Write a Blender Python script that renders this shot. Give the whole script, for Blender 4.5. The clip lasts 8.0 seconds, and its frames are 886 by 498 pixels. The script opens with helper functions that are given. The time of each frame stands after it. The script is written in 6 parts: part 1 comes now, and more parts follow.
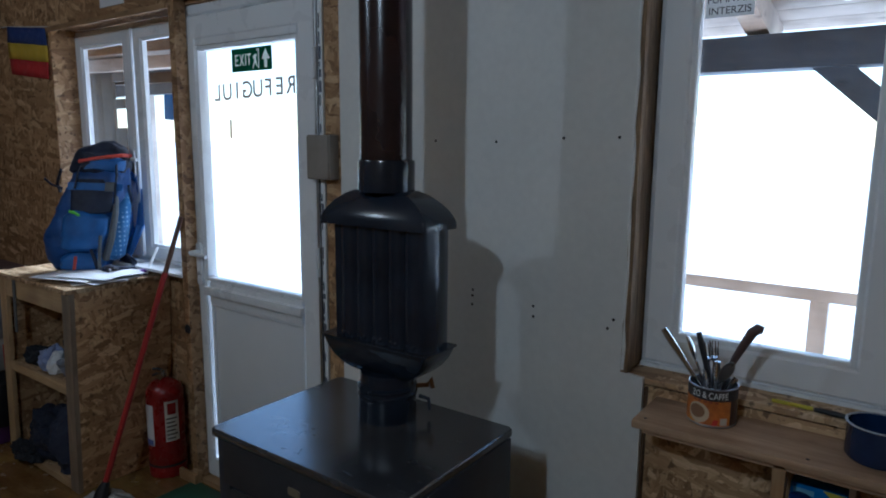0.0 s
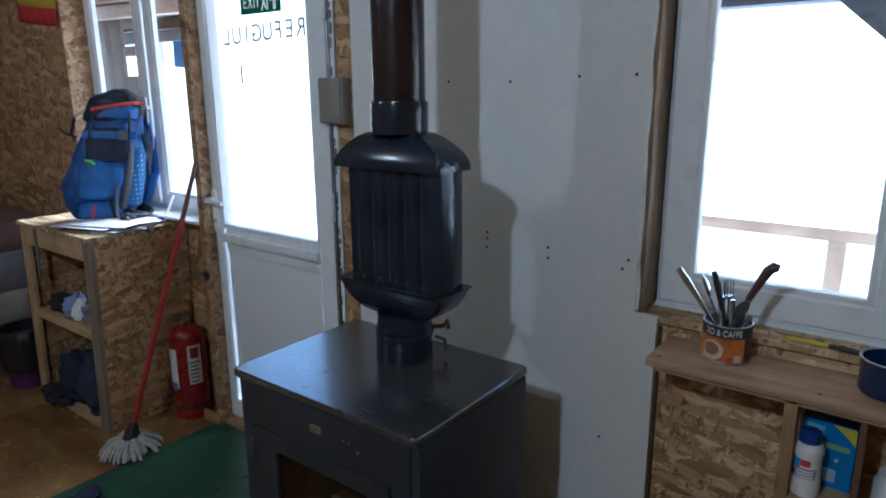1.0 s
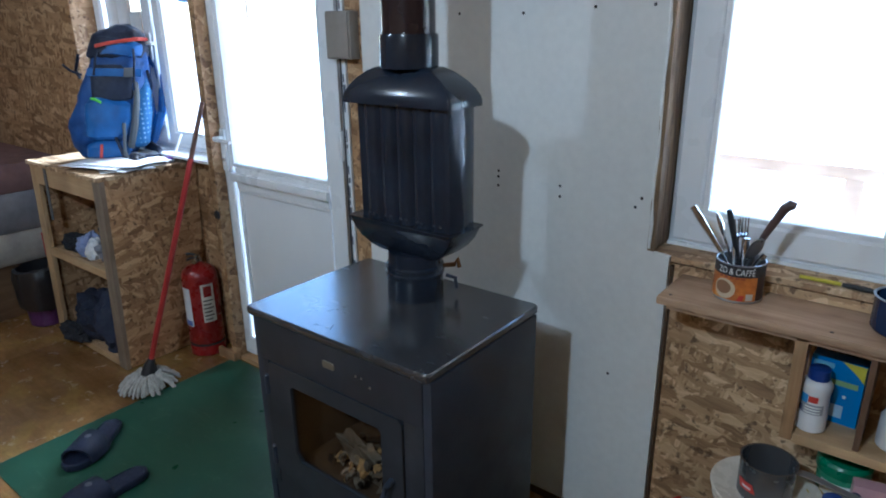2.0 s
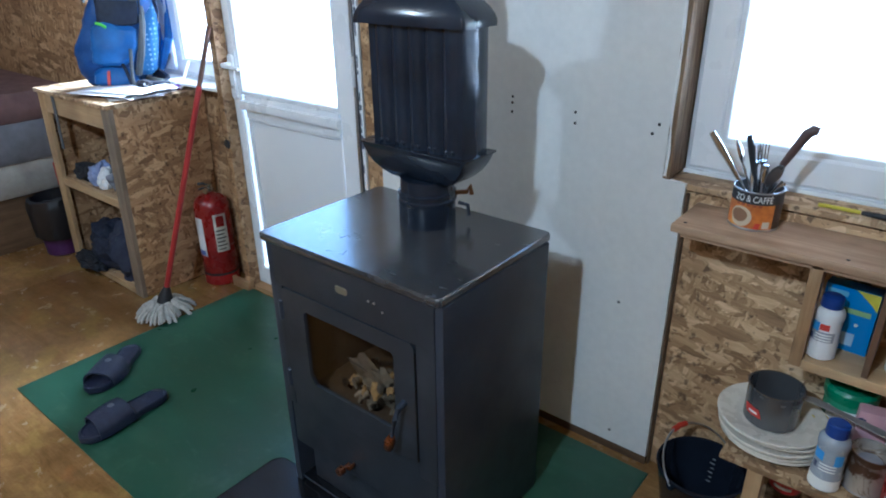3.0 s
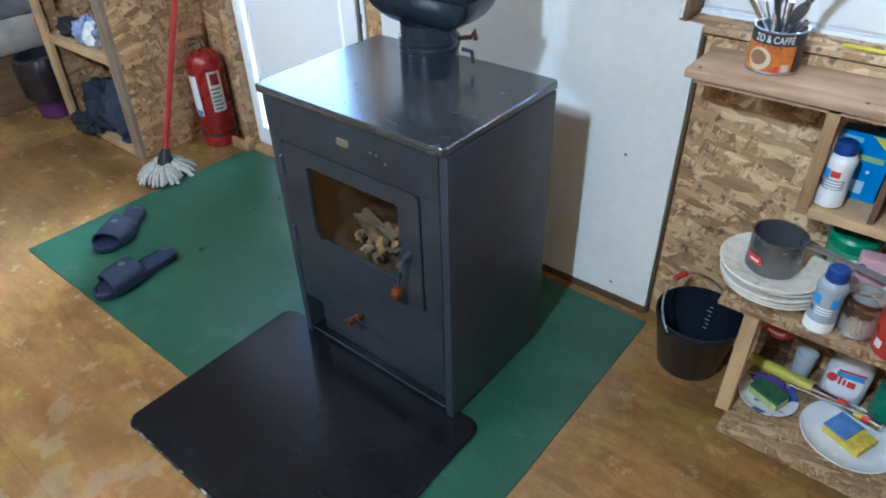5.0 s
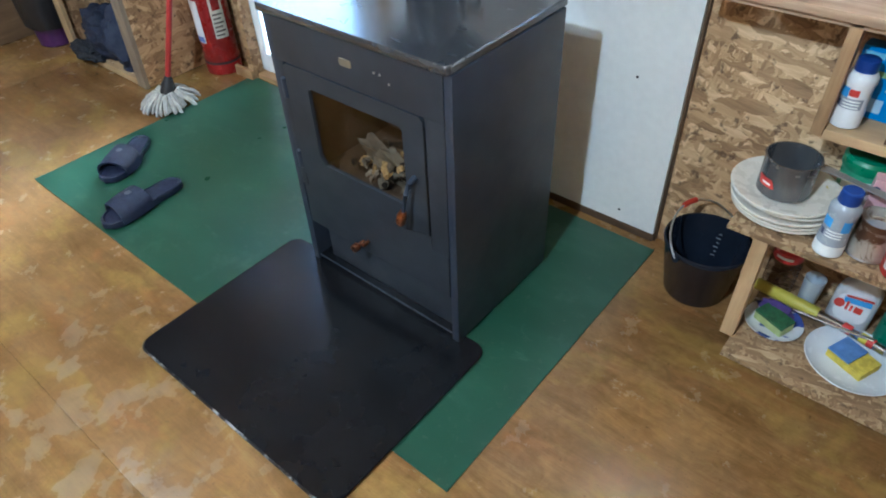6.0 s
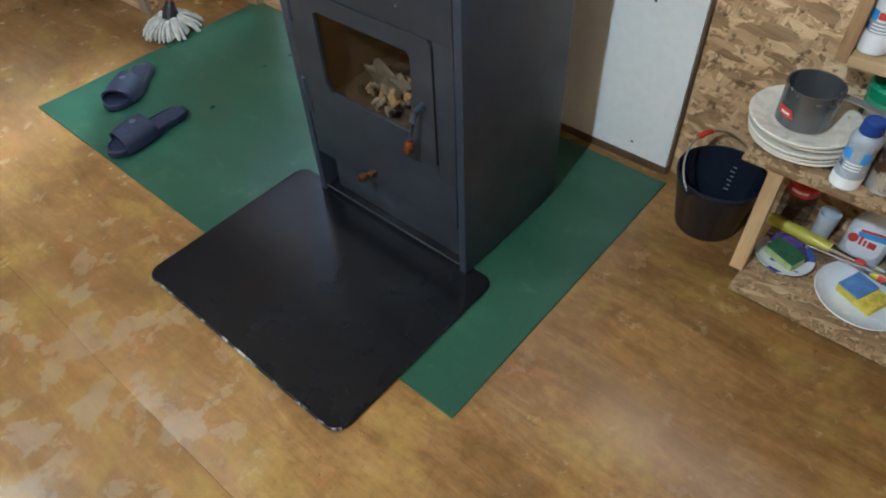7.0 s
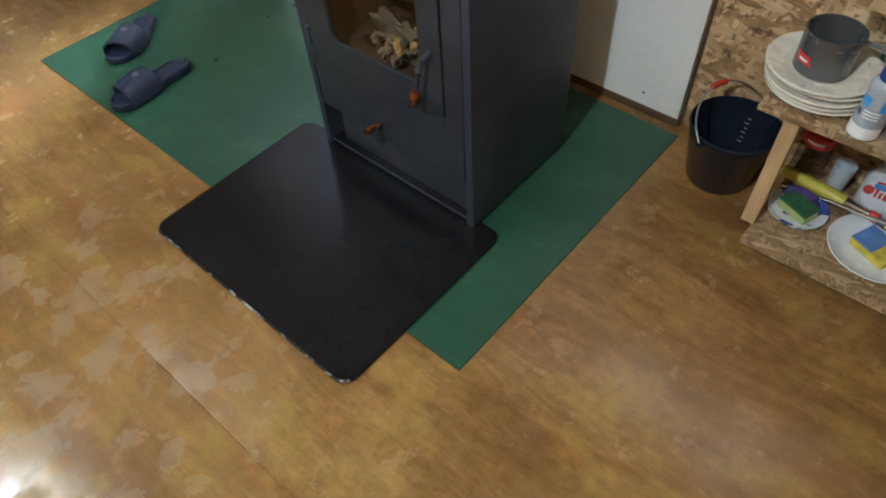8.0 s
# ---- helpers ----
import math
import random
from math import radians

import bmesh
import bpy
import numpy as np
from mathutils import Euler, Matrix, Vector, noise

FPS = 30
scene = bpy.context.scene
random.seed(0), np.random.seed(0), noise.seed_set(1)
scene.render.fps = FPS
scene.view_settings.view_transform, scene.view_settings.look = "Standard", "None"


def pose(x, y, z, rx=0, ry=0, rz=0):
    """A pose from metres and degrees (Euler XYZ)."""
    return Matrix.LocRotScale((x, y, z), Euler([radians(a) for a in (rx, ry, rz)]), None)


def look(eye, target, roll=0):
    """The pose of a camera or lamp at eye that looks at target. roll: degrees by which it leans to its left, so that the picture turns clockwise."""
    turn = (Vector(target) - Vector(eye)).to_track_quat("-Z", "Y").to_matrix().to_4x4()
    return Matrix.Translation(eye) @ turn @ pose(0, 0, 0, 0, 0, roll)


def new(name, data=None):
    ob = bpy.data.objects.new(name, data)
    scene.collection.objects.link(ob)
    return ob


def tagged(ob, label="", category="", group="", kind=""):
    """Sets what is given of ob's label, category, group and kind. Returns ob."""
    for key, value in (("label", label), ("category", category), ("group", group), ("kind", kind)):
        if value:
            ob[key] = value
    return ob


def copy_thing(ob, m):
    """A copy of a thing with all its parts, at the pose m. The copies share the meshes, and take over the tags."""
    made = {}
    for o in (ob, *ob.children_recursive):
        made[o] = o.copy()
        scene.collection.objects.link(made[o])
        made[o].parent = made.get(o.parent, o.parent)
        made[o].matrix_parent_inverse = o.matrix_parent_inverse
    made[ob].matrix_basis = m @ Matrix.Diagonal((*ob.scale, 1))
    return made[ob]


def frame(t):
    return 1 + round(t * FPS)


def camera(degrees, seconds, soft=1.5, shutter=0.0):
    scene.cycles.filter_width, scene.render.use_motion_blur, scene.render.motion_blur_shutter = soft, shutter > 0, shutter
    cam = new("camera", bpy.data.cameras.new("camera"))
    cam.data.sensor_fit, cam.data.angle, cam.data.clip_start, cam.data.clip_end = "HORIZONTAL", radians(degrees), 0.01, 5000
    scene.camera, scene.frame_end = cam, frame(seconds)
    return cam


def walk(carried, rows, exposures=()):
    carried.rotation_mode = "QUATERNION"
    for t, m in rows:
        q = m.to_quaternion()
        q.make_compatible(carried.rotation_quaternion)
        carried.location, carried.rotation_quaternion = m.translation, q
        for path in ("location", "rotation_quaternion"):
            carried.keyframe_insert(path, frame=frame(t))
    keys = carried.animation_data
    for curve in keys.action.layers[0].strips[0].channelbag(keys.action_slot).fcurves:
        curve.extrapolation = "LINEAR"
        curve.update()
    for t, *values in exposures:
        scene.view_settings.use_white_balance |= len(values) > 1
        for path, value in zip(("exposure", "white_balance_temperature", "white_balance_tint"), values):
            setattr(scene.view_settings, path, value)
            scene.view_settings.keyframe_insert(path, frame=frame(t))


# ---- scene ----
cam = camera(68.0, 8.0, 1.9)
PATH = [
    (0, (0.061, 0.013, 1.464), (-1.1, 1.61, 1.144), 0.5),
    (0.5, (0.061, 0.009, 1.46), (-1.105, 1.586, 1.068), 0.2),
    (1, (0.063, 0.009, 1.452), (-1.114, 1.555, 0.975), -0.4),
    (1.5, (0.06, 0.011, 1.446), (-1.114, 1.532, 0.89), -0.4),
    (2.8, (0.051, 0.017, 1.429), (-1.108, 1.438, 0.63), -1.0),
    (3, (0.052, 0.013, 1.42), (-1.101, 1.421, 0.59), -0.8),
    (3.5, (0.05, 0.011, 1.413), (-1.083, 1.381, 0.496), -0.8),
    (4, (0.052, 0.011, 1.403), (-1.052, 1.332, 0.386), -1.1),
    (4.5, (0.054, 0.008, 1.397), (-1.022, 1.289, 0.301), -1.4),
    (4.7, (0.046, 0.013, 1.392), (-1.012, 1.279, 0.262), -1.5),
    (6, (0.06, 0.011, 1.352), (-0.926, 1.136, 0.025), -2.6),
    (6.5, (0.06, 0.011, 1.341), (-0.894, 1.079, -0.056), -2.7),
    (7, (0.063, 0.016, 1.33), (-0.864, 1.016, -0.134), -3.2),
    (7.5, (0.064, 0.018, 1.323), (-0.844, 0.969, -0.185), -4.0),
    (8, (0.066, 0.018, 1.312), (-0.822, 0.926, -0.234), -4.4),
]
EXPOSURES = [(0.0, 1.13, 5300, 6), (0.5, 1.49, 5280, 6), (1.0, 1.86, 5230, 6), (1.5, 2.22, 5160, 5), (3.0, 3.06, 5030, 4), (3.5, 3.32, 5000, 3), (4.5, 3.86, 5000, 3), (6.0, 3.94, 5150, 2), (7.0, 3.81, 5480, 2), (8.0, 3.55, 5940, 3)]
walk(cam, [(t, look(eye, target, roll)) for t, eye, target, roll in PATH], EXPOSURES)

# world and lights: a bright misty day outside, two bare bulbs under the ceiling inside
world = bpy.data.worlds.new("sky")
scene.world = world
world.use_nodes = True
wt = world.node_tree
sky = wt.nodes.new("ShaderNodeTexSky")
sky.sky_type, sky.sun_disc = "NISHITA", False
sky.sun_elevation, sky.sun_rotation = radians(45), radians(5)
sky.dust_density, sky.air_density = 0.3, 1.0
wt.links.new(sky.outputs[0], wt.nodes["Background"].inputs[0])
wt.nodes["Background"].inputs[1].default_value = 0.15

sun = new("sun", bpy.data.lights.new("sun", "SUN"))
sun.data.energy, sun.data.angle, sun.data.color = 5.0, radians(40), (0.92, 0.97, 1.05)
sun.matrix_world = look((1, 12, 12), (0, 0, 0))

BULBS = [(-0.36, -0.8, 2.28, 10.3), (-2.52, -0.56, 2.28, 4.3)]


# ---------------------------------------------------------------- mesh helpers
def bx(x0, x1, y0, y1, z0, z1, b=0.002, bm=None):
    """A box with softened edges."""
    own = bm is None
    bm = bmesh.new() if own else bm
    r = bmesh.ops.create_cube(bm, size=1.0)
    for v in r["verts"]:
        v.co = Vector(((x0 + x1) / 2 + v.co.x * (x1 - x0), (y0 + y1) / 2 + v.co.y * (y1 - y0), (z0 + z1) / 2 + v.co.z * (z1 - z0)))
    b = min(b, 0.3 * min(abs(x1 - x0), abs(y1 - y0), abs(z1 - z0)))
    if b > 0:
        edges = list({e for v in r["verts"] for e in v.link_edges})
        bmesh.ops.bevel(bm, geom=edges, offset=b, segments=2, profile=0.7, affect="EDGES")
    return bm


def ring_skin(bm, rings, closed=True, cap0=True, cap1=True):
    """Skins rings of points of equal count."""
    vs = [[bm.verts.new(p) for p in ring] for ring in rings]
    n = len(vs[0])
    for a, b in zip(vs, vs[1:]):
        for i in range(n if closed else n - 1):
            j = (i + 1) % n
            bm.faces.new((a[i], a[j], b[j], b[i]))
    if cap0 and closed:
        bm.faces.new(list(reversed(vs[0])))
    if cap1 and closed:
        bm.faces.new(vs[-1])
    return bm


def lathe(cx, cy, profile, seg=32, bm=None, cap0=True, cap1=True, squash=1.0):
    """A turned shape: profile of (radius, z)."""
    bm = bm or bmesh.new()
    rings = [[(cx + r * math.cos(2 * math.pi * i / seg), cy + squash * r * math.sin(2 * math.pi * i / seg), z) for i in range(seg)] for r, z in profile]
    return ring_skin(bm, rings, True, cap0, cap1)


def rod(points, r, seg=10, bm=None, radii=None):
    """A round rod along points."""
    bm = bm or bmesh.new()
    pts = [Vector(p) for p in points]
    rings = []
    up = Vector((0.13, 0.31, 0.94)).normalized()
    for i, p in enumerate(pts):
        d = (pts[min(i + 1, len(pts) - 1)] - pts[max(i - 1, 0)]).normalized()
        a = d.cross(up if abs(d.dot(up)) < 0.97 else Vector((1, 0, 0))).normalized()
        c = d.cross(a)
        rr = radii[i] if radii else r
        rings.append([p + rr * (math.cos(2 * math.pi * k / seg) * a + math.sin(2 * math.pi * k / seg) * c) for k in range(seg)])
    return ring_skin(bm, rings)


def turned(bm, m):
    bmesh.ops.transform(bm, matrix=m, verts=bm.verts)
    return bm


def rounded_rect(x0, x1, y0, y1, r, n=6):
    pts = []
    for cx, cy, a0 in ((x1 - r, y1 - r, 0), (x0 + r, y1 - r, 90), (x0 + r, y0 + r, 180), (x1 - r, y0 + r, 270)):
        for k in range(n + 1):
            a = radians(a0 + 90 * k / n)
            pts.append((cx + r * math.cos(a), cy + r * math.sin(a)))
    return pts


def slab(outline, z0, z1, b=0.002, bm=None):
    """A flat plate with the given outline and eased edges."""
    bm = bm or bmesh.new()
    c = Vector((sum(p[0] for p in outline) / len(outline), sum(p[1] for p in outline) / len(outline)))

    def inset(k, z):
        out = []
        for p in outline:
            d = (Vector(p) - c)
            out.append((p[0] - d.normalized().x * k, p[1] - d.normalized().y * k, z))
        return out
    return ring_skin(bm, [inset(b, z0), inset(0, z0 + b), inset(0, z1 - b), inset(b, z1)])


def thing(name, at, label, category, group="", kind=""):
    ob = new(name)
    ob.location = at
    ob.empty_display_size = 0.05
    return tagged(ob, label, category, group, kind)


def part(name, bm, material, parent=None, label="", smooth=True):
    """Links a bmesh, in world places, as one mesh object under a thing or a part."""
    bmesh.ops.recalc_face_normals(bm, faces=bm.faces)
    me = bpy.data.meshes.new(name)
    bm.to_mesh(me)
    bm.free()
    ob = new(name, me)
    me.materials.append(material)
    if smooth:
        me.polygons.foreach_set("use_smooth", [True] * len(me.polygons))
        me.set_sharp_from_angle(angle=radians(38))
    if parent:
        ob.parent = parent
        p, m = parent, Matrix()
        while p:
            m = p.matrix_basis if p.type == "EMPTY" else m
            p = p.parent
        ob.matrix_parent_inverse = Matrix.Translation(-m.translation) if parent.type == "EMPTY" else Matrix()
    if label:
        ob["label"] = label
    return ob


def structure(name, bm, material, label, category):
    return tagged(part(name, bm, material), label, category, kind="structure")


# ---------------------------------------------------------------- materials
class Mat:
    """A small node builder round one Principled shader."""

    def __init__(self, name, rough=0.6, metal=0.0, **inputs):
        self.m = bpy.data.materials.new(name)
        self.m.use_nodes = True
        self.t = self.m.node_tree
        self.b = self.t.nodes["Principled BSDF"]
        self.b.inputs["Roughness"].default_value = rough
        self.b.inputs["Metallic"].default_value = metal
        for k, v in inputs.items():
            self.b.inputs[k.replace("_", " ")].default_value = v
        self.co = self.node("ShaderNodeTexCoord").outputs["Object"]

    def node(self, kind, **props):
        n = self.t.nodes.new(kind)
        for k, v in props.items():
            if k == "op":
                n.operation = v
            elif k == "blend":
                n.blend_type = v
            elif k == "dtype":
                n.data_type = v
            elif k == "rot":
                n.rotation_type = v
        return n

    def link(self, a, b):
        if isinstance(a, (int, float, tuple)):
            b.default_value = a
        else:
            self.t.links.new(a, b)

    def mapped(self, scale=(1, 1, 1), turn=(0, 0, 0), src=None):
        n = self.node("ShaderNodeMapping")
        self.link(src or self.co, n.inputs[0])
        n.inputs["Scale"].default_value = scale
        n.inputs["Rotation"].default_value = [radians(a) for a in turn]
        return n.outputs[0]

    def noise(self, scale, detail=4, rough=0.55, src=None, distort=0.0):
        n = self.node("ShaderNodeTexNoise")
        self.link(src or self.co, n.inputs["Vector"])
        n.inputs["Scale"].default_value, n.inputs["Detail"].default_value = scale, detail
        n.inputs["Roughness"].default_value, n.inputs["Distortion"].default_value = rough, distort
        return n.outputs[0]

    def voronoi(self, scale, src=None):
        n = self.node("ShaderNodeTexVoronoi")
        self.link(src or self.co, n.inputs["Vector"])
        n.inputs["Scale"].default_value = scale
        return n

    def ramp(self, fac, *stops):
        n = self.node("ShaderNodeValToRGB")
        self.link(fac, n.inputs[0])
        els = n.color_ramp.elements
        while len(els) < len(stops):
            els.new(0.5)
        for e, (p, c) in zip(els, stops):
            e.position = p
            e.color = (*c, 1) if isinstance(c, tuple) else (c, c, c, 1)
        return n.outputs[0]

    def math(self, op, a, b=0.0):
        n = self.node("ShaderNodeMath", op=op)
        self.link(a, n.inputs[0])
        self.link(b, n.inputs[1])
        return n.outputs[0]

    def mix(self, fac, a, b, blend="MIX"):
        n = self.node("ShaderNodeMix", dtype="RGBA", blend=blend)
        self.link(fac, n.inputs[0])
        for v, s in ((a, n.inputs[6]), (b, n.inputs[7])):
            self.link((*v, 1) if isinstance(v, tuple) else v, s)
        return n.outputs[2]

    def color(self, c):
        self.link((*c, 1) if isinstance(c, tuple) else c, self.b.inputs["Base Color"])
        return self

    def rough(self, r):
        self.link(r, self.b.inputs["Roughness"])
        return self

    def bump(self, h, strength=0.3, dist=0.002):
        n = self.node("ShaderNodeBump")
        n.inputs["Strength"].default_value, n.inputs["Distance"].default_value = strength, dist
        self.link(h, n.inputs["Height"])
        self.link(n.outputs[0], self.b.inputs["Normal"])
        return self


def osb(name, axis, gain=1.25, fine=1.0, tint=(1.0, 1.0, 1.0)):
    """Oriented strand board: overlapping flakes, each with its own tone and grain direction. axis: the board's normal."""
    m = Mat(name, 0.55)
    ax = {"X": (1, 0, 0), "Y": (0, 1, 0), "Z": (0, 0, 1)}[axis]
    # ragged flake edges: the places are shifted by a fine noise first
    shift = m.node("ShaderNodeTexNoise")
    m.link(m.co, shift.inputs["Vector"])
    shift.inputs["Scale"].default_value, shift.inputs["Detail"].default_value = 26.0, 3.0
    mul = m.node("ShaderNodeVectorMath", op="SCALE")
    m.link(shift.outputs["Color"], mul.inputs[0])
    mul.inputs["Scale"].default_value = 0.022
    add = m.node("ShaderNodeVectorMath", op="ADD")
    m.link(m.co, add.inputs[0])
    m.link(mul.outputs[0], add.inputs[1])
    src = add.outputs[0]
    tone = edge = None
    for ang, sc, off in ((5, 28, 0.0), (33, 36, 3.3), (-28, 31, 7.1), (78, 44, 9.7), (-9, 24, 5.2)):
        r = m.node("ShaderNodeVectorRotate", rot="AXIS_ANGLE")
        m.link(src, r.inputs["Vector"])
        r.inputs["Axis"].default_value = ax
        r.inputs["Angle"].default_value = radians(ang)
        r.inputs["Center"].default_value = (off, off * 0.7, off * 0.3)
        s = {"X": (1, 0.4, 1.55), "Y": (0.4, 1, 1.55), "Z": (0.4, 1.55, 1)}[axis]
        v = m.voronoi(sc * fine, m.mapped(s, (0, 0, 0), r.outputs[0]))
        sep = m.node("ShaderNodeSeparateColor")
        m.link(v.outputs["Color"], sep.inputs[0])
        g = {"X": (1, 4, 46), "Y": (4, 1, 46), "Z": (4, 46, 1)}[axis]
        grain = m.noise(3.0, 4, 0.62, m.mapped(g, (0, 0, 0), r.outputs[0]))
        t = m.math("ADD", m.math("MULTIPLY", sep.outputs[0], 0.58), m.math("MULTIPLY", grain, 0.5))
        if tone is None:
            tone, edge = t, v.outputs["Distance"]
            continue
        sel = m.math("GREATER_THAN", sep.outputs[1], 0.6)
        for k, (x, y) in enumerate(((tone, t), (edge, v.outputs["Distance"]))):
            mx = m.node("ShaderNodeMix", dtype="FLOAT")
            m.link(sel, mx.inputs[0]); m.link(x, mx.inputs[2]); m.link(y, mx.inputs[3])
            if k == 0:
                tone = mx.outputs[0]
            else:
                edge = mx.outputs[0]
    g = gain
    col = m.ramp(tone, (0.12, (0.12 * g, 0.068 * g, 0.033 * g)), (0.32, (0.235 * g, 0.145 * g, 0.073 * g)), (0.52, (0.34 * g, 0.225 * g, 0.12 * g)), (0.72, (0.45 * g, 0.32 * g, 0.185 * g)), (0.98, (0.66 * g, 0.52 * g, 0.34 * g)))
    gap = m.ramp(m.noise(38, 3, 0.55), (0.33, 1.0), (0.4, 0.0))
    col = m.mix(m.math("MULTIPLY", gap, 0.75), col, (0.075, 0.038, 0.018))
    big = m.ramp(m.noise(1.7, 3), (0.3, tuple(0.85 * c for c in tint)), (0.7, tuple(1.06 * c for c in tint)))
    m.color(m.mix(1.0, col, big, "MULTIPLY"))
    m.rough(m.ramp(tone, (0.0, 0.7), (1.0, 0.45)))
    m.bump(m.math("SUBTRACT", tone, edge), 0.3, 0.0012)
    return m.m


def wood(name, dark, light, along="X", rough=0.55, scale=1.0):
    """Sawn softwood with grain along one axis, with a few knots and stains."""
    m = Mat(name, rough)
    s = {"X": (1.2, 16, 16), "Y": (16, 1.2, 16), "Z": (16, 16, 1.2)}[along]
    g = m.noise(2.2 * scale, 5, 0.6, m.mapped(s), 0.6)
    f = m.noise(14 * scale, 3, 0.6, m.mapped(s))
    t = m.math("ADD", m.math("MULTIPLY", g, 0.75), m.math("MULTIPLY", f, 0.25))
    col = m.ramp(t, (0.3, dark), (0.55, tuple((a + b) / 2 for a, b in zip(dark, light))), (0.72, light))
    k = {"X": (0.6, 1, 1), "Y": (1, 0.6, 1), "Z": (1, 1, 0.6)}[along]
    kn = m.ramp(m.voronoi(6.5, m.mapped(k)).outputs["Distance"], (0.05, 1.0), (0.13, 0.0))
    col = m.mix(m.math("MULTIPLY", kn, 0.65), col, tuple(c * 0.45 for c in dark))
    st = m.ramp(m.noise(5, 4), (0.35, (0.72, 0.7, 0.68)), (0.6, (1, 1, 1)))
    m.color(m.mix(1.0, col, st, "MULTIPLY"))
    m.bump(t, 0.25, 0.001)
    return m.m


def plain(name, col, rough=0.5, metal=0.0, wear=0.12, scale=12.0, bump=0.0, **kw):
    """A painted, plastic or metal surface with faint mottling and uneven gloss."""
    m = Mat(name, rough, metal, **kw)
    n = m.noise(scale, 5, 0.6)
    lo = tuple(max(0, c * (1 - wear)) for c in col)
    hi = tuple(min(1, c * (1 + wear)) for c in col)
    m.color(m.ramp(n, (0.3, lo), (0.7, hi)))
    m.rough(m.ramp(m.noise(scale * 3.1, 3), (0.3, max(0.03, rough * 0.8)), (0.7, min(1, rough * 1.2))))
    if bump:
        m.bump(m.noise(scale * 12, 3), bump, 0.0008)
    return m.m


def glass(name, tint=(1, 1, 1), rough=0.0):
    """A clear pane: straight-through light with a glossy reflection."""
    m = bpy.data.materials.new(name)
    m.use_nodes = True
    t = m.node_tree
    t.nodes.remove(t.nodes["Principled BSDF"])
    tr, gl, fr, mx = (t.nodes.new("ShaderNodeBsdf" + k) if k in ("Transparent", "Glossy") else t.nodes.new("ShaderNode" + k) for k in ("Transparent", "Glossy", "LayerWeight", "MixShader"))
    tr.inputs[0].default_value = (*tint, 1)
    gl.inputs["Roughness"].default_value = rough
    fr.inputs[0].default_value = 0.5
    power, level = t.nodes.new("ShaderNodeMath"), t.nodes.new("ShaderNodeMath")
    power.operation, level.operation = "POWER", "MULTIPLY_ADD"
    power.inputs[1].default_value, level.inputs[1].default_value, level.inputs[2].default_value = 5.0, 0.9, 0.04
    t.links.new(fr.outputs["Facing"], power.inputs[0])
    t.links.new(power.outputs[0], level.inputs[0])
    t.links.new(level.outputs[0], mx.inputs[0])
    t.links.new(tr.outputs[0], mx.inputs[1])
    t.links.new(gl.outputs[0], mx.inputs[2])
    t.links.new(mx.outputs[0], t.nodes["Material Output"].inputs[0])
    return m


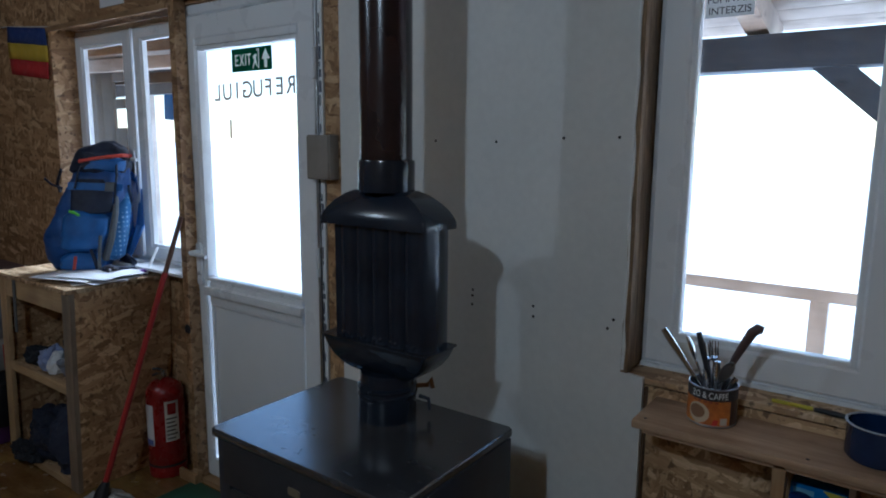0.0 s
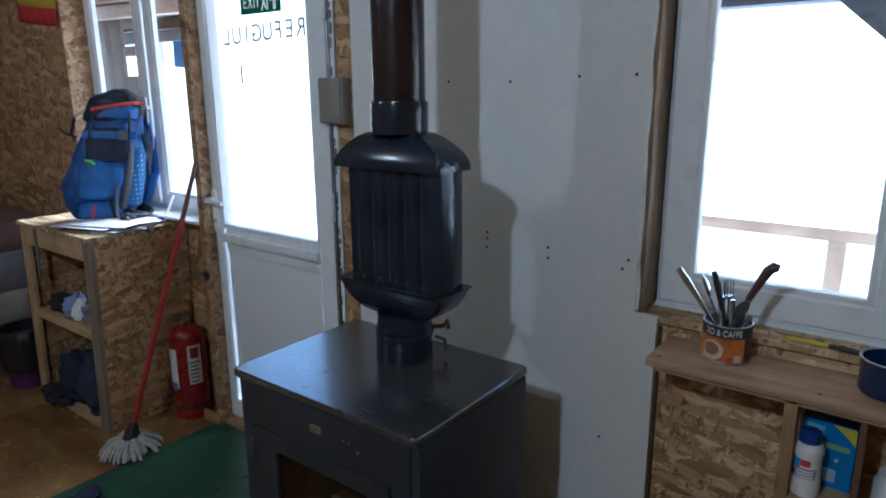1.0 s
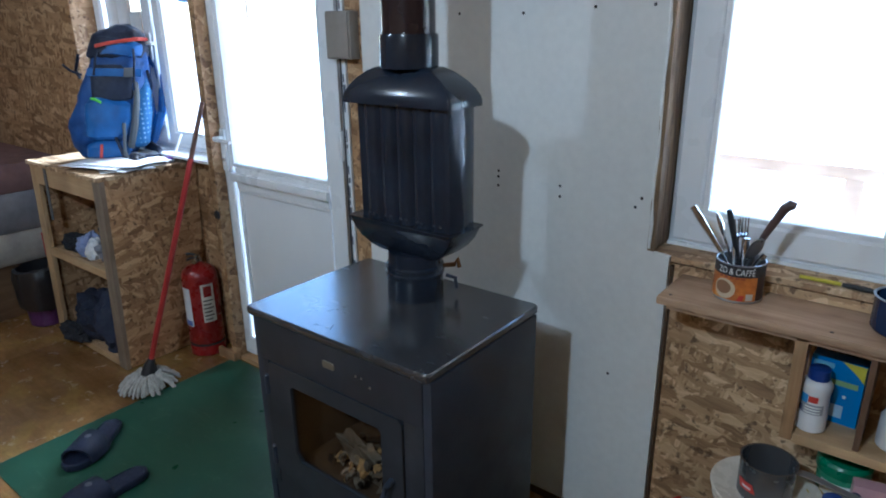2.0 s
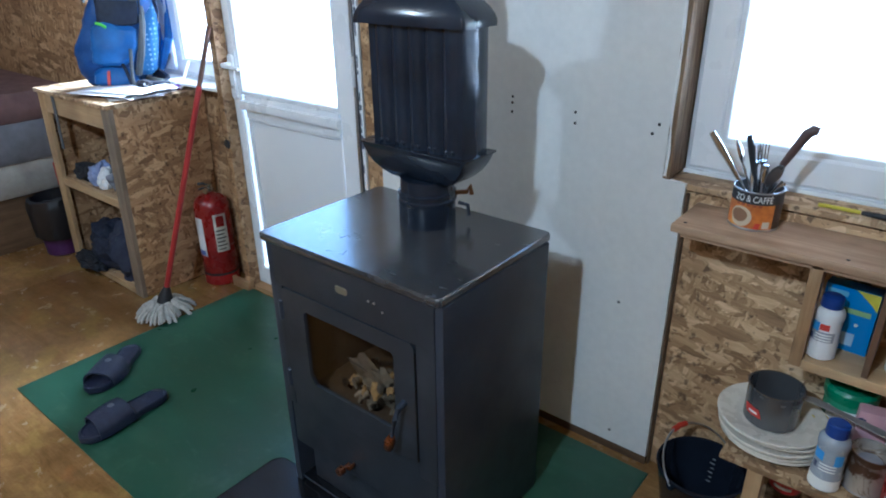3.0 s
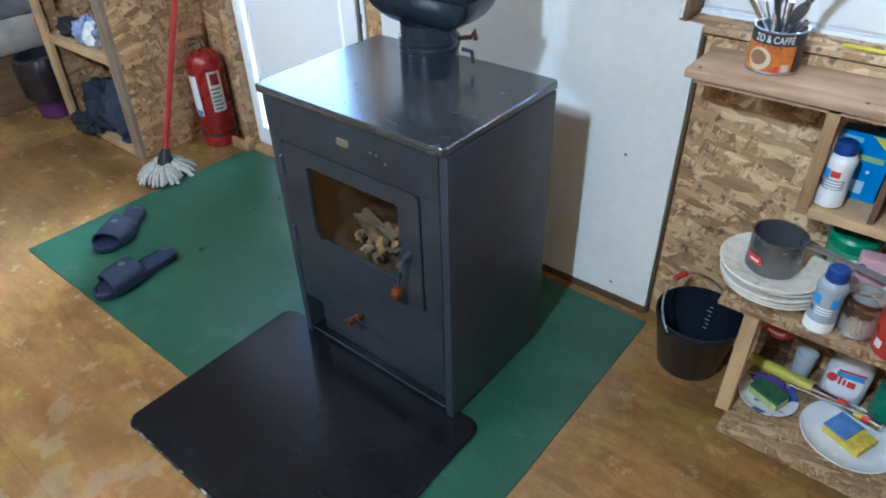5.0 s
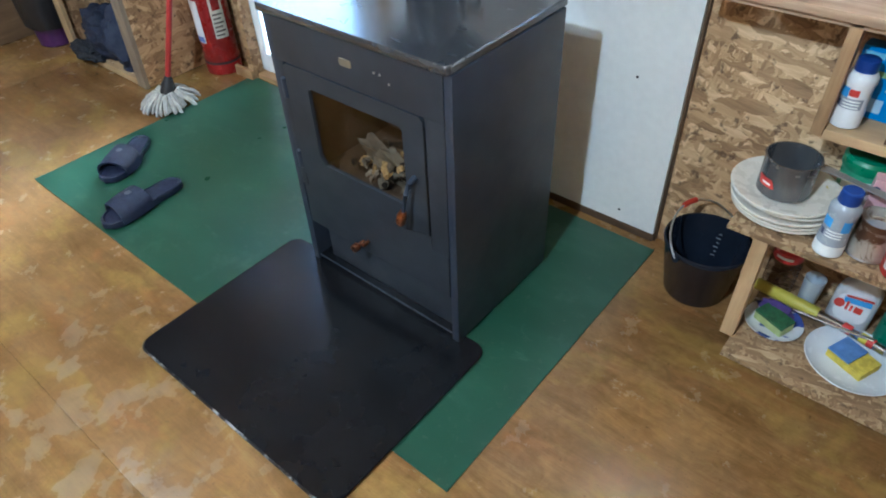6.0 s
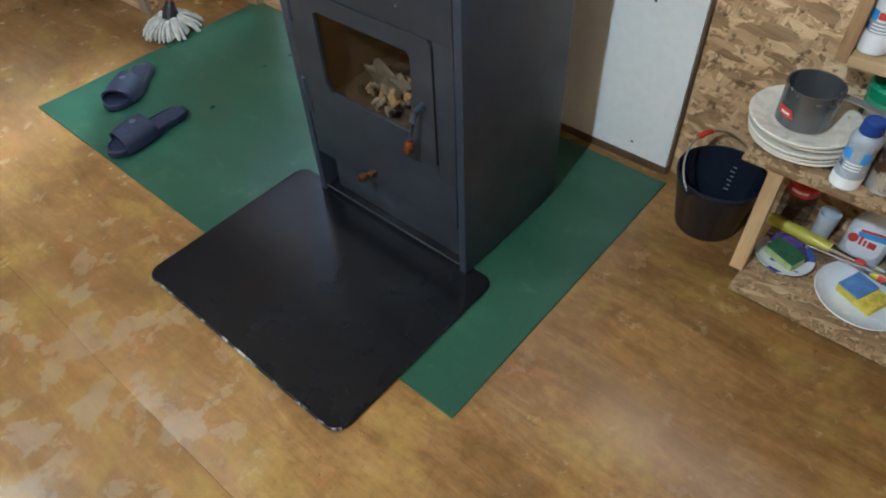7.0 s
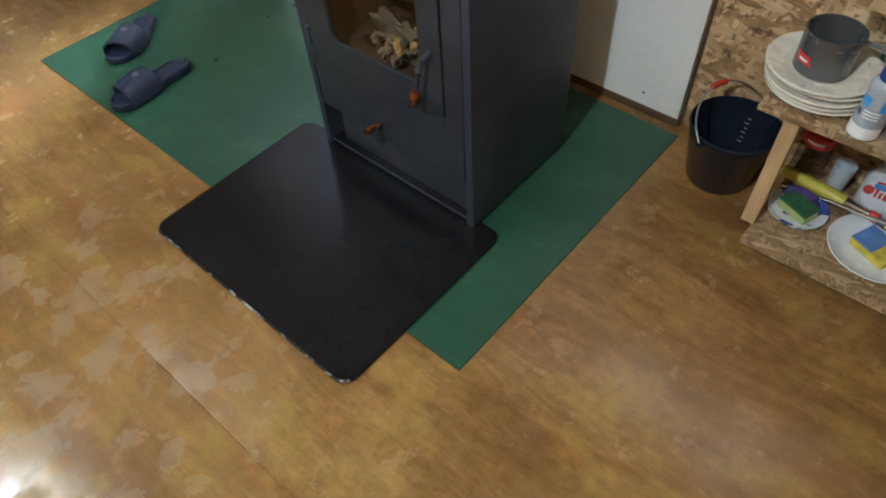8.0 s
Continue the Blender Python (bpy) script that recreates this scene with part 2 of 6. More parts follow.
def floor_wood():
    """Varnished plywood: orange-brown, streaky along x, with scuffed pale patches where the varnish has gone."""
    m = Mat("varnished_plywood", 0.3)
    g = m.noise(2.6, 8, 0.7, m.mapped((1.0, 4.2, 1), (0, 0, -6)), 1.0)
    f = m.noise(9.0, 5, 0.65, m.mapped((1.6, 26, 1), (0, 0, 3)), 0.4)
    t = m.math("ADD", m.math("MULTIPLY", g, 0.78), m.math("MULTIPLY", f, 0.22))
    col = m.ramp(t, (0.3, (0.15, 0.079, 0.027)), (0.44, (0.205, 0.113, 0.04)), (0.54, (0.25, 0.142, 0.053)), (0.68, (0.325, 0.197, 0.079)))
    blot = m.ramp(m.noise(2.1, 6, 0.62, None, 0.6), (0.36, (0.8, 0.75, 0.7)), (0.5, (0.95, 0.94, 0.92)), (0.66, (1.14, 1.12, 1.05)))
    col = m.mix(1.0, col, blot, "MULTIPLY")
    yel = m.ramp(m.noise(3.4, 5, 0.6, m.mapped((1, 1.6, 1), (0, 0, 20)), 0.5), (0.5, 0.0), (0.62, 0.55))
    col = m.mix(yel, col, (0.31, 0.205, 0.055))
    red = m.ramp(m.noise(4.4, 4, 0.6, m.mapped((1, 2.4, 1), (0, 0, -14)), 0.5), (0.56, 0.0), (0.68, 0.3))
    col = m.mix(red, col, (0.32, 0.13, 0.04))
    mott = m.ramp(m.noise(24, 7, 0.72, None, 0.6), (0.3, (0.8, 0.77, 0.73)), (0.7, (1.17, 1.15, 1.12)))
    col = m.mix(1.0, col, mott, "MULTIPLY")
    # scuffed blotches, thickest where people stand before the stove
    worn = m.ramp(m.noise(9.5, 4, 0.5, m.mapped((1, 0.85, 1), (0, 0, 35)), 0.35), (0.5, 0.0), (0.62, 1.0))
    spot = m.node("ShaderNodeVectorMath", op="DISTANCE")
    m.link(m.co, spot.inputs[0])
    spot.inputs[1].default_value = (-1.2, -0.02, 0)
    near = m.ramp(spot.outputs["Value"], (0.3, 1.0), (0.62, 0.12))
    zone = m.math("MULTIPLY", near, m.ramp(m.noise(2.6, 2, 0.5), (0.36, 0.25), (0.55, 1.0)))
    w = m.math("MULTIPLY", worn, zone)
    col = m.mix(m.math("MULTIPLY", w, 0.27), col, (0.36, 0.3, 0.21))
    grain = m.ramp(m.noise(3.2, 6, 0.7, m.mapped((1.6, 11, 1), (0, 0, -4)), 0.8), (0.3, (0.9, 0.87, 0.84)), (0.55, (1, 1, 1)), (0.75, (1.06, 1.06, 1.05)))
    col = m.mix(1.0, col, grain, "MULTIPLY")
    speck = m.ramp(m.noise(70, 2), (0.68, 0.0), (0.74, 0.5))
    col = m.mix(speck, col, (0.08, 0.04, 0.015))
    m.color(col)
    m.rough(m.math("ADD", m.ramp(m.noise(11, 6, 0.7), (0.35, 0.12), (0.65, 0.29)), m.math("MULTIPLY", w, 0.25)))
    m.bump(m.math("ADD", t, m.math("ADD", m.math("MULTIPLY", m.noise(14, 4), 0.8), m.math("MULTIPLY", m.noise(75, 3), 0.35))), 0.2, 0.002)
    return m.m


def black_paint(name, base, rough, worn=0.0, **kw):
    m = Mat(name, rough, **kw)
    n = m.noise(9, 5, 0.6)
    col = m.ramp(n, (0.3, tuple(c * 0.8 for c in base)), (0.7, tuple(c * 1.25 for c in base)))
    dust = m.ramp(m.noise(2.4, 5, 0.65), (0.52, 0.0), (0.75, worn))
    col = m.mix(dust, col, (0.16, 0.165, 0.175))
    m.color(col)
    m.rough(m.ramp(m.noise(5, 6, 0.65), (0.3, rough * 0.8), (0.7, min(1, rough * 1.25))))
    m.bump(m.noise(160, 2), 0.12, 0.0006)
    return m.m


def stove_top():
    """The cooking plate: rubbed satin iron with a film of pale ash, a few dull scorch marks and bare chips."""
    m = Mat("stove_top_plate", 0.2, 0.0, Specular_IOR_Level=0.95, Coat_Weight=0.4, Coat_Roughness=0.17)
    col = m.ramp(m.noise(6, 5, 0.6), (0.3, (0.026, 0.027, 0.03)), (0.7, (0.04, 0.041, 0.045)))
    ash = m.ramp(m.noise(4, 6, 0.7, m.mapped((1.4, 1, 1)), 0.6), (0.5, 0.0), (0.72, 0.4))
    col = m.mix(ash, col, (0.085, 0.09, 0.098))
    # a rubbed patch of pale ash near one corner
    far = m.node("ShaderNodeVectorMath", op="DISTANCE")
    m.link(m.co, far.inputs[0])
    far.inputs[1].default_value = (-1.12, 1.03, 0.797)
    dust = m.math("MULTIPLY", m.ramp(far.outputs["Value"], (0.06, 1.0), (0.2, 0.0)), m.ramp(m.noise(16, 6, 0.75, m.mapped((1, 2, 1), (0, 0, 50)), 0.7), (0.42, 0.0), (0.66, 0.7)))
    col = m.mix(dust, col, (0.17, 0.175, 0.185))
    chip = m.ramp(m.noise(17, 3, 0.5, m.mapped((1, 2.2, 1), (0, 0, 35)), 0.5), (0.69, 0.0), (0.71, 1.0))
    col = m.mix(m.math("MULTIPLY", chip, 0.5), col, (0.02, 0.018, 0.017))
    m.color(col)
    rub = m.ramp(m.noise(7, 6, 0.7), (0.3, 0.17), (0.7, 0.27))
    m.rough(m.math("ADD", rub, m.math("MULTIPLY", chip, 0.3)))
    m.bump(m.math("SUBTRACT", m.math("MULTIPLY", m.noise(11, 4, 0.6), 0.5), m.math("MULTIPLY", chip, 0.25)), 0.1, 0.0012)
    return m.m


def plaster():
    """Grey-white gypsum board with a faint mottle and handling marks."""
    m = Mat("plasterboard", 0.75)
    a = m.ramp(m.noise(1.8, 4), (0.3, (0.68, 0.685, 0.665)), (0.7, (0.76, 0.76, 0.735)))
    b = m.ramp(m.noise(45, 3), (0.3, (0.96, 0.96, 0.96)), (0.7, (1.02, 1.02, 1.02)))
    m.color(m.mix(1.0, a, b, "MULTIPLY"))
    m.bump(m.noise(220, 2), 0.06, 0.0005)
    return m.m


RUDDY = (1.06, 0.95, 0.84)
OSB_Y, OSB_X, OSB_Z = osb("strand_board_wall", "Y", 1.05, 1.0, RUDDY), osb("strand_board_side", "X", 1.2, 1.1, RUDDY), osb("strand_board_flat", "Z")
OSB_WORN = osb("worn_strand_shelf", "Z", 0.92, 2.1, (1.0, 0.97, 0.92))
OSB_PALE = osb("pale_strand_board", "Y", 1.29, 1.6, (1.03, 0.98, 0.92))
PINE_X = wood("pine_along", (0.3, 0.17, 0.075), (0.5, 0.33, 0.17), "X")
PINE_Z = wood("pine_upright", (0.3, 0.17, 0.075), (0.5, 0.33, 0.17), "Z")
PALE_X = wood("pale_pine_along", (0.42, 0.27, 0.13), (0.62, 0.45, 0.25), "X")
PALE_Z = wood("pale_pine_upright", (0.42, 0.27, 0.13), (0.62, 0.45, 0.25), "Z")
GREY_Z = wood("weathered_upright", (0.2, 0.15, 0.105), (0.36, 0.29, 0.21), "Z")
REVEAL = wood("rough_reveal_pine", (0.1, 0.06, 0.032), (0.5, 0.35, 0.2), "Z", 0.7, 2.6)
# rail wood is paled so that its colour carries the daylight glare
RAIL_X = wood("glare_pale_rail_timber", (0.64, 0.58, 0.54), (0.82, 0.78, 0.74), "X")
LEDGE_X = wood("stained_ledge_pine", (0.3, 0.18, 0.1), (0.6, 0.43, 0.28), "X", 0.6)
OUT_X = wood("terrace_timber", (0.52, 0.44, 0.38), (0.7, 0.62, 0.55), "X")
# the navy puts the blue glare on the porch timber into its colour
GLARE_BLUE = wood("glare_blue_timber", (0.04, 0.06, 0.1), (0.075, 0.105, 0.15), "X")
FLOOR = floor_wood()
PLASTER = plaster()
PVC = plain("white_pvc", (0.82, 0.84, 0.86), 0.3, wear=0.03, scale=3)
PVC_PANEL = plain("white_pvc_panel", (0.78, 0.8, 0.82), 0.4, wear=0.04, scale=2)
GASKET = plain("black_rubber", (0.02, 0.02, 0.022), 0.6)
PANE = glass("window_pane")
CHROME = plain("bright_steel", (0.62, 0.62, 0.63), 0.22, 1.0, 0.08, 20)
ZINC = plain("zinc_steel", (0.5, 0.51, 0.53), 0.38, 1.0, 0.15, 14)
STOVE_BODY = black_paint("stove_side_paint", (0.022, 0.03, 0.046), 0.42, 0.22, Specular_IOR_Level=0.6)
STOVE_FRONT = black_paint("stove_front_paint", (0.021, 0.026, 0.034), 0.45, 0.25)
STOVE_TOP = stove_top()
ENAMEL = plain("black_enamel", (0.014, 0.02, 0.032), 0.18, wear=0.3, scale=8)
PIPE = plain("brown_enamel_pipe", (0.02, 0.011, 0.012), 0.21, wear=0.3, scale=6)
HEARTH = black_paint("hearth_enamel", (0.0075, 0.008, 0.0095), 0.2, 0.0, Specular_IOR_Level=0.28)
CHIPPED = Mat("chipped_edge", 0.3, 0.3)
CHIPPED.color(CHIPPED.ramp(CHIPPED.noise(30, 4, 0.6), (0.46, (0.014, 0.014, 0.016)), (0.6, (0.5, 0.51, 0.52))))
CHIPPED = CHIPPED.m
COPPER = plain("copper_knob", (0.5, 0.2, 0.1), 0.3, 1.0, 0.15, 40)
SCREW = plain("dark_screw", (0.03, 0.028, 0.026), 0.5, 0.6)


def green_sheet():
    m = Mat("green_painted_sheet", 0.34)
    n = m.noise(3, 4, 0.5, m.mapped((1, 2.2, 1), (0, 0, 30)))
    col = m.ramp(n, (0.25, (0.018, 0.062, 0.036)), (0.55, (0.023, 0.076, 0.045)), (0.75, (0.036, 0.096, 0.06)))
    fade = m.ramp(m.noise(6, 5, 0.7), (0.58, 0.0), (0.78, 0.4))
    col = m.mix(fade, col, (0.1, 0.17, 0.12))
    dirt = m.ramp(m.noise(46, 4, 0.7), (0.6, 0.0), (0.72, 0.35))
    col = m.mix(dirt, col, (0.1, 0.12, 0.09))
    scuff = m.ramp(m.noise(5, 6, 0.75, m.mapped((1, 3, 1), (0, 0, -20)), 0.6), (0.6, 0.0), (0.72, 0.3))
    m.color(m.mix(scuff, col, (0.13, 0.2, 0.15)))
    m.rough(m.ramp(m.noise(4, 3, 0.5), (0.3, 0.27), (0.7, 0.36)))
    m.bump(m.noise(9, 3), 0.08, 0.002)
    return m.m


GREEN = green_sheet()

# ---------------------------------------------------------------- the room
CEIL = 2.42
WEST, EAST, SOUTH = -4.9, 2.2, -2.6


def fit_floor():
    base = structure("floor", bx(WEST - 0.1, EAST + 0.1, SOUTH - 0.1, 1.75, -0.06, -0.0165, 0), SCREW, "varnished orange-brown plywood floor with scuffed pale patches", "floor")
    # plywood sheets, laid with thin open joints
    for x0, x1 in ((WEST, -3.2), (-3.2, 0.95), (0.95, EAST)):
        for y0, y1 in ((SOUTH, -1.132), (-1.132, 0.118), (0.118, 1.368), (1.368, 1.75)):
            part("floor_sheet", bx(x0 + 0.0002, x1 - 0.0002, y0 + 0.0002, y1 - 0.0002, -0.0165, 0, 0.0003), FLOOR, base)


fit_floor()

W0, W1, D0, D1 = -3.372, -2.376, -2.372, -1.575      # left window opening, door opening
RW0, RW1 = -0.505, 0.66                              # right window opening
# the entrance wall, in lengths of board between the openings
structure("wall_north_1", bx(WEST - 0.1, W0, 1.53, 1.685, 0, CEIL), OSB_Y, "brown strand board wall beside the window", "wall")
wall2 = bx(W0, W1, 1.615, 1.649, 0, 0.9)
bx(W0, -2.46, 1.6495, 1.76, 0, 0.9, 0.002, wall2)
structure("wall_north_2", wall2, OSB_Y, "strand board wall under the window", "wall")
structure("wall_north_3", bx(W0, W1, 1.53, 1.76, 1.985, CEIL), OSB_Y, "strand board wall over the window", "wall")
post = bx(W1 + 0.006, -2.333, 1.53, 1.582, 0, CEIL)
bx(W1 - 0.0006, D0 - 0.0004, 1.5825, 1.64, 0, 1.984, 0, post)
structure("wall_north_4", post, OSB_Y, "strand board post between window and door", "wall")
structure("wall_north_5", bx(D0, D1, 1.58, 1.76, 1.985, CEIL), OSB_Y, "strand board wall over the door", "wall")
structure("wall_north_6", bx(D1, -1.4, 1.587, 1.76, 0, CEIL), OSB_Y, "strand board strip beside the door frame", "wall")
structure("wall_north_7", bx(-1.4, RW0 - 0.035, 1.5875, 1.76, 0, CEIL), OSB_Y, "strand board wall behind the plasterboard", "wall")
structure("wall_north_8", bx(RW0 - 0.035, RW1 + 0.035, 1.6, 1.76, 0, 0.862), OSB_PALE, "pale strand board wall under the window", "wall")
structure("wall_north_9", bx(RW0 - 0.035, RW1 + 0.035, 1.587, 1.76, 2.12, CEIL), OSB_Y, "strand board wall over the window", "wall")
structure("wall_north_10", bx(RW1 + 0.035, EAST + 0.1, 1.587, 1.76, 0, CEIL), OSB_Y, "strand board wall past the window", "wall")
structure("wall_west", bx(WEST - 0.1, WEST, SOUTH, 1.53, 0, CEIL), OSB_X, "brown strand board end wall", "wall")
structure("wall_east", bx(EAST, EAST + 0.1, SOUTH, 1.587, 0, CEIL), OSB_X, "brown strand board end wall", "wall")
structure("wall_south", bx(WEST - 0.1, EAST + 0.1, SOUTH - 0.1, SOUTH, 0, CEIL), OSB_Y, "brown strand board wall behind", "wall")
structure("ceiling", bx(WEST - 0.1, EAST + 0.1, SOUTH - 0.1, 1.76, CEIL, CEIL + 0.08, 0), OSB_Z, "strand board ceiling", "ceiling")
# bare timber and trims
structure("trim", bx(-3.42, -2.372, 1.518, 1.529, 1.966, 1.988), PINE_X, "thin pine strip over the window", "trim")
structure("trim", bx(-2.332, -1.6, 1.515, 1.579, 2.0, 2.022), GREY_Z, "dark timber strip over the door", "trim")
structure("threshold", bx(-2.43, -1.575, 1.548, 1.60, 0.0, 0.022), PINE_X, "worn pine threshold under the door", "threshold")
DARK_BASE_AND_GAP = wood("dark_base_wood_and_gap_shade", (0.07, 0.04, 0.022), (0.16, 0.095, 0.05), "X")
structure("baseboard", bx(-1.49, -0.454, 1.573, 1.5865, 0.0, 0.0285, 0.002), DARK_BASE_AND_GAP, "dark brown strip under the plasterboard", "baseboard")
# this dark strip stands in for the shadow gap at the board's edge
structure("trim", bx(-0.4535, -0.447, 1.582, 1.5995, 0.0, 0.86, 0.001), DARK_BASE_AND_GAP, "dark strip drawn for the shadow gap beside the plasterboard", "trim")
structure("baseboard", bx(-2.45, -2.333, 1.512, 1.529, 0.0, 0.045), PINE_X, "low pine strip along the wall", "baseboard")


def plaster_wall():
    """A sheet of gypsum board with a notch under the window jamb, screwed on."""
    bm = bmesh.new()
    rnd = random.Random(4)
    out = [(-1.49, 0.03), (-0.454, 0.03), (-0.454, 0.888), (-0.513, 0.893)]
    z = 0.94
    while z < CEIL - 0.05:
        out.append((-0.5105 + rnd.uniform(-0.003, 0.003), z))
        z += rnd.uniform(0.03, 0.09)
    out += [(-0.51, CEIL - 0.004), (-1.49, CEIL - 0.004)]
    ring_skin(bm, [[(x, 1.572, zz) for x, zz in out], [(x, 1.5845, zz) for x, zz in out]])
    ob = structure("plasterboard", bm, PLASTER, "unpainted grey-white plasterboard sheet screwed to the wall", "plasterboard")
    sc = bmesh.new()
    bmesh.ops.create_uvsphere(sc, u_segments=10, v_segments=6, radius=0.0042, matrix=Matrix.Diagonal((1, 0.35, 1, 1)))
    first = None
    spots = [(-1.3, 1.468), (-1.102, 1.469), (-0.895, 1.467), (-0.693, 1.478), (-0.545, 1.48), (-0.965, 1.026), (-0.965, 1.0), (-0.964, 1.043), (-0.766, 1.025), (-0.765, 0.996),
             (-0.537, 1.025), (-0.552, 1.0), (-0.59, 0.513), (-0.574, 0.072), (-0.9, 0.5), (-1.2, 0.5), (-1.2, 1.02), (-1.2, 1.0), (-0.545, 1.93), (-0.9, 1.93)]
    for x, zz in spots:
        if first is None:
            first = part("screw", sc, SCREW, ob)
            first.location = (x, 1.5718, zz)
        else:
            s = new("screw", first.data)
            s.parent = ob
            s.location = (x, 1.5718, zz)


plaster_wall()


# ---------------------------------------------------------------- door and windows
def frame_of(name, x0, x1, z0, z1, w, y0, y1, mat, parent, label=""):
    """A mitred frame of four bars as one mesh."""
    bm = bmesh.new()
    o, i = [(x0, z0), (x1, z0), (x1, z1), (x0, z1)], [(x0 + w, z0 + w), (x1 - w, z0 + w), (x1 - w, z1 - w), (x0 + w, z1 - w)]
    e = min(0.006, w * 0.2)
    rings = []
    for pts, y, k in ((o, y1, 0), (o, y0 + e, 0), (o, y0, e), (i, y0, -e), (i, y0 + e, 0), (i, y1, 0)):
        s = ((1, 1), (-1, 1), (-1, -1), (1, -1))
        rings.append([(p[0] + k * a, y, p[1] + k * b) for p, (a, b) in zip(pts, s)])
    vs = [[bm.verts.new(p) for p in r] for r in rings]
    for a, b in zip(vs, vs[1:] + vs[:1]):
        for k in range(4):
            bm.faces.new((a[k], a[(k + 1) % 4], b[(k + 1) % 4], b[k]))
    return part(name, bm, mat, parent, label)


def pane(parent, x0, x1, z0, z1, y):
    ob = part("pane", bx(x0, x1, y, y + 0.02, z0, z1, 0), PANE, parent, "clear double glazing")
    ob.visible_shadow = False
    return ob


def handle(parent, x, y, z, to_right=True, key=True):
    s = 1 if to_right else -1
    h = part("handle", rod([(x, y, z), (x, y - 0.045, z), (x + s * 0.02, y - 0.052, z), (x + s * 0.115, y - 0.052, z - 0.004)], 0.0085, 10, None, [0.011, 0.009, 0.009, 0.0075]), PVC, parent, "white lever handle")
    bm = slab(rounded_rect(-0.016, 0.016, -0.12, 0.06, 0.012, 4), 0, 0.009, 0.003)
    part("handle_plate", turned(bm, pose(x, y, z - 0.02, 90, 0, 0)), PVC, h)
    if key:
        part("lock_cylinder", turned(lathe(0, 0, [(0.0085, 0), (0.0085, 0.014), (0.006, 0.016)], 14), pose(x, y, z - 0.088, 90, 0, 0)), ZINC, h)


def entrance_door():
    d = thing("door_1", (-1.98, 1.6, 0), "white glazed plastic entrance door, closed, with exit sign", "door", kind="structure")
    frame_of("door_frame", D0, D1, 0.0, 1.985, 0.04, 1.592, 1.66, PVC, d)
    leaf = frame_of("leaf", -2.376, -1.612, 0.026, 1.94, 0.088, 1.583, 1.638, PVC, d)
    # the glazing bead, middle rail and lower panel
    frame_of("glazing_bead", -2.296, -1.702, 0.893, 1.826, 0.016, 1.589, 1.62, PVC, leaf)
    part("top_rail", bx(-2.2735, -1.7025, 1.5835, 1.65, 1.8265, 1.852, 0.0005), PVC, leaf)
    pane(leaf, -2.289, -1.71, 0.9, 1.819, 1.612)
    part("middle_rail", bx(-2.267, -1.71, 1.585, 1.65, 0.80, 0.8925, 0.006), PVC, leaf)
    part("moulding", bx(-2.283, -1.70, 1.566, 1.589, 0.838, 0.872, 0.008), PVC, leaf, "rounded weather bar")
    part("lower_panel", bx(-2.267, -1.71, 1.6, 1.64, 0.12, 0.80, 0.003), PVC_PANEL, leaf)
    frame_of("panel_bead", -2.267, -1.709, 0.123, 0.80, 0.012, 1.59, 1.612, PVC, leaf)
    handle(leaf, -2.318, 1.583, 1.012)
    # hinge-side hardware strip
    strip = part("hinge_strip", bx(-1.609, -1.597, 1.572, 1.592, 0.05, 1.93, 0.003), ZINC, d, "grey steel hinge strip")
    for z in (0.25, 1.05, 1.72):
        part("hinge", lathe(-1.603, 1.566, [(0.008, z - 0.05), (0.0095, z - 0.046), (0.0095, z + 0.046), (0.008, z + 0.05)], 14), PVC, strip)
    tape = part("sealing_tape", bx(-1.5955, -1.5765, 1.5795, 1.5865, 0.03, 1.96, 0.001), PVC, d, "white printed sealing tape")
    z = 0.09
    rnd = random.Random(21)
    while z < 1.9:
        h = rnd.uniform(0.012, 0.05)
        part("print_bar", bx(-1.592, -1.592 + rnd.choice((0.006, 0.011)), 1.5785, 1.5793, z, z + h, 0), TAPE_INK, tape)
        z += h + rnd.choice((0.008, 0.012, 0.06))
    return d


TAPE_INK = plain("tape_ink", (0.1, 0.11, 0.15), 0.5)
entrance_door()


def left_window():
    w = thing("window_1", (-2.86, 1.66, 0.9), "white plastic two-sash window set deep in strand board", "window", kind="structure")
    frame_of("window_frame", W0 - 0.02, W1 - 0.001, 0.905, 1.98, 0.05, 1.652, 1.678, PVC, w)
    for x0, x1 in ((-3.378, -2.868), (-2.852, -2.372)):
        s = frame_of("sash", x0 + 0.01, x1 - 0.005, 0.925, 1.962, 0.06, 1.643, 1.676, PVC, w)
        frame_of("glazing_bead", x0 + 0.063, x1 - 0.058, 0.978, 1.909, 0.014, 1.649, 1.672, PVC, s)
        pane(s, x0 + 0.072, x1 - 0.067, 0.987, 1.9, 1.6535)
    part("mullion", bx(-2.868, -2.852, 1.638, 1.655, 0.93, 1.958, 0.004), PVC, w)
    handle(w, -2.89, 1.643, 1.38, True, False)
    part("window_sill", bx(W0, W1, 1.5305, 1.65, 0.9, 0.912, 0.003), PVC, w, "white sill")
    part("jamb_board", bx(W0 - 0.001, W0 + 0.006, 1.532, 1.645, 0.913, 1.984, 0.002), OSB_X, w, "strand board reveal")


left_window()


WHITE_FOAM = plain("white_foam", (0.8, 0.8, 0.78), 0.8, bump=0.4)


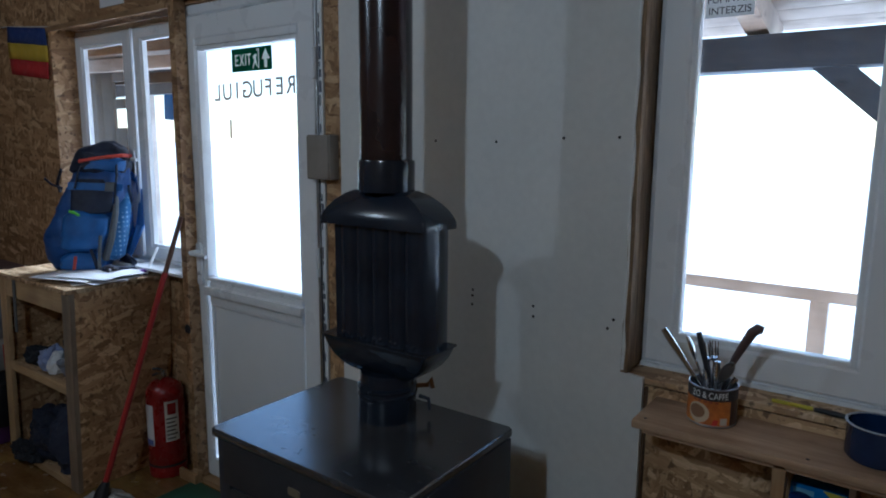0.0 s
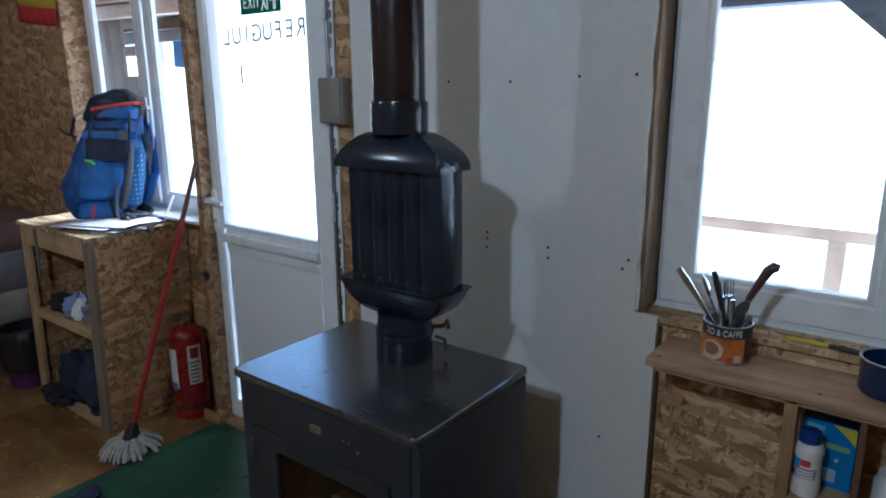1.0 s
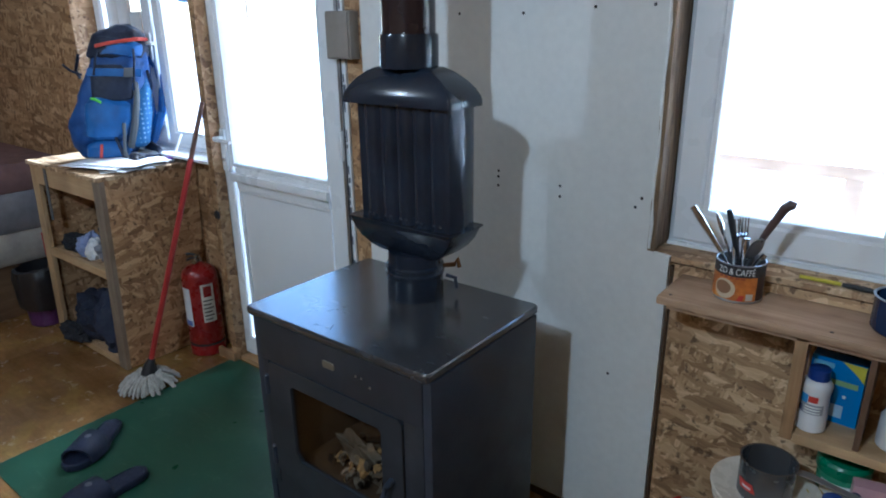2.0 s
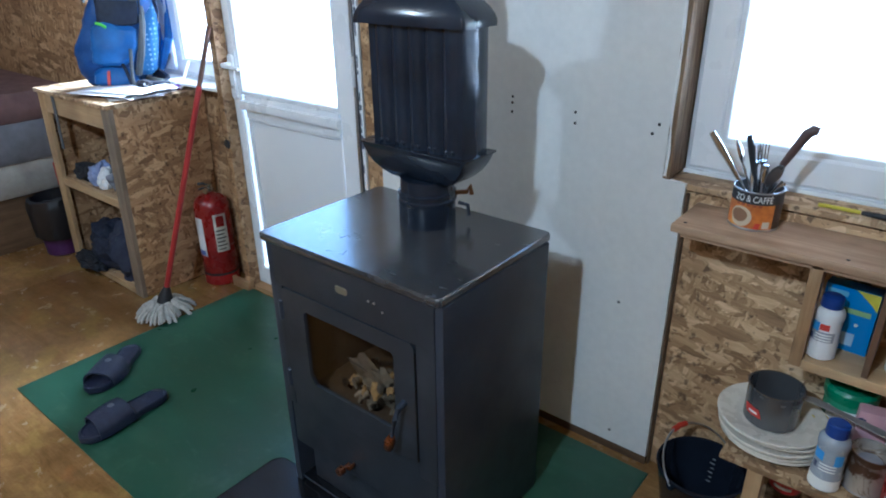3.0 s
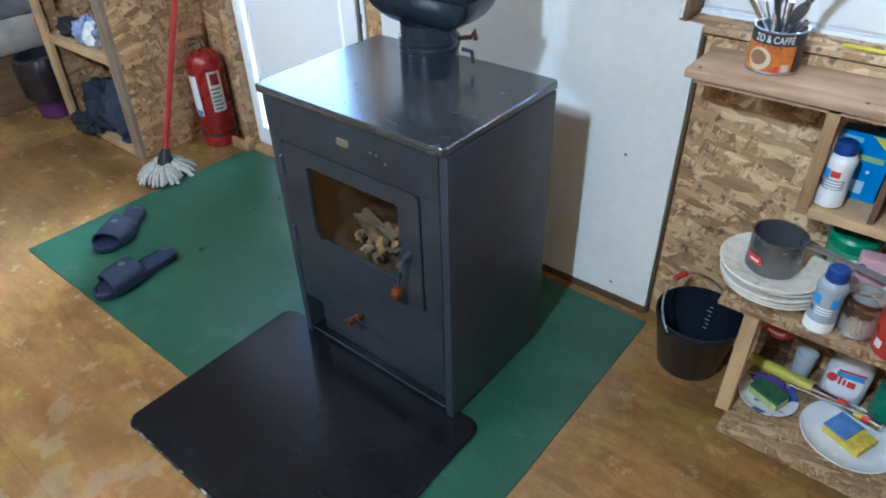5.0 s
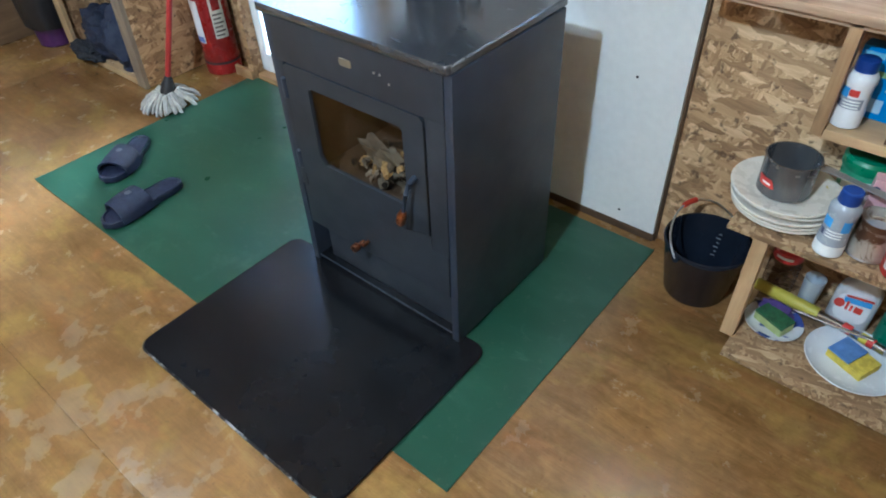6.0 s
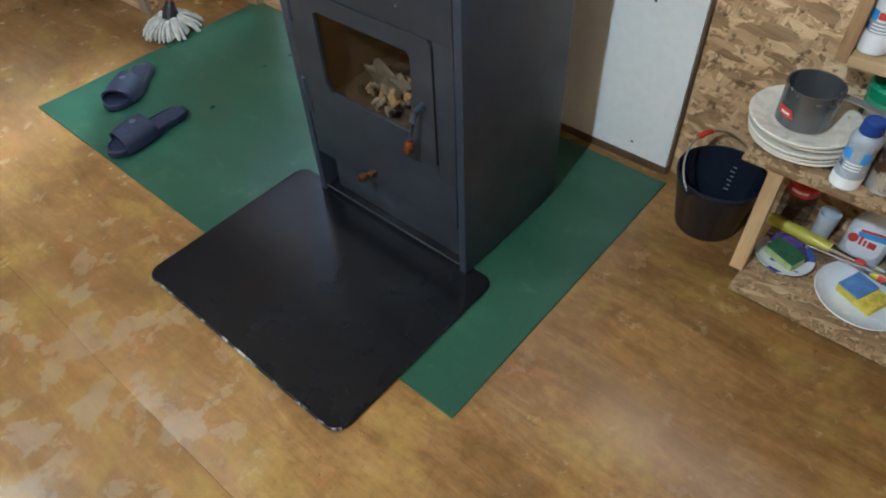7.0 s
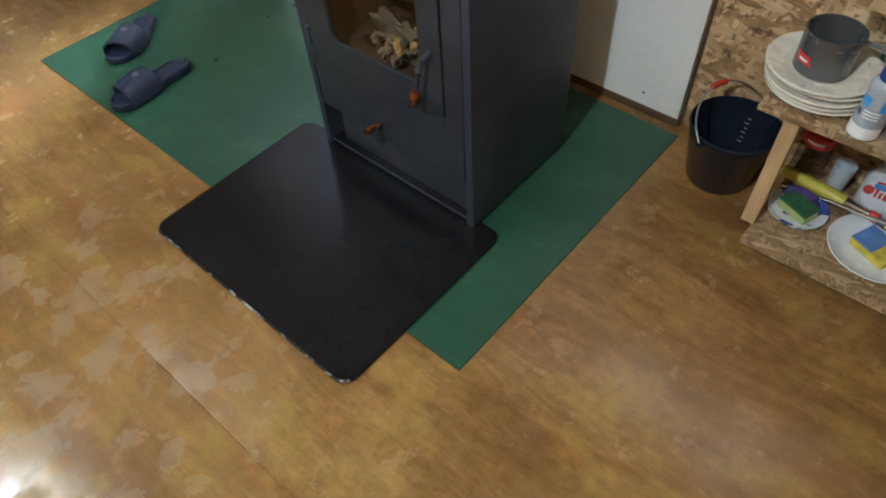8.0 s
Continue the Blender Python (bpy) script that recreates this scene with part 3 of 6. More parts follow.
def right_window():
    w = thing("window_2", (0.08, 1.69, 0.89), "large white plastic window in a rough timber reveal", "window", kind="structure")
    frame_of("window_frame", RW0 + 0.002, RW1 - 0.002, 0.888, 2.11, 0.042, 1.695, 1.757, PVC, w)
    for x0, x1, hx in ((RW0 + 0.012, 0.055, 0.03), (0.059, RW1 - 0.012, None)):
        s = frame_of("sash", x0, x1, 0.9, 2.1, 0.072, 1.683, 1.75, PVC, w)
        frame_of("glazing_bead", x0 + 0.07, x1 - 0.07, 0.97, 2.03, 0.016, 1.69, 1.72, PVC, s)
        pane(s, x0 + 0.082, x1 - 0.082, 0.982, 2.02, 1.712)
        if hx:
            part("handle", rod([(hx, 1.683, 1.42), (hx, 1.645, 1.42), (hx, 1.64, 1.40), (hx, 1.64, 1.31)], 0.008, 10, None, [0.011, 0.009, 0.009, 0.0075]), PVC, s, "white lever handle")
    part("jamb_board", bx(RW0 - 0.034, RW0, 1.5735, 1.758, 0.885, 2.119, 0.004), REVEAL, w, "rough timber reveal board")
    part("jamb_board", bx(RW1, RW1 + 0.034, 1.5735, 1.758, 0.885, 2.119, 0.004), GREY_Z, w)
    part("casing_batten", bx(-0.5055, -0.4955, 1.5745, 1.60, 0.885, 2.119, 0.002), REVEAL, w, "rough pine casing batten")
    part("foam_seam", rod([(-0.5075 + 0.002 * math.sin(k * 1.7), 1.571, 0.9 + 0.0605 * k) for k in range(21)], 0.004, 6, None, [0.0035 + 0.0015 * math.sin(k * 2.3) for k in range(21)]), WHITE_FOAM, w, "white foam squeezed from the joint")
    part("window_sill", bx(RW0 - 0.018, RW1 + 0.02, 1.588, 1.758, 0.869, 0.884, 0.003), OSB_Z, w, "strand board sill")
    part("head_board", bx(RW0, RW1, 1.5735, 1.758, 2.111, 2.119, 0.001), PINE_X, w)
    part("seal_strip", bx(RW0 + 0.004, RW1 - 0.004, 1.681, 1.696, 0.884, 0.894, 0.002), PVC, w)


right_window()

# ---------------------------------------------------------------- outside
structure("ground", bx(-800, 800, -800, 800, -1.0, -0.9, 0), plain("pale_gravel", (0.62, 0.62, 0.6), 0.9, wear=0.15, scale=0.6), "pale stony ground in mist", "ground")


OUT_Z = wood("dark_shelter_board", (0.06, 0.04, 0.027), (0.14, 0.095, 0.06), "Z")


def terrace():
    deck = structure("terrace", bx(-7, 4, 1.77, 3.3, -0.9, -0.1, 0), OUT_X, "timber terrace outside the hut", "terrace")
    rail = thing("railing", (-1.5, 3.1, -0.1), "timber terrace railing, coloured pale for the glare", "railing")
    part("handrail", bx(-1.35, 4, 3.06, 3.14, 0.828, 0.882, 0.006), RAIL_X, rail)
    for x in (-1.3, -0.236, 1.4, 2.9):
        part("post", bx(x - 0.034, x + 0.034, 3.065, 3.135, -0.1, 0.828, 0.005), RAIL_X, rail)
    roof = thing("porch_roof", (-1.5, 3.1, 1.77), "timber porch roof with dark beam over the terrace", "porch")
    part("beam", bx(-2.6, 4, 3.03, 3.17, 1.77, 1.912, 0.006), GLARE_BLUE, roof, "dark beam with the blue of the glare in its colour")
    part("brace", turned(bx(-0.25, 0.35, -0.045, 0.045, -0.05, 0.05, 0.005), pose(-0.17, 3.1, 1.68, 0, 42, 0)), GLARE_BLUE, roof)
    part("porch_post", bx(0.13, 0.25, 3.04, 3.16, -0.1, 1.77, 0.006), GLARE_BLUE, roof)
    for x in (-2.2, -0.56, 0.7, 2.0):
        part("rafter", turned(bx(-0.045, 0.045, -0.75, 0.85, -0.06, 0.06, 0.005), pose(x, 2.55, 2.09, -11, 0, 0)), OUT_X, roof)
    for k in range(13):
        y = -0.76 + k * 0.128
        part("roof_board", turned(bx(-3.2, 3.3, y, y + 0.124, 0.062, 0.084, 0.003), pose(0.6, 2.55, 2.09, -11, 0, 0)), OUT_X, roof)

    shed = thing("shelter", (-6.6, 3.6, -0.9), "open timber shelter with a blue tarpaulin beside the hut", "shelter")
    part("rafter", turned(bx(-1.0, 1.0, -0.04, 0.04, -0.05, 0.05, 0.005), pose(-5.2, 3.0, 2.45, 0, 14, 0)), OUT_X, shed)
    part("beam", bx(-7.4, -4.95, 3.3, 3.4, 1.86, 2.06, 0.006), plain("grey_timber", (0.3, 0.31, 0.33), 0.7), shed)
    part("post", bx(-5.75, -5.65, 3.3, 3.4, -0.9, 1.86, 0.005), OUT_X, shed)
    brown = wood("brown_shelter_board", (0.12, 0.078, 0.05), (0.24, 0.165, 0.11), "X")
    for k in range(20):
        y = 1.82 + 0.14 * k
        part("roof_board", bx(-8.6, -2.5 - 1.46 * (y - 1.6), y, y + 0.136, 2.03 + 0.03 * (y - 1.8), 2.055 + 0.03 * (y - 1.8), 0.003), brown, shed)
    for k, y in enumerate((2.1, 2.6, 3.25)):
        part("roof_rafter", turned(bx(-2.4, 0, 0, 0.07, -0.085, 0, 0.004), pose(-2.55 - 1.46 * (y - 1.6), y, 2.03, 0, 0, 8)), OUT_X if k == 1 else brown, shed)
    for k in range(14):
        x = -7.0 + 0.165 * k
        for z0, z1 in (((-0.9, 2.5),) if k < 13 else ((-0.9, 1.55), (1.69, 1.76), (1.885, 2.5))):
            part("wall_board", bx(x, x + 0.16, 2.6, 2.625, z0, z1, 0.003), OUT_Z, shed)
    part("tarpaulin", turned(bx(-0.28, 0.28, -0.006, 0.006, -0.11, 0.11, 0.002), pose(-5.15, 3.36, 1.74, 0, 3, 0)), plain("blue_tarpaulin", (0.03, 0.2, 0.6), 0.5), shed, "blue tarpaulin edge")


terrace()


# ---------------------------------------------------------------- ceiling bulbs
def bulb(x, y, z, power):
    t = thing("ceiling_lamp", (x, y, CEIL), "bare white bulb in a ceiling socket", "lamp", "bulbs under the ceiling")
    part("socket", lathe(x, y, [(0.045, CEIL - 0.001), (0.045, CEIL - 0.02), (0.024, CEIL - 0.03), (0.022, z + 0.055)], 20), PVC, t)
    m = bpy.data.materials.new("bulb_glow")
    m.use_nodes = True
    b = m.node_tree.nodes["Principled BSDF"]
    b.inputs["Emission Color"].default_value, b.inputs["Emission Strength"].default_value = (0.88, 0.97, 1.0, 1), 12.0
    g = part("bulb", lathe(x, y, [(0.018, z + 0.055), (0.03, z + 0.042), (0.047, z + 0.012), (0.048, z - 0.008), (0.034, z - 0.036), (0.008, z - 0.048)], 20), m, t)
    g.visible_shadow = False
    l = new("bulb_light", bpy.data.lights.new("bulb_light", "POINT"))
    l.data.energy, l.data.shadow_soft_size, l.data.color = power, 0.038, (0.87, 0.975, 1.06)
    l.location = (x, y, z)


for b in BULBS:
    bulb(*b)


# ---------------------------------------------------------------- floor sheets
tagged(part("floor_mat", slab([(-2.372, 0.546), (-0.427, 0.543), (-0.428, 1.54), (-2.369, 1.538)], 0.0005, 0.0045, 0.001), GREEN), "green painted sheet lying on the plywood floor under the stove", "floor mat")
hearth = tagged(part("hearth_plate", slab(rounded_rect(-1.345, -0.592, 0.35, 0.912, 0.035), 0.005, 0.0125, 0.003), HEARTH), "black enamelled steel hearth plate with rounded corners", "hearth plate")
loop = [(x, y, 0.0098) for x, y in rounded_rect(-1.345, -0.592, 0.35, 0.912, 0.035)]
# the long front edge and one corner are chipped to bare metal, the rest is only rolled
part("worn_edge", rod(loop[16:26], 0.0036, 8), CHIPPED, hearth, "edge with chipped enamel")
part("rolled_edge", rod(loop[25:] + loop[:17], 0.0026, 8), HEARTH, hearth)


# ---------------------------------------------------------------- the stove
SX0, SX1, SY0, SY1, SB, ST = -1.228, -0.664, 0.884, 1.292, 0.0127, 0.776


def stove():
    s = thing("wood_stove", ((SX0 + SX1) / 2, (SY0 + SY1) / 2, SB), "black steel wood stove with glass door on a hearth plate", "stove")
    # shell: two sides, back, top box, floor of the ash niche, all open to the front
    t = 0.022
    part("side_panel", bx(SX0, SX0 + t, SY0, SY1, SB, ST, 0.004), STOVE_BODY, s)
    part("side_panel", bx(SX1 - t, SX1, SY0, SY1, SB, ST, 0.004), STOVE_BODY, s)
    part("back_panel", bx(SX0 + t, SX1 - t, SY1 - t, SY1 - 0.002, SB, ST - 0.002, 0.002), STOVE_BODY, s)
    part("base_panel", bx(SX0 + t, SX1 - t, SY0 + 0.006, SY1 - t, SB + 0.006, 0.03, 0.003), HEARTH, s, "ash ledge")
    part("ledge_edge", rod([(SX0 + t, SY0 + 0.006, 0.0285), (SX1 - t, SY0 + 0.006, 0.0285)], 0.002, 8), STOVE_BODY, s, "rubbed bright edge")
    part("niche_back", bx(SX0 + t, SX1 - t, SY0 + 0.13, SY0 + 0.14, 0.03, 0.17, 0.001), HEARTH, s)
    part("top_plate", slab(rounded_rect(-1.242, -0.67 + 0.004, 0.874, 1.306, 0.012, 4), ST, 0.797, 0.004), STOVE_TOP, s, "worn dusty black top plate")
    part("upper_panel", bx(SX0 + t, SX1 - t, SY0 - 0.002, SY0 + 0.02, 0.6635, ST - 0.001, 0.002), STOVE_FRONT, s)
    part("right_stile", bx(-0.7395, SX1 - t, SY0 - 0.001, SY0 + 0.02, 0.30, 0.663, 0.002), STOVE_FRONT, s)
    part("left_stile", bx(SX0 + t, -1.184, SY0 - 0.001, SY0 + 0.02, 0.30, 0.663, 0.002), STOVE_FRONT, s)
    # firebox behind the glass
    soot = black_paint("sooty_firebrick", (0.09, 0.065, 0.045), 0.9, 0.3)
    part("firebox", bx(SX0 + 0.06, SX1 - 0.06, SY0 + 0.3, SY0 + 0.32, 0.34, 0.68, 0.002), soot, s, "sooty firebrick lining")
    part("firebox", bx(SX0 + 0.05, SX0 + 0.07, SY0 + 0.03, SY0 + 0.3, 0.34, 0.68, 0.002), soot, s)
    part("firebox", bx(SX1 - 0.07, SX1 - 0.05, SY0 + 0.03, SY0 + 0.3, 0.34, 0.68, 0.002), soot, s)
    part("firebox_floor", bx(SX0 + 0.05, SX1 - 0.05, SY0 + 0.03, SY0 + 0.3, 0.33, 0.352, 0.002), soot, s)
    # the door: a plate with a chamfered window in it
    yf, yb = SY0 - 0.005, SY0 + 0.006
    d = thing_part_door(s, yf, yb)
    # drawer
    bm = bx(SX0 + t + 0.004, SX1 - t - 0.004, SY0 + 0.001, SY0 + 0.016, 0.165, 0.352, 0.002)
    dr = part("ash_drawer", bm, STOVE_FRONT, s, "plain black drawer front")
    k = part("knob", rod([(-0.985, SY0 - 0.003, 0.2), (-0.985, SY0 - 0.02, 0.2), (-0.985, SY0 - 0.026, 0.2), (-0.985, SY0 - 0.042, 0.2)], 0.006, 14, None, [0.006, 0.006, 0.012, 0.011]), COPPER, dr, "coppery knob")
    part("knob", rod([(-0.965, SY0 - 0.003, 0.212), (-0.965, SY0 - 0.016, 0.212), (-0.965, SY0 - 0.024, 0.212)], 0.006, 12, None, [0.004, 0.007, 0.006]), COPPER, dr, "small coppery screw")
    part("ash_flap", bx(SX0 + t + 0.035, SX1 - t - 0.003, SY0 + 0.028, SY0 + 0.036, 0.032, 0.163, 0.002), STOVE_FRONT, s, "recessed plate over the ash ledge")
    # name plate and rivets on the upper panel
    part("name_plate", slab_xz(-0.978, -0.94, 0.713, 0.731, SY0 - 0.0045, SY0 + 0.004), plain("brass_plate", (0.3, 0.27, 0.2), 0.5, 0.7), s, "small brass oval plate")
    for x, z in ((-0.872, 0.724), (-0.855, 0.724), (-0.80, 0.655), (-0.83, 0.71)):
        part("rivet", rod([(x, SY0 + 0.004, z), (x, SY0 - 0.004, z)], 0.003, 10), ZINC, s)
    flue(s)
    return s


def slab_xz(x0, x1, z0, z1, y0, y1, r=0.006):
    bm = slab(rounded_rect(x0, x1, z0, z1, min(r, (z1 - z0) / 2.05), 4), 0, y1 - y0, 0.001)
    return turned(bm, Matrix(((1, 0, 0, 0), (0, 0, -1, y1), (0, 1, 0, 0), (0, 0, 0, 1))))


def thing_part_door(s, yf, yb):
    """The fire door: plate with a hole, bowed lower edge, glass, hinges and handle."""
    x0, x1, z0, z1 = -1.182, -0.742, 0.325, 0.662
    g = [(-1.085, 0.405), (-0.825, 0.405), (-0.803, 0.425), (-0.803, 0.61), (-0.81, 0.618), (-1.094, 0.618), (-1.103, 0.61), (-1.103, 0.43)]
    n = 10
    low = [(x0 + (x1 - x0) * k / n, z0 - 0.006 + 0.03 * abs(2 * k / n - 1) ** 2) for k in range(n + 1)]
    outer = low + [(x1, z1 - 0.01), (x1 - 0.01, z1), (x0 + 0.01, z1), (x0, z1 - 0.01)]
    bm = bmesh.new()

    def ringv(pts, y):
        return [bm.verts.new((x, y, z)) for x, z in pts]
    of, ob_, gf, gb = ringv(outer, yf), ringv(outer, yb), ringv(g, yf), ringv(g, yb)
    for a, b in ((of, ob_), (gf, gb)):
        for i in range(len(a)):
            bm.faces.new((a[i], a[(i + 1) % len(a)], b[(i + 1) % len(a)], b[i]))
    for a, b in ((of, gf), (ob_, gb)):
        ed = [e for loop in (a, b) for i in range(len(loop)) for e in loop[i].link_edges if e.other_vert(loop[i]) in (loop[(i + 1) % len(loop)],)]
        bmesh.ops.triangle_fill(bm, edges=list(dict.fromkeys(ed)), use_beauty=True)
    d = part("fire_door", bm, STOVE_FRONT, s, "black steel fire door")
    gl = bmesh.new()
    ring_skin(gl, [[(x, yb - 0.004, z) for x, z in g], [(x, yb, z) for x, z in g]])
    p = part("door_glass", gl, glass("smoky_glass", (0.8, 0.7, 0.58), 0.04), d, "smoke-browned heatproof glass")
    p.visible_shadow = False
    for z in (0.593, 0.386):
        part("hinge", lathe(-1.191, yf + 0.002, [(0.005, z - 0.028), (0.0075, z - 0.025), (0.0075, z + 0.025), (0.005, z + 0.028)], 12), STOVE_BODY, d)
    h = part("handle", rod([(-0.775, yf + 0.002, 0.50), (-0.775, yf - 0.02, 0.495), (-0.778, yf - 0.03, 0.47), (-0.79, yf - 0.034, 0.41)], 0.006, 10, None, [0.008, 0.007, 0.006, 0.006]), STOVE_BODY, d, "black lever with copper grip")
    part("grip", rod([(-0.787, yf - 0.034, 0.42), (-0.792, yf - 0.035, 0.405), (-0.796, yf - 0.036, 0.388), (-0.799, yf - 0.036, 0.378)], 0.01, 14, None, [0.008, 0.0125, 0.0125, 0.007]), COPPER, h, "coppery grip")
    part("latch_slit", bx(-0.7425, -0.7402, yf + 0.001, yf + 0.012, 0.345, 0.64, 0), SCREW, d)
    return d


FX, FY = -0.953, 1.181       # the flue's axis


def flue(s):
    """Neck, ribbed heat exchanger with a hipped hood and bowl, and the pipe up to the ceiling."""
    part("flue_neck", lathe(FX, FY, [(0.071, 0.796), (0.0705, 0.85), (0.0715, 0.856), (0.0735, 0.859), (0.0735, 0.864), (0.07, 0.867), (0.07, 0.872), (0.0725, 0.875), (0.0725, 0.881), (0.067, 0.884), (0.066, 0.915)], 40), ENAMEL, s, "black flue collar")
    part("damper_key", rod([(FX + 0.04, FY + 0.055, 0.865), (FX + 0.068, FY + 0.075, 0.868), (FX + 0.075, FY + 0.078, 0.885), (FX + 0.08, FY + 0.078, 0.862)], 0.006, 8), plain("burnt_brass", (0.25, 0.13, 0.06), 0.45, 0.8), s, "burnt brass damper key")
    part("damper_key", rod([(FX + 0.06, FY + 0.05, 0.845), (FX + 0.085, FY + 0.055, 0.842), (FX + 0.088, FY + 0.055, 0.815)], 0.005, 8), STOVE_BODY, s)
    hx0, hx1, hy0, hy1 = -1.112, -0.795, 1.12, 1.242
    # a skirt lofted between a rounded rectangle and the round neck, curved like a bowl

    def loft(stages):
        bm = bmesh.new()
        rings = []
        for f, z in stages:          # f: 0 round, 1 rectangle
            pts = []
            rect = rounded_rect(hx0, hx1, hy0, hy1, 0.007, 3)
            for x, y in rect:
                a = math.atan2((y - FY), (x - FX))
                c = (FX + 0.066 * math.cos(a), FY + 0.066 * math.sin(a))
                pts.append((c[0] + (x - c[0]) * f, c[1] + (y - c[1]) * f, z))
            rings.append(pts)
        return ring_skin(bm, rings)
    part("bowl", loft([(0.02, 0.906), (0.28, 0.913), (0.52, 0.925), (0.73, 0.942), (0.88, 0.961), (0.96, 0.977), (1.0, 0.987), (1.07, 0.99), (1.075, 0.993), (0.9, 0.992)]), ENAMEL, s, "glossy black bowl under the ribbed box")
    part("hood", loft([(0.96, 1.272), (1.03, 1.27), (1.035, 1.273), (1.03, 1.284), (0.985, 1.294), (0.87, 1.309), (0.66, 1.327), (0.4, 1.343), (0.16, 1.352), (0.02, 1.354)]), ENAMEL, s, "glossy black hipped hood")
    # ribbed box: the outline of five round ribs along front and back
    bx0, bx1, by0, by1, ribs = -1.084, -0.804, 1.132, 1.232, 5
    out = []
    step = (bx1 - bx0 - 0.03) / ribs
    for side in (0, 1):
        for k in range(ribs):
            for j in range(9):
                u = j / 9
                x = bx0 + 0.015 + step * (k + u)
                depth = 0.012 * (1 - abs(math.sin(math.pi * u)) ** 0.7)
                out.append((x, by0 + depth) if side == 0 else (bx1 + bx0 - x, by1 - depth))
        c = bx1 if side == 0 else bx0
        sg = -1 if side == 0 else 1
        yy = (by0, by1) if side == 0 else (by1, by0)
        d = 0.01 if side == 0 else -0.01
        out += [(c + sg * 0.015, yy[0]), (c + sg * 0.004, yy[0] + d * 0.4), (c, yy[0] + d * 1.6)] + [(c - sg * 0.005 * math.sin(math.pi * q / 6), yy[0] + d * 1.6 + (yy[1] - yy[0] - d * 3.2) * q / 6) for q in range(1, 6)] + [(c, yy[1] - d * 1.6), (c + sg * 0.004, yy[1] - d * 0.4)]
    bm = bmesh.new()
    ring_skin(bm, [[(x, y, z) for x, y in out] for z in (0.992, 1.28)])
    box = part("ribbed_box", bm, ENAMEL, s, "glossy black box with upright ribs")
    for k in range(ribs):
        x = bx0 + 0.015 + step * (k + 0.5)
        # paired domes added to catch the bright glints at each rib's foot
        for dx in (-0.008, 0.008):
            part("glint_dome", turned(lathe(0, 0, [(0.0065, 0), (0.006, 0.003), (0.004, 0.005), (0.001, 0.006)], 12), pose(x + dx, by0 + 0.003, 1.003, 90, 0, 0)), ENAMEL, box)
    part("pipe_sleeve", lathe(FX, FY, [(0.066, 1.35), (0.0665, 1.353), (0.0665, 1.418), (0.065, 1.423), (0.0615, 1.424)], 40), ENAMEL, s)
    part("stove_pipe", lathe(FX, FY, [(0.0605, 1.415), (0.0605, CEIL - 0.002)], 40), PIPE, s, "dark brown enamelled stove pipe")
    part("pipe_rosette", lathe(FX, FY, [(0.062, CEIL - 0.02), (0.09, CEIL - 0.004), (0.095, CEIL - 0.001)], 40), PIPE, s)


stove()

# ---------------------------------------------------------------- things by the entrance
def lean(ob, base_x):
    """The home-made cabinet leans a little: shear its meshes towards +x with height."""
    for v in ob.data.vertices:
        v.co.x += 0.07 * v.co.z


def cabinet():
    c = thing("shelf_cabinet", (-3.0, 1.36, 0), "home-made open cabinet of strand board with pale pine edges", "cabinet")
    y0, y1 = 1.18, 1.612
    made = [
        part("top", bx(-3.325, -2.654, y0 - 0.012, y1, 0.862, 0.88, 0.002), OSB_Z, c),
        part("side_panel", bx(-2.674, -2.656, y0 + 0.02, y1 - 0.003, 0.002, 0.861, 0.002), OSB_X, c),
        part("side_panel", bx(-3.312, -3.294, y0 + 0.02, y1 - 0.003, 0.002, 0.861, 0.002), OSB_X, c),
        part("back_panel", bx(-3.293, -2.675, y1 - 0.02, y1 - 0.004, 0.03, 0.861, 0.001), OSB_Y, c),
        part("post", bx(-3.318, -3.256, y0, y0 + 0.02, 0.0, 0.861, 0.002), PALE_Z, c, "pale pine post"),
        part("post", bx(-2.722, -2.656, y0, y0 + 0.02, 0.0, 0.861, 0.002), GREY_Z, c, "greyed board edge"),
        part("rail", bx(-3.255, -2.723, y0 + 0.001, y0 + 0.019, 0.775, 0.861, 0.002), PALE_X, c),
        part("shelf", bx(-3.293, -2.676, y0 + 0.021, y1 - 0.021, 0.44, 0.458, 0.002), OSB_Z, c),
        part("shelf_edge", bx(-3.255, -2.723, y0 + 0.001, y0 + 0.02, 0.425, 0.462, 0.002), PALE_X, c),
        part("bottom", bx(-3.293, -2.676, y0 + 0.021, y1 - 0.021, 0.012, 0.028, 0.002), OSB_Z, c),
        part("bottom_edge", bx(-3.255, -2.723, y0 + 0.001, y0 + 0.02, 0.002, 0.032, 0.002), PALE_X, c),
        part("strap", bx(-3.17, -3.145, y0 - 0.005, y0 - 0.001, 0.62, 0.86, 0.001), plain("grey_webbing", (0.12, 0.12, 0.12), 0.8, bump=0.3), c, "grey webbing strap hanging from the top"),
    ]
    for ob in made:
        lean(ob, 0)


cabinet()


def crumpled(cx, cy, z, sx, sy, h, mat, name, label, seed, category="clothes"):
    """A heap of soft stuff: a domed blob with folds, resting flat on z."""
    bm = bmesh.new()
    bmesh.ops.create_icosphere(bm, subdivisions=4, radius=1.0)
    off = Vector((seed * 3.1, seed * 1.7, seed))
    for v in bm.verts:
        n = noise.noise(v.co * 1.6 + off) * 0.35 + noise.noise(v.co * 4.2 + off) * 0.2 + noise.noise(v.co * 9 + off) * 0.07
        p = v.co * (1 + n)
        v.co = Vector((cx + p.x * sx, cy + p.y * sy, z + max(0.0, 0.35 + p.z * 0.65) * h))
    return tagged(part(name, bm, mat), label, category)


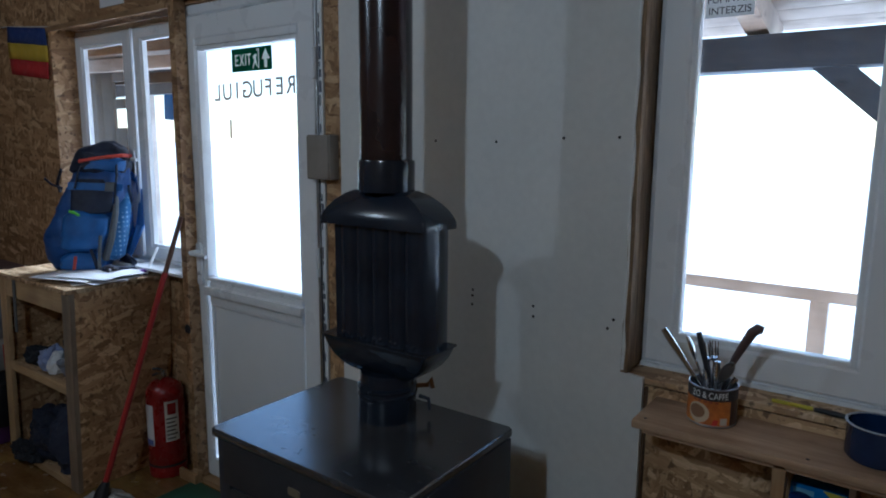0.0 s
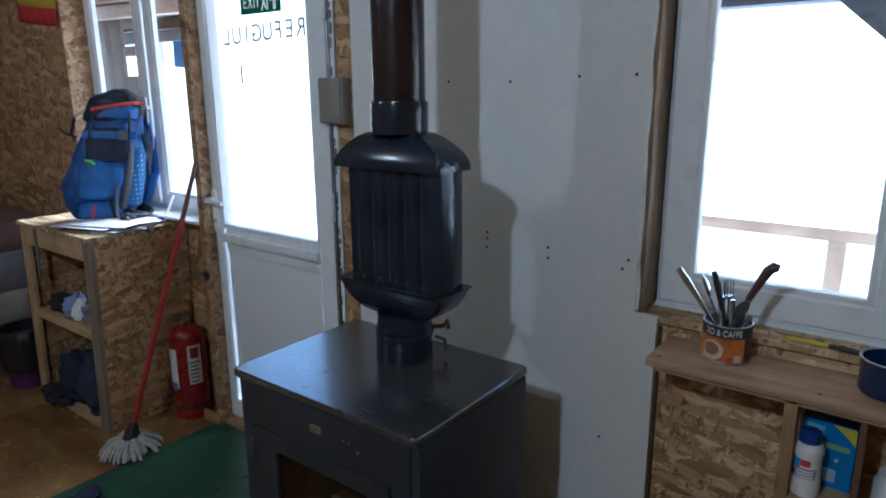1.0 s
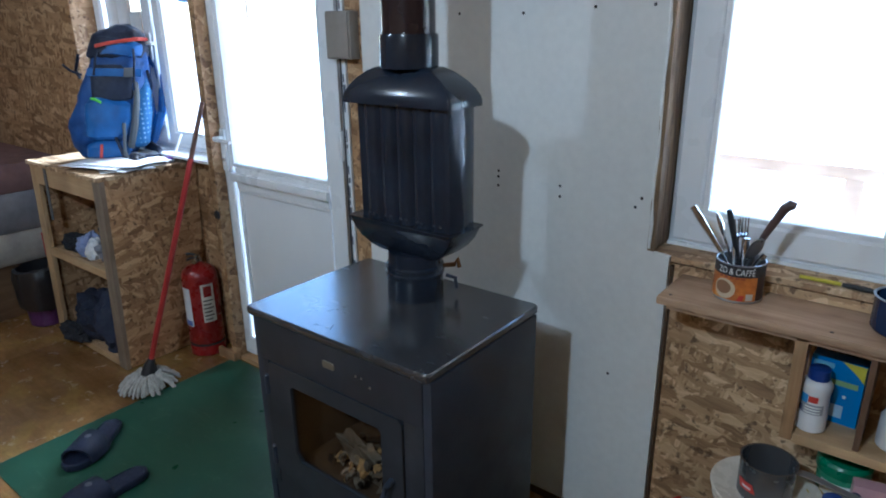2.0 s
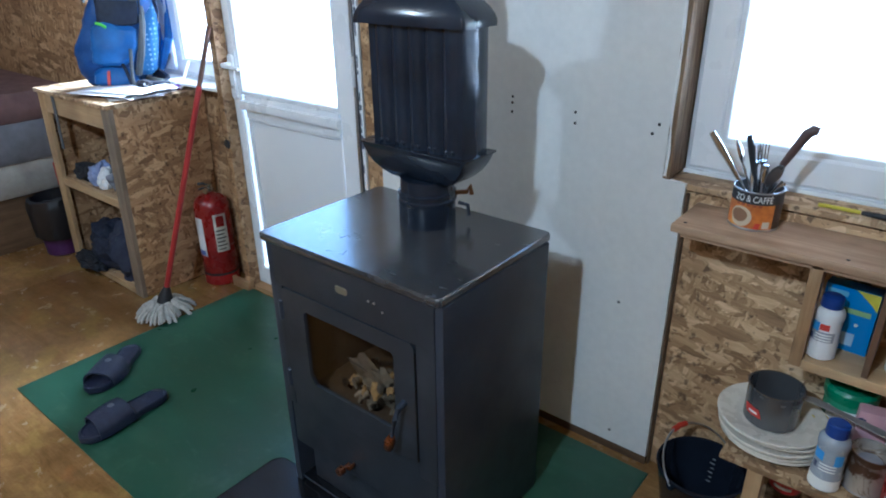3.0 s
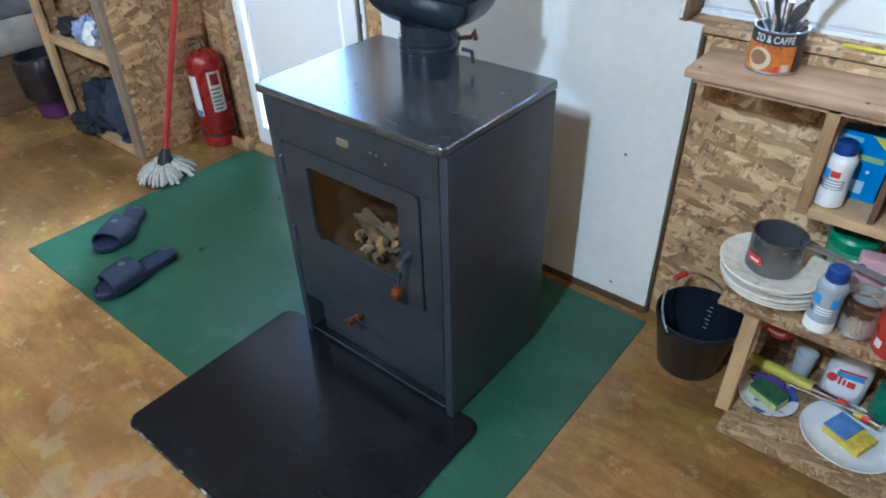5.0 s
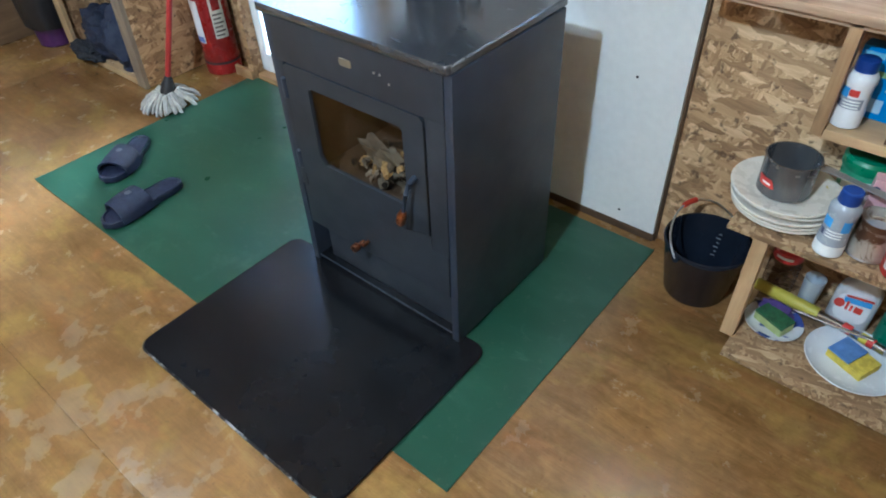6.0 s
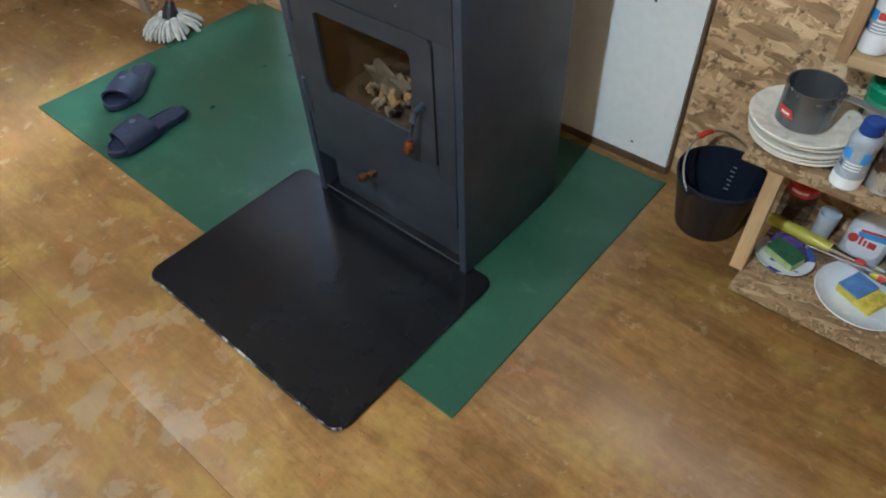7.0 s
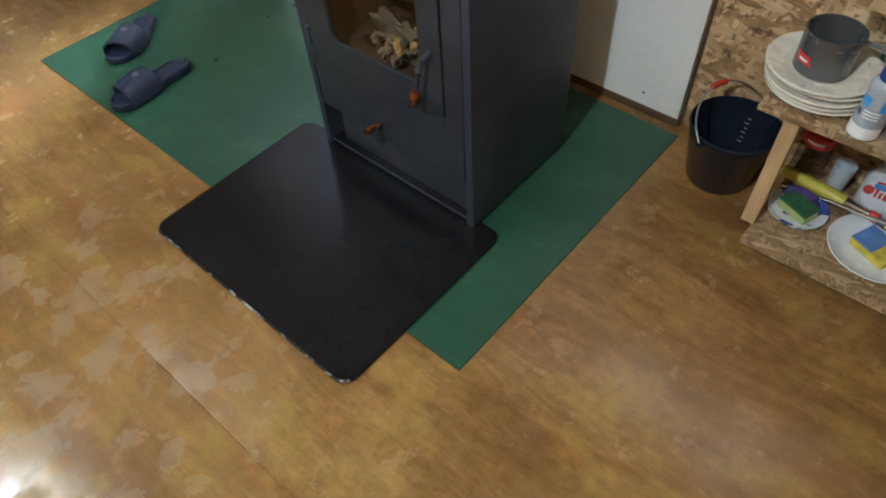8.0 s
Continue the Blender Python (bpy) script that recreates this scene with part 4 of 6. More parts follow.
NAVY = plain("navy_cloth", (0.012, 0.016, 0.035), 0.85, wear=0.35, scale=18, bump=0.4)
GREYC = plain("grey_cloth", (0.2, 0.21, 0.25), 0.85, wear=0.3, scale=20, bump=0.4)
WHITEP = plain("white_paper", (0.72, 0.73, 0.75), 0.7, wear=0.05, scale=9)
BLUEC = plain("pale_blue_bag", (0.25, 0.3, 0.5), 0.5, wear=0.3, scale=25, bump=0.3)
SLATE = plain("slate_cloth", (0.022, 0.028, 0.055), 0.85, bump=0.4)
BLACKC = plain("black_cloth", (0.012, 0.013, 0.018), 0.85, wear=0.3, scale=20, bump=0.4)
crumpled(-3.06, 1.29, 0.028, 0.17, 0.11, 0.2, NAVY, "jacket", "dark navy jacket heaped on the cabinet floor", 1)
crumpled(-2.84, 1.28, 0.028, 0.12, 0.1, 0.26, SLATE, "trousers", "slate blue clothes stuffed on the cabinet floor", 2)
crumpled(-3.13, 1.175, 0.034, 0.12, 0.05, 0.06, BLACKC, "sleeve", "black sleeve spilling over the cabinet edge", 7)
crumpled(-3.1, 1.27, 0.46, 0.1, 0.06, 0.075, BLACKC, "glove", "dark glove on the cabinet shelf", 3)
crumpled(-2.98, 1.26, 0.46, 0.06, 0.05, 0.1, BLUEC, "plastic_bag", "crumpled white and blue plastic bag on the shelf", 4, "bag")
crumpled(-2.91, 1.25, 0.46, 0.045, 0.035, 0.09, WHITEP, "tissue", "crumpled white tissue on the cabinet shelf", 11, "tissue")
crumpled(-2.83, 1.29, 0.46, 0.06, 0.06, 0.1, GREYC, "cap", "grey cloth on the cabinet shelf", 5)
crumpled(-2.92, 1.34, 0.46, 0.08, 0.05, 0.16, BLACKC, "sock", "black cloth behind the bags on the shelf", 13)


def bunk():
    b = thing("bunk_bed", (-4.2, 0.6, 0), "low bunk with stacked mattresses on a timber base", "bed")
    dark = wood("old_timber", (0.12, 0.07, 0.035), (0.24, 0.15, 0.08), "Y")
    part("bed_base", bx(-4.88, -3.69, -0.9, 1.515, 0.0, 0.285, 0.006), dark, b, "brown timber base")
    m = lambda n, x1, z0, z1, col, lab: part(n, slab(rounded_rect(-4.87, x1, -0.88, 1.51, 0.06), z0, z1, 0.03), plain(n + "_" + lab.split()[0], col, 0.9, wear=0.2, scale=10, bump=0.35), b, lab)
    m("mattress", -3.66, 0.286, 0.455, (0.36, 0.34, 0.3), "cream mattress")
    m("mattress", -3.65, 0.456, 0.655, (0.19, 0.19, 0.205), "grey mattress")
    m("blanket", -3.655, 0.656, 0.8, (0.2, 0.12, 0.11), "dusty red blanket")


bunk()


def bin_bag():
    t = thing("waste_bin", (-3.5, 1.2, 0), "purple plastic bin lined with a black bag", "bin")
    part("bin", lathe(-3.5, 1.2, [(0.075, 0.0), (0.08, 0.004), (0.1, 0.26), (0.104, 0.262), (0.098, 0.258), (0.076, 0.01)], 28, None, True, True), plain("purple_plastic", (0.07, 0.02, 0.09), 0.4), t)
    bm = lathe(-3.5, 1.2, [(0.112, 0.1), (0.118, 0.17), (0.118, 0.25), (0.112, 0.3), (0.1, 0.31), (0.093, 0.25)], 36, None, False, False)
    for v in bm.verts:
        v.co += 0.012 * noise.noise_vector(v.co * 22)
    part("bin_liner", bm, plain("black_film", (0.012, 0.012, 0.014), 0.35, bump=0.5), t, "black bin liner folded over the rim")
    return t


bin_bag()
tagged(part("red_cloth", slab(rounded_rect(-3.648, -3.63, 1.3, 1.34, 0.006), 0.3, 0.43, 0.004), plain("red_fabric", (0.35, 0.03, 0.03), 0.8)), "strip of red cloth hanging beside the bunk", "cloth")


# ---------------------------------------------------------------- backpack
def backpack():
    blue = plain("blue_nylon", (0.014, 0.07, 0.25), 0.55, wear=0.25, scale=14, bump=0.35)
    light = plain("bright_blue_nylon", (0.02, 0.12, 0.38), 0.5, wear=0.22, scale=14, bump=0.35)
    navy = plain("navy_nylon", (0.01, 0.016, 0.04), 0.6, wear=0.3, scale=14, bump=0.3)
    red = plain("red_piping", (0.5, 0.06, 0.04), 0.5)
    grey = plain("grey_mesh", (0.12, 0.13, 0.14), 0.7, bump=0.3)
    t = thing("backpack", (-2.96, 1.42, 0.885), "blue trekking backpack standing on the cabinet top", "backpack")
    m = pose(-2.945, 1.42, 0.885, -5, 3, 58) @ Matrix(((0.82, 0, 0.12, 0), (0, 0.88, 0, 0), (0, 0, 1.0, 0), (0, 0, 0, 1)))       # local: x width, y back, z up

    def puff(cx, cy, z0, stages, seed, amp=0.012):
        """Rings of (half width, half depth, z, dx, dy) as a soft squarish bag."""
        bm = bmesh.new()
        rings = []
        fine = []
        for a, b in zip(stages, stages[1:]):
            fine += [tuple(p + (q - p) * j / 4 for p, q in zip(a, b)) for j in range(4)]
        fine.append(stages[-1])
        for hw, hd, z, dx, dy in fine:
            ring = []
            for k in range(64):
                a = 2 * math.pi * k / 64
                c, s = math.cos(a), math.sin(a)
                e = 0.62
                x, y = math.copysign(abs(c) ** e, c) * hw, math.copysign(abs(s) ** e, s) * hd
                p = Vector((cx + dx + x, cy + dy + y, z0 + z))
                q = Vector((p.x, p.y, p.z * 1.6))
                p += amp * noise.noise_vector(p * 9 + Vector((seed, 0, 0))) + amp * 0.5 * noise.noise_vector(q * 24 + Vector((0, seed, 0)))
                ring.append(p)
            rings.append(ring)
        ring_skin(bm, rings)
        return turned(bm, m)
    body = [(0.085, 0.07, 0.0, -0.02, 0), (0.13, 0.10, 0.02, -0.02, 0), (0.168, 0.122, 0.08, -0.022, 0), (0.196, 0.128, 0.16, -0.016, 0), (0.182, 0.122, 0.25, -0.004, 0), (0.158, 0.118, 0.34, 0.006, 0), (0.142, 0.118, 0.41, 0.012, 0), (0.135, 0.11, 0.45, 0.014, 0)]
    part("main_bag", puff(0, 0, 0.004, body, 1, 0.02), blue, t)
    lid = [(0.1, 0.09, 0.0, 0, 0), (0.142, 0.125, 0.01, -0.005, 0), (0.146, 0.13, 0.04, -0.005, 0), (0.136, 0.125, 0.08, 0.0, 0), (0.108, 0.105, 0.112, 0.004, 0.005), (0.075, 0.075, 0.135, 0.008, 0.01), (0.03, 0.03, 0.148, 0.01, 0.01)]
    lidob = part("lid", puff(0.018, 0.0, 0.43, lid, 2, 0.016), navy, t, "dark navy top lid")
    part("lid_panel", puff(0.026, -0.062, 0.437, [(0.085, 0.05, 0.0, 0, 0), (0.114, 0.076, 0.01, 0, 0), (0.112, 0.076, 0.05, 0, 0), (0.085, 0.052, 0.072, 0, 0)], 3, 0.012), light, lidob)
    part("piping", turned(rod([(-0.09, -0.128, 0.478), (-0.03, -0.141, 0.49), (0.04, -0.143, 0.502), (0.11, -0.13, 0.512), (0.15, -0.07, 0.515)], 0.008, 8), m), red, lidob, "red piping")
    part("front_pocket", puff(-0.02, -0.105, 0.09, [(0.06, 0.03, 0.0, 0, 0), (0.1, 0.045, 0.015, 0, 0), (0.11, 0.055, 0.08, 0, 0), (0.105, 0.045, 0.15, 0, 0), (0.08, 0.025, 0.17, 0, 0)], 4, 0.014), light, t, "bright blue front pocket")
    part("bottom_pocket", puff(-0.01, -0.1, 0.0, [(0.06, 0.03, 0.0, 0, 0), (0.1, 0.05, 0.012, 0, 0), (0.105, 0.055, 0.05, 0, 0), (0.08, 0.04, 0.08, 0, 0)], 5, 0.012), light, t)
    part("stretch_panel", puff(-0.005, -0.098, 0.25, [(0.07, 0.02, 0.0, 0, 0), (0.1, 0.035, 0.012, 0, 0), (0.105, 0.035, 0.1, 0, 0), (0.09, 0.03, 0.15, 0, 0)], 6, 0.006), navy, t, "navy stretch panel")
    part("compression_band", turned(bx(-0.125, 0.135, -0.134, -0.118, 0.355, 0.388, 0.004), m), light, t)
    part("buckle", turned(bx(0.05, 0.095, -0.152, -0.139, 0.352, 0.392, 0.004), m), grey, t, "grey plastic buckle")
    part("zip_cord", turned(rod([(-0.1, -0.155, 0.262), (-0.075, -0.166, 0.258), (-0.05, -0.162, 0.245)], 0.006, 8), m), plain("lime_cord", (0.2, 0.75, 0.08), 0.5), t, "lime green zip cord")
    # side pocket with pale dots
    sp = part("side_pocket", puff(0.13, -0.03, 0.05, [(0.03, 0.05, 0.0, 0, 0), (0.055, 0.085, 0.02, 0, 0), (0.058, 0.088, 0.14, 0, 0), (0.05, 0.075, 0.24, 0, 0), (0.03, 0.05, 0.3, 0, 0)], 7, 0.006), dotted(), t, "blue side pocket with pale dots")
    part("side_edge", turned(rod([(0.095, -0.118, 0.05), (0.11, -0.122, 0.15), (0.115, -0.115, 0.26), (0.105, -0.105, 0.36)], 0.014, 8, None, [0.018, 0.02, 0.016, 0.01]), m), grey, t)
    for pts in ([(0.12, 0.05, 0.45), (0.19, 0.04, 0.42), (0.235, 0.03, 0.33), (0.235, 0.03, 0.2), (0.2, 0.02, 0.08), (0.16, 0.02, 0.03)], [(0.1, 0.11, 0.44), (0.17, 0.13, 0.4), (0.2, 0.15, 0.3), (0.2, 0.14, 0.15), (0.15, 0.1, 0.04)]):
        bm = rod(pts, 0.02, 8, None, [0.014] + [0.024] * (len(pts) - 2) + [0.012])
        part("shoulder_strap", turned(bm, m), light, t)
    for x, z in ((-0.17, 0.36), (0.16, 0.30)):
        part("side_strap", turned(rod([(x, -0.1, z + 0.08), (x * 1.12, -0.03, z + 0.02), (x * 1.08, 0.06, z - 0.01)], 0.008, 6), m), navy, t)
    part("side_strap", turned(rod([(-0.15, -0.1, 0.36), (-0.2, -0.12, 0.375), (-0.235, -0.13, 0.4)], 0.005, 6), m), navy, t)
    part("loop", turned(rod([(0.02, -0.14, 0.1), (0.05, -0.16, 0.05), (0.07, -0.15, 0.0), (0.1, -0.15, 0.004), (0.16, -0.16, 0.006)], 0.008, 6), m), navy, t)
    part("hip_belt", turned(rod([(0.17, 0.0, 0.06), (0.23, -0.06, 0.03), (0.24, -0.14, 0.012), (0.18, -0.2, 0.018), (0.1, -0.22, 0.02)], 0.014, 8, None, [0.022, 0.02, 0.016, 0.012, 0.008]), m), navy, t, "navy padded hip belt")
    part("lid_strap", turned(rod([(0.09, -0.13, 0.47), (0.1, -0.15, 0.42), (0.1, -0.148, 0.37), (0.105, -0.14, 0.3)], 0.006, 6), m), navy, t)
    part("lid_strap", turned(rod([(-0.08, -0.128, 0.46), (-0.085, -0.148, 0.42), (-0.09, -0.142, 0.36)], 0.006, 6), m), navy, t)
    part("grey_strap", turned(rod([(0.06, -0.155, 0.16), (0.065, -0.16, 0.1), (0.07, -0.165, 0.04), (0.085, -0.17, 0.004)], 0.009, 6), m), grey, t, "grey webbing strap hanging down the front")
    part("tag", turned(bx(-0.05, -0.035, -0.165, -0.158, 0.01, 0.07, 0.002), m), red, t)


def dotted():
    m = Mat("dotted_nylon", 0.55)
    d = m.voronoi(48)
    d.inputs["Randomness"].default_value = 0.0
    c = m.ramp(d.outputs["Distance"], (0.2, (0.3, 0.5, 0.75)), (0.28, (0.035, 0.16, 0.4)))
    m.color(c)
    m.bump(m.noise(60), 0.2)
    return m.m


backpack()

# papers and small things on the cabinet top
def sheet_stack():
    t = thing("papers", (-2.78, 1.4, 0.88), "loose white paper sheets lying on the cabinet top", "papers")
    rnd = random.Random(3)
    for k in range(12):
        bm = slab(rounded_rect(-0.15, 0.15, -0.105, 0.105, 0.002, 2), 0, 0.0016, 0.0004)
        part("sheet", turned(bm, pose(-2.755 + rnd.uniform(-0.055, 0.04), 1.34 + rnd.uniform(-0.04, 0.07), 0.8805 + k * 0.0022, 0, 0, rnd.uniform(-25, 25))), WHITEP, t)


sheet_stack()
crumpled(-2.74, 1.42, 0.892, 0.05, 0.03, 0.035, plain("grey_rubber", (0.05, 0.05, 0.06), 0.5), "headlamp", "dark headlamp with strap lying on the papers", 6, "headlamp")
tagged(part("cord", rod([(-2.86, 1.36, 0.897), (-2.8, 1.37, 0.898), (-2.75, 1.42, 0.9), (-2.69, 1.4, 0.898), (-2.66, 1.37, 0.897)], 0.004, 6), NAVY), "dark cord lying over the papers", "cord")
tagged(part("marker_pen", rod([(-2.66, 1.51, 0.893), (-2.655, 1.54, 0.894)], 0.012, 10), plain("purple_cap", (0.14, 0.04, 0.3), 0.4)), "purple-capped marker on the cabinet top", "pen")
tagged(part("white_stick", rod([(-2.645, 1.53, 0.886), (-2.7, 1.62, 0.985)], 0.006, 8), PVC), "thin white stick leaning against the window", "stick")


# ---------------------------------------------------------------- mop, extinguisher, slippers
def mop():
    t = thing("mop", (-2.445, 1.165, 0), "wet-look cotton mop with red handle leaning on the wall", "mop")
    a, b = Vector((-2.445, 1.17, 0.06)), Vector((-2.335, 1.517, 1.16))
    part("handle", rod([a, a.lerp(b, 0.5), a.lerp(b, 0.8)], 0.0115, 12), plain("red_metal_tube", (0.36, 0.03, 0.028), 0.35, wear=0.2), t, "red metal handle")
    part("handle_tip", rod([a.lerp(b, 0.8), b], 0.0095, 12), plain("brown_tip", (0.13, 0.06, 0.04), 0.5), t, "brown upper section")
    part("socket", rod([a + Vector((0, 0, -0.02)), a.lerp(b, 0.03), a.lerp(b, 0.06)], 0.02, 14, None, [0.04, 0.026, 0.014]), plain("black_plastic", (0.015, 0.015, 0.017), 0.4), t, "black plastic socket")
    rnd = random.Random(8)
    bm = bmesh.new()
    for k in range(120):
        an = rnd.uniform(0, 2 * math.pi)
        L = rnd.uniform(0.07, 0.122)
        d = Vector((math.cos(an), math.sin(an), 0))
        s = Vector((-d.y, d.x, 0))
        c = Vector((-2.445, 1.168, 0))
        w = rnd.uniform(-0.02, 0.02)
        pts = [c + d * 0.015 + Vector((0, 0, 0.055)), c + d * L * 0.45 + s * w + Vector((0, 0, 0.06 + rnd.uniform(-0.008, 0.012))), c + d * L * 0.85 + s * w * 1.6 + Vector((0, 0, 0.035)), c + d * L + s * w * 2 + Vector((0, 0, 0.009 + rnd.uniform(0, 0.006)))]
        rod(pts, 0.006, 6, bm, [0.005, 0.0065, 0.0065, 0.005])
    part("mop_head", bm, plain("grey_cotton", (0.4, 0.385, 0.35), 0.9, wear=0.25, scale=60, bump=0.6), t, "grey-white cotton strands")


mop()


def extinguisher():
    x, y, r = -2.545, 1.522, 0.079
    red = plain("red_enamel", (0.24, 0.012, 0.012), 0.28, wear=0.12, scale=7)
    t = thing("fire_extinguisher", (x, y, 0), "red fire extinguisher with labels standing on the floor", "fire extinguisher")
    part("skirt", lathe(x, y, [(r * 0.9, 0.0), (r, 0.003), (r * 1.01, 0.05), (r * 0.97, 0.056)], 40), red, t)
    body = part("cylinder", lathe(x, y, [(r * 0.96, 0.056), (r, 0.062), (r, 0.362), (r * 0.97, 0.384), (r * 0.86, 0.405), (r * 0.64, 0.421), (r * 0.34, 0.431), (r * 0.22, 0.44)], 40), red, t)
    part("base_ring", lathe(x, y, [(r * 1.012, 0.05), (r * 1.014, 0.056), (r * 1.012, 0.062)], 40, None, False, False), GASKET, body)

    def label(a0, a1, z0, z1, mat, dr=0.0012, name="label"):
        bm = bmesh.new()
        n = 10
        rows = []
        for z in (z0, z1):
            rows.append([(x + (r + dr) * math.cos(radians(a0 + (a1 - a0) * k / n)), y + (r + dr) * math.sin(radians(a0 + (a1 - a0) * k / n)), z) for k in range(n + 1)])
        ring_skin(bm, rows, False)
        return part(name, bm, mat, body)
    cream = plain("cream_label", (0.6, 0.57, 0.48), 0.5)
    dk = plain("printed_ink", (0.12, 0.1, 0.09), 0.6)
    label(-34, 8, 0.17, 0.352, cream)
    label(-26, 0, 0.292, 0.343, red, 0.0016)
    for k in range(6):
        label(-30, -4 + 6 * (k % 2), 0.18 + k * 0.018, 0.188 + k * 0.018, dk, 0.0018, "print_line")
    label(-108, -70, 0.15, 0.335, plain("white_label", (0.7, 0.7, 0.72), 0.5))
    label(-105, -74, 0.153, 0.178, plain("blue_ink", (0.1, 0.15, 0.4), 0.5), 0.0018, "print_block")
    v = part("valve", lathe(x, y, [(0.017, 0.438), (0.019, 0.442), (0.019, 0.455), (0.014, 0.458), (0.014, 0.475)], 20), CHROME, t, "steel valve")
    part("lever", rod([(x + 0.012, y, 0.466), (x - 0.012, y - 0.015, 0.478), (x - 0.034, y - 0.03, 0.476)], 0.006, 8), GASKET, v)
    part("lever", rod([(x + 0.01, y, 0.456), (x - 0.02, y - 0.018, 0.456), (x - 0.036, y - 0.03, 0.446)], 0.005, 8), GASKET, v)
    part("gauge", turned(lathe(0, 0, [(0.014, 0), (0.015, 0.006), (0.013, 0.012)], 16), pose(x + 0.012, y - 0.018, 0.45, 90, 0, 20)), CHROME, v)


extinguisher()


def slipper(toe, heel, mirror):
    """A moulded slide: shaped sole with a raised rim and a broad band over the forefoot."""
    toe, heel = Vector((*toe, 0)), Vector((*heel, 0))
    L = (heel - toe).length
    ang = math.degrees(math.atan2((heel - toe).y, (heel - toe).x))
    m = pose(toe.x, toe.y, 0.0047, 0, 0, ang)
    foam = plain("navy_foam", (0.013, 0.018, 0.043), 0.55, wear=0.2, scale=30, bump=0.25)
    t = thing("slipper", (toe.x, toe.y, 0.0047), "dark navy foam slide slipper lying on the green sheet", "slipper", "slippers on the mat")
    n = 24

    def half(u):
        return 0.5 * (0.07 + 0.028 * math.sin(math.pi * min(1, u * 1.5)) + 0.0) * min(1, math.sqrt(max(0, 1 - (2 * u - 1) ** 8))) + 0.004

    def side(u):
        return (0.008 * math.sin(math.pi * 1.4 * u)) * (1 if mirror else -1)
    out = []
    for k in range(n + 1):
        u = k / n
        out.append((u * L, side(u) + half(u)))
    for k in range(n, -1, -1):
        u = k / n
        out.append((u * L, side(u) - half(u)))
    bm = bmesh.new()
    c = Vector((L / 2, 0))

    def ring(s, z):
        return [(c.x + (p[0] - c.x) * s, (p[1]) * s, z + 0.012 * max(0, p[0] / L - 0.55) + 0.01 * max(0, 0.12 - p[0] / L) * 8 * 0.1) for p in out]
    ring_skin(bm, [ring(0.95, 0), ring(0.99, 0.004), ring(1.0, 0.014), ring(0.985, 0.024), ring(0.93, 0.026), ring(0.9, 0.021), ring(0.5, 0.019)])
    part("sole", turned(bm, m), foam, t)
    # the band: arches across, wider on one side
    bm = bmesh.new()
    rows = []
    for th in (0.0, 0.006):
        for j in range(9):
            v = j / 8
            u = 0.16 + 0.36 * v
            arc = []
            for k in range(13):
                a = math.pi * k / 12
                hw = half(u) + 0.004 + th
                skew = 0.07 * (k / 12 - 0.5) * (1 if mirror else -1)
                hgt = 0.058 + 0.012 * v + th
                arc.append(((u + skew * (2 * v - 1) * 0.6) * L, side(u) + hw * math.cos(a), 0.012 + (hgt - 0.012) * math.sin(a) ** 0.7))
            rows.append(arc)
    a, b = rows[:9], rows[9:]
    ring_skin(bm, a, False)
    ring_skin(bm, b, False)
    for r0, r1 in ((a[0], b[0]), (a[-1], b[-1])):
        ring_skin(bm, [r0, r1], False)
    bmesh.ops.remove_doubles(bm, verts=bm.verts, dist=1e-5)
    band = part("band", turned(bm, m), foam, t)
    part("emblem", turned(lathe(0, 0, [(0.009, 0), (0.012, 0.001), (0.008, 0.0025)], 14), m @ pose(0.4 * L, side(0.4), 0.071, 0, 0, 0)), plain("grey_print", (0.11, 0.115, 0.14), 0.5), band, "small worn grey emblem")


slipper((-1.886, 0.552), (-1.912, 0.858), True)
slipper((-2.122, 0.69), (-2.262, 0.945), False)


# ---------------------------------------------------------------- on the entrance wall
def pennant():
    t = thing("flag", (-3.6, 1.527, 2.0), "small blue, yellow and red flag hanging on a string", "flag")
    part("string", rod([(-4.6, 1.524, 2.06), (-4.0, 1.522, 2.035), (-3.8, 1.521, 2.028), (-3.385, 1.522, 1.99), (-3.3, 1.524, 1.985)], 0.0025, 6), WHITEP, t, "white string")
    for k, (name, col) in enumerate((("blue_band", (0.03, 0.06, 0.22)), ("yellow_band", (0.6, 0.42, 0.04)), ("red_band", (0.48, 0.03, 0.035)))):
        bm = bmesh.new()
        rows = []
        for z in (k / 3, (k + 0.5) / 3, (k + 1) / 3):
            row = []
            for j in range(13):
                u = j / 12
                x = -3.795 + 0.415 * u
                top = 2.028 - 0.045 * u
                row.append((x, 1.519 - 0.004 * math.sin(u * 9 + z * 4), top - 0.235 * z))
            rows.append(row)
        ring_skin(bm, rows, False)
        ob = part(name, bm, plain("flag_" + name, col, 0.75, bump=0.2), t)
        mod = ob.modifiers.new("cloth", "SOLIDIFY")
        mod.thickness = 0.0012


pennant()
tagged(part("notice", bx(-2.868, -2.678, 1.524, 1.528, 2.02, 2.3, 0.0005), WHITEP), "white paper notice pinned over the window", "notice")
tagged(part("notice", bx(-2.5, -2.3, 1.524, 1.528, 2.06, 2.3, 0.0005), WHITEP), "white paper notice pinned over the window", "notice")
structure("seam_strip", bx(-4.9, -3.37, 1.524, 1.5295, 1.236, 1.25, 0.001), PINE_X, "pale joint between two strand boards", "joint")


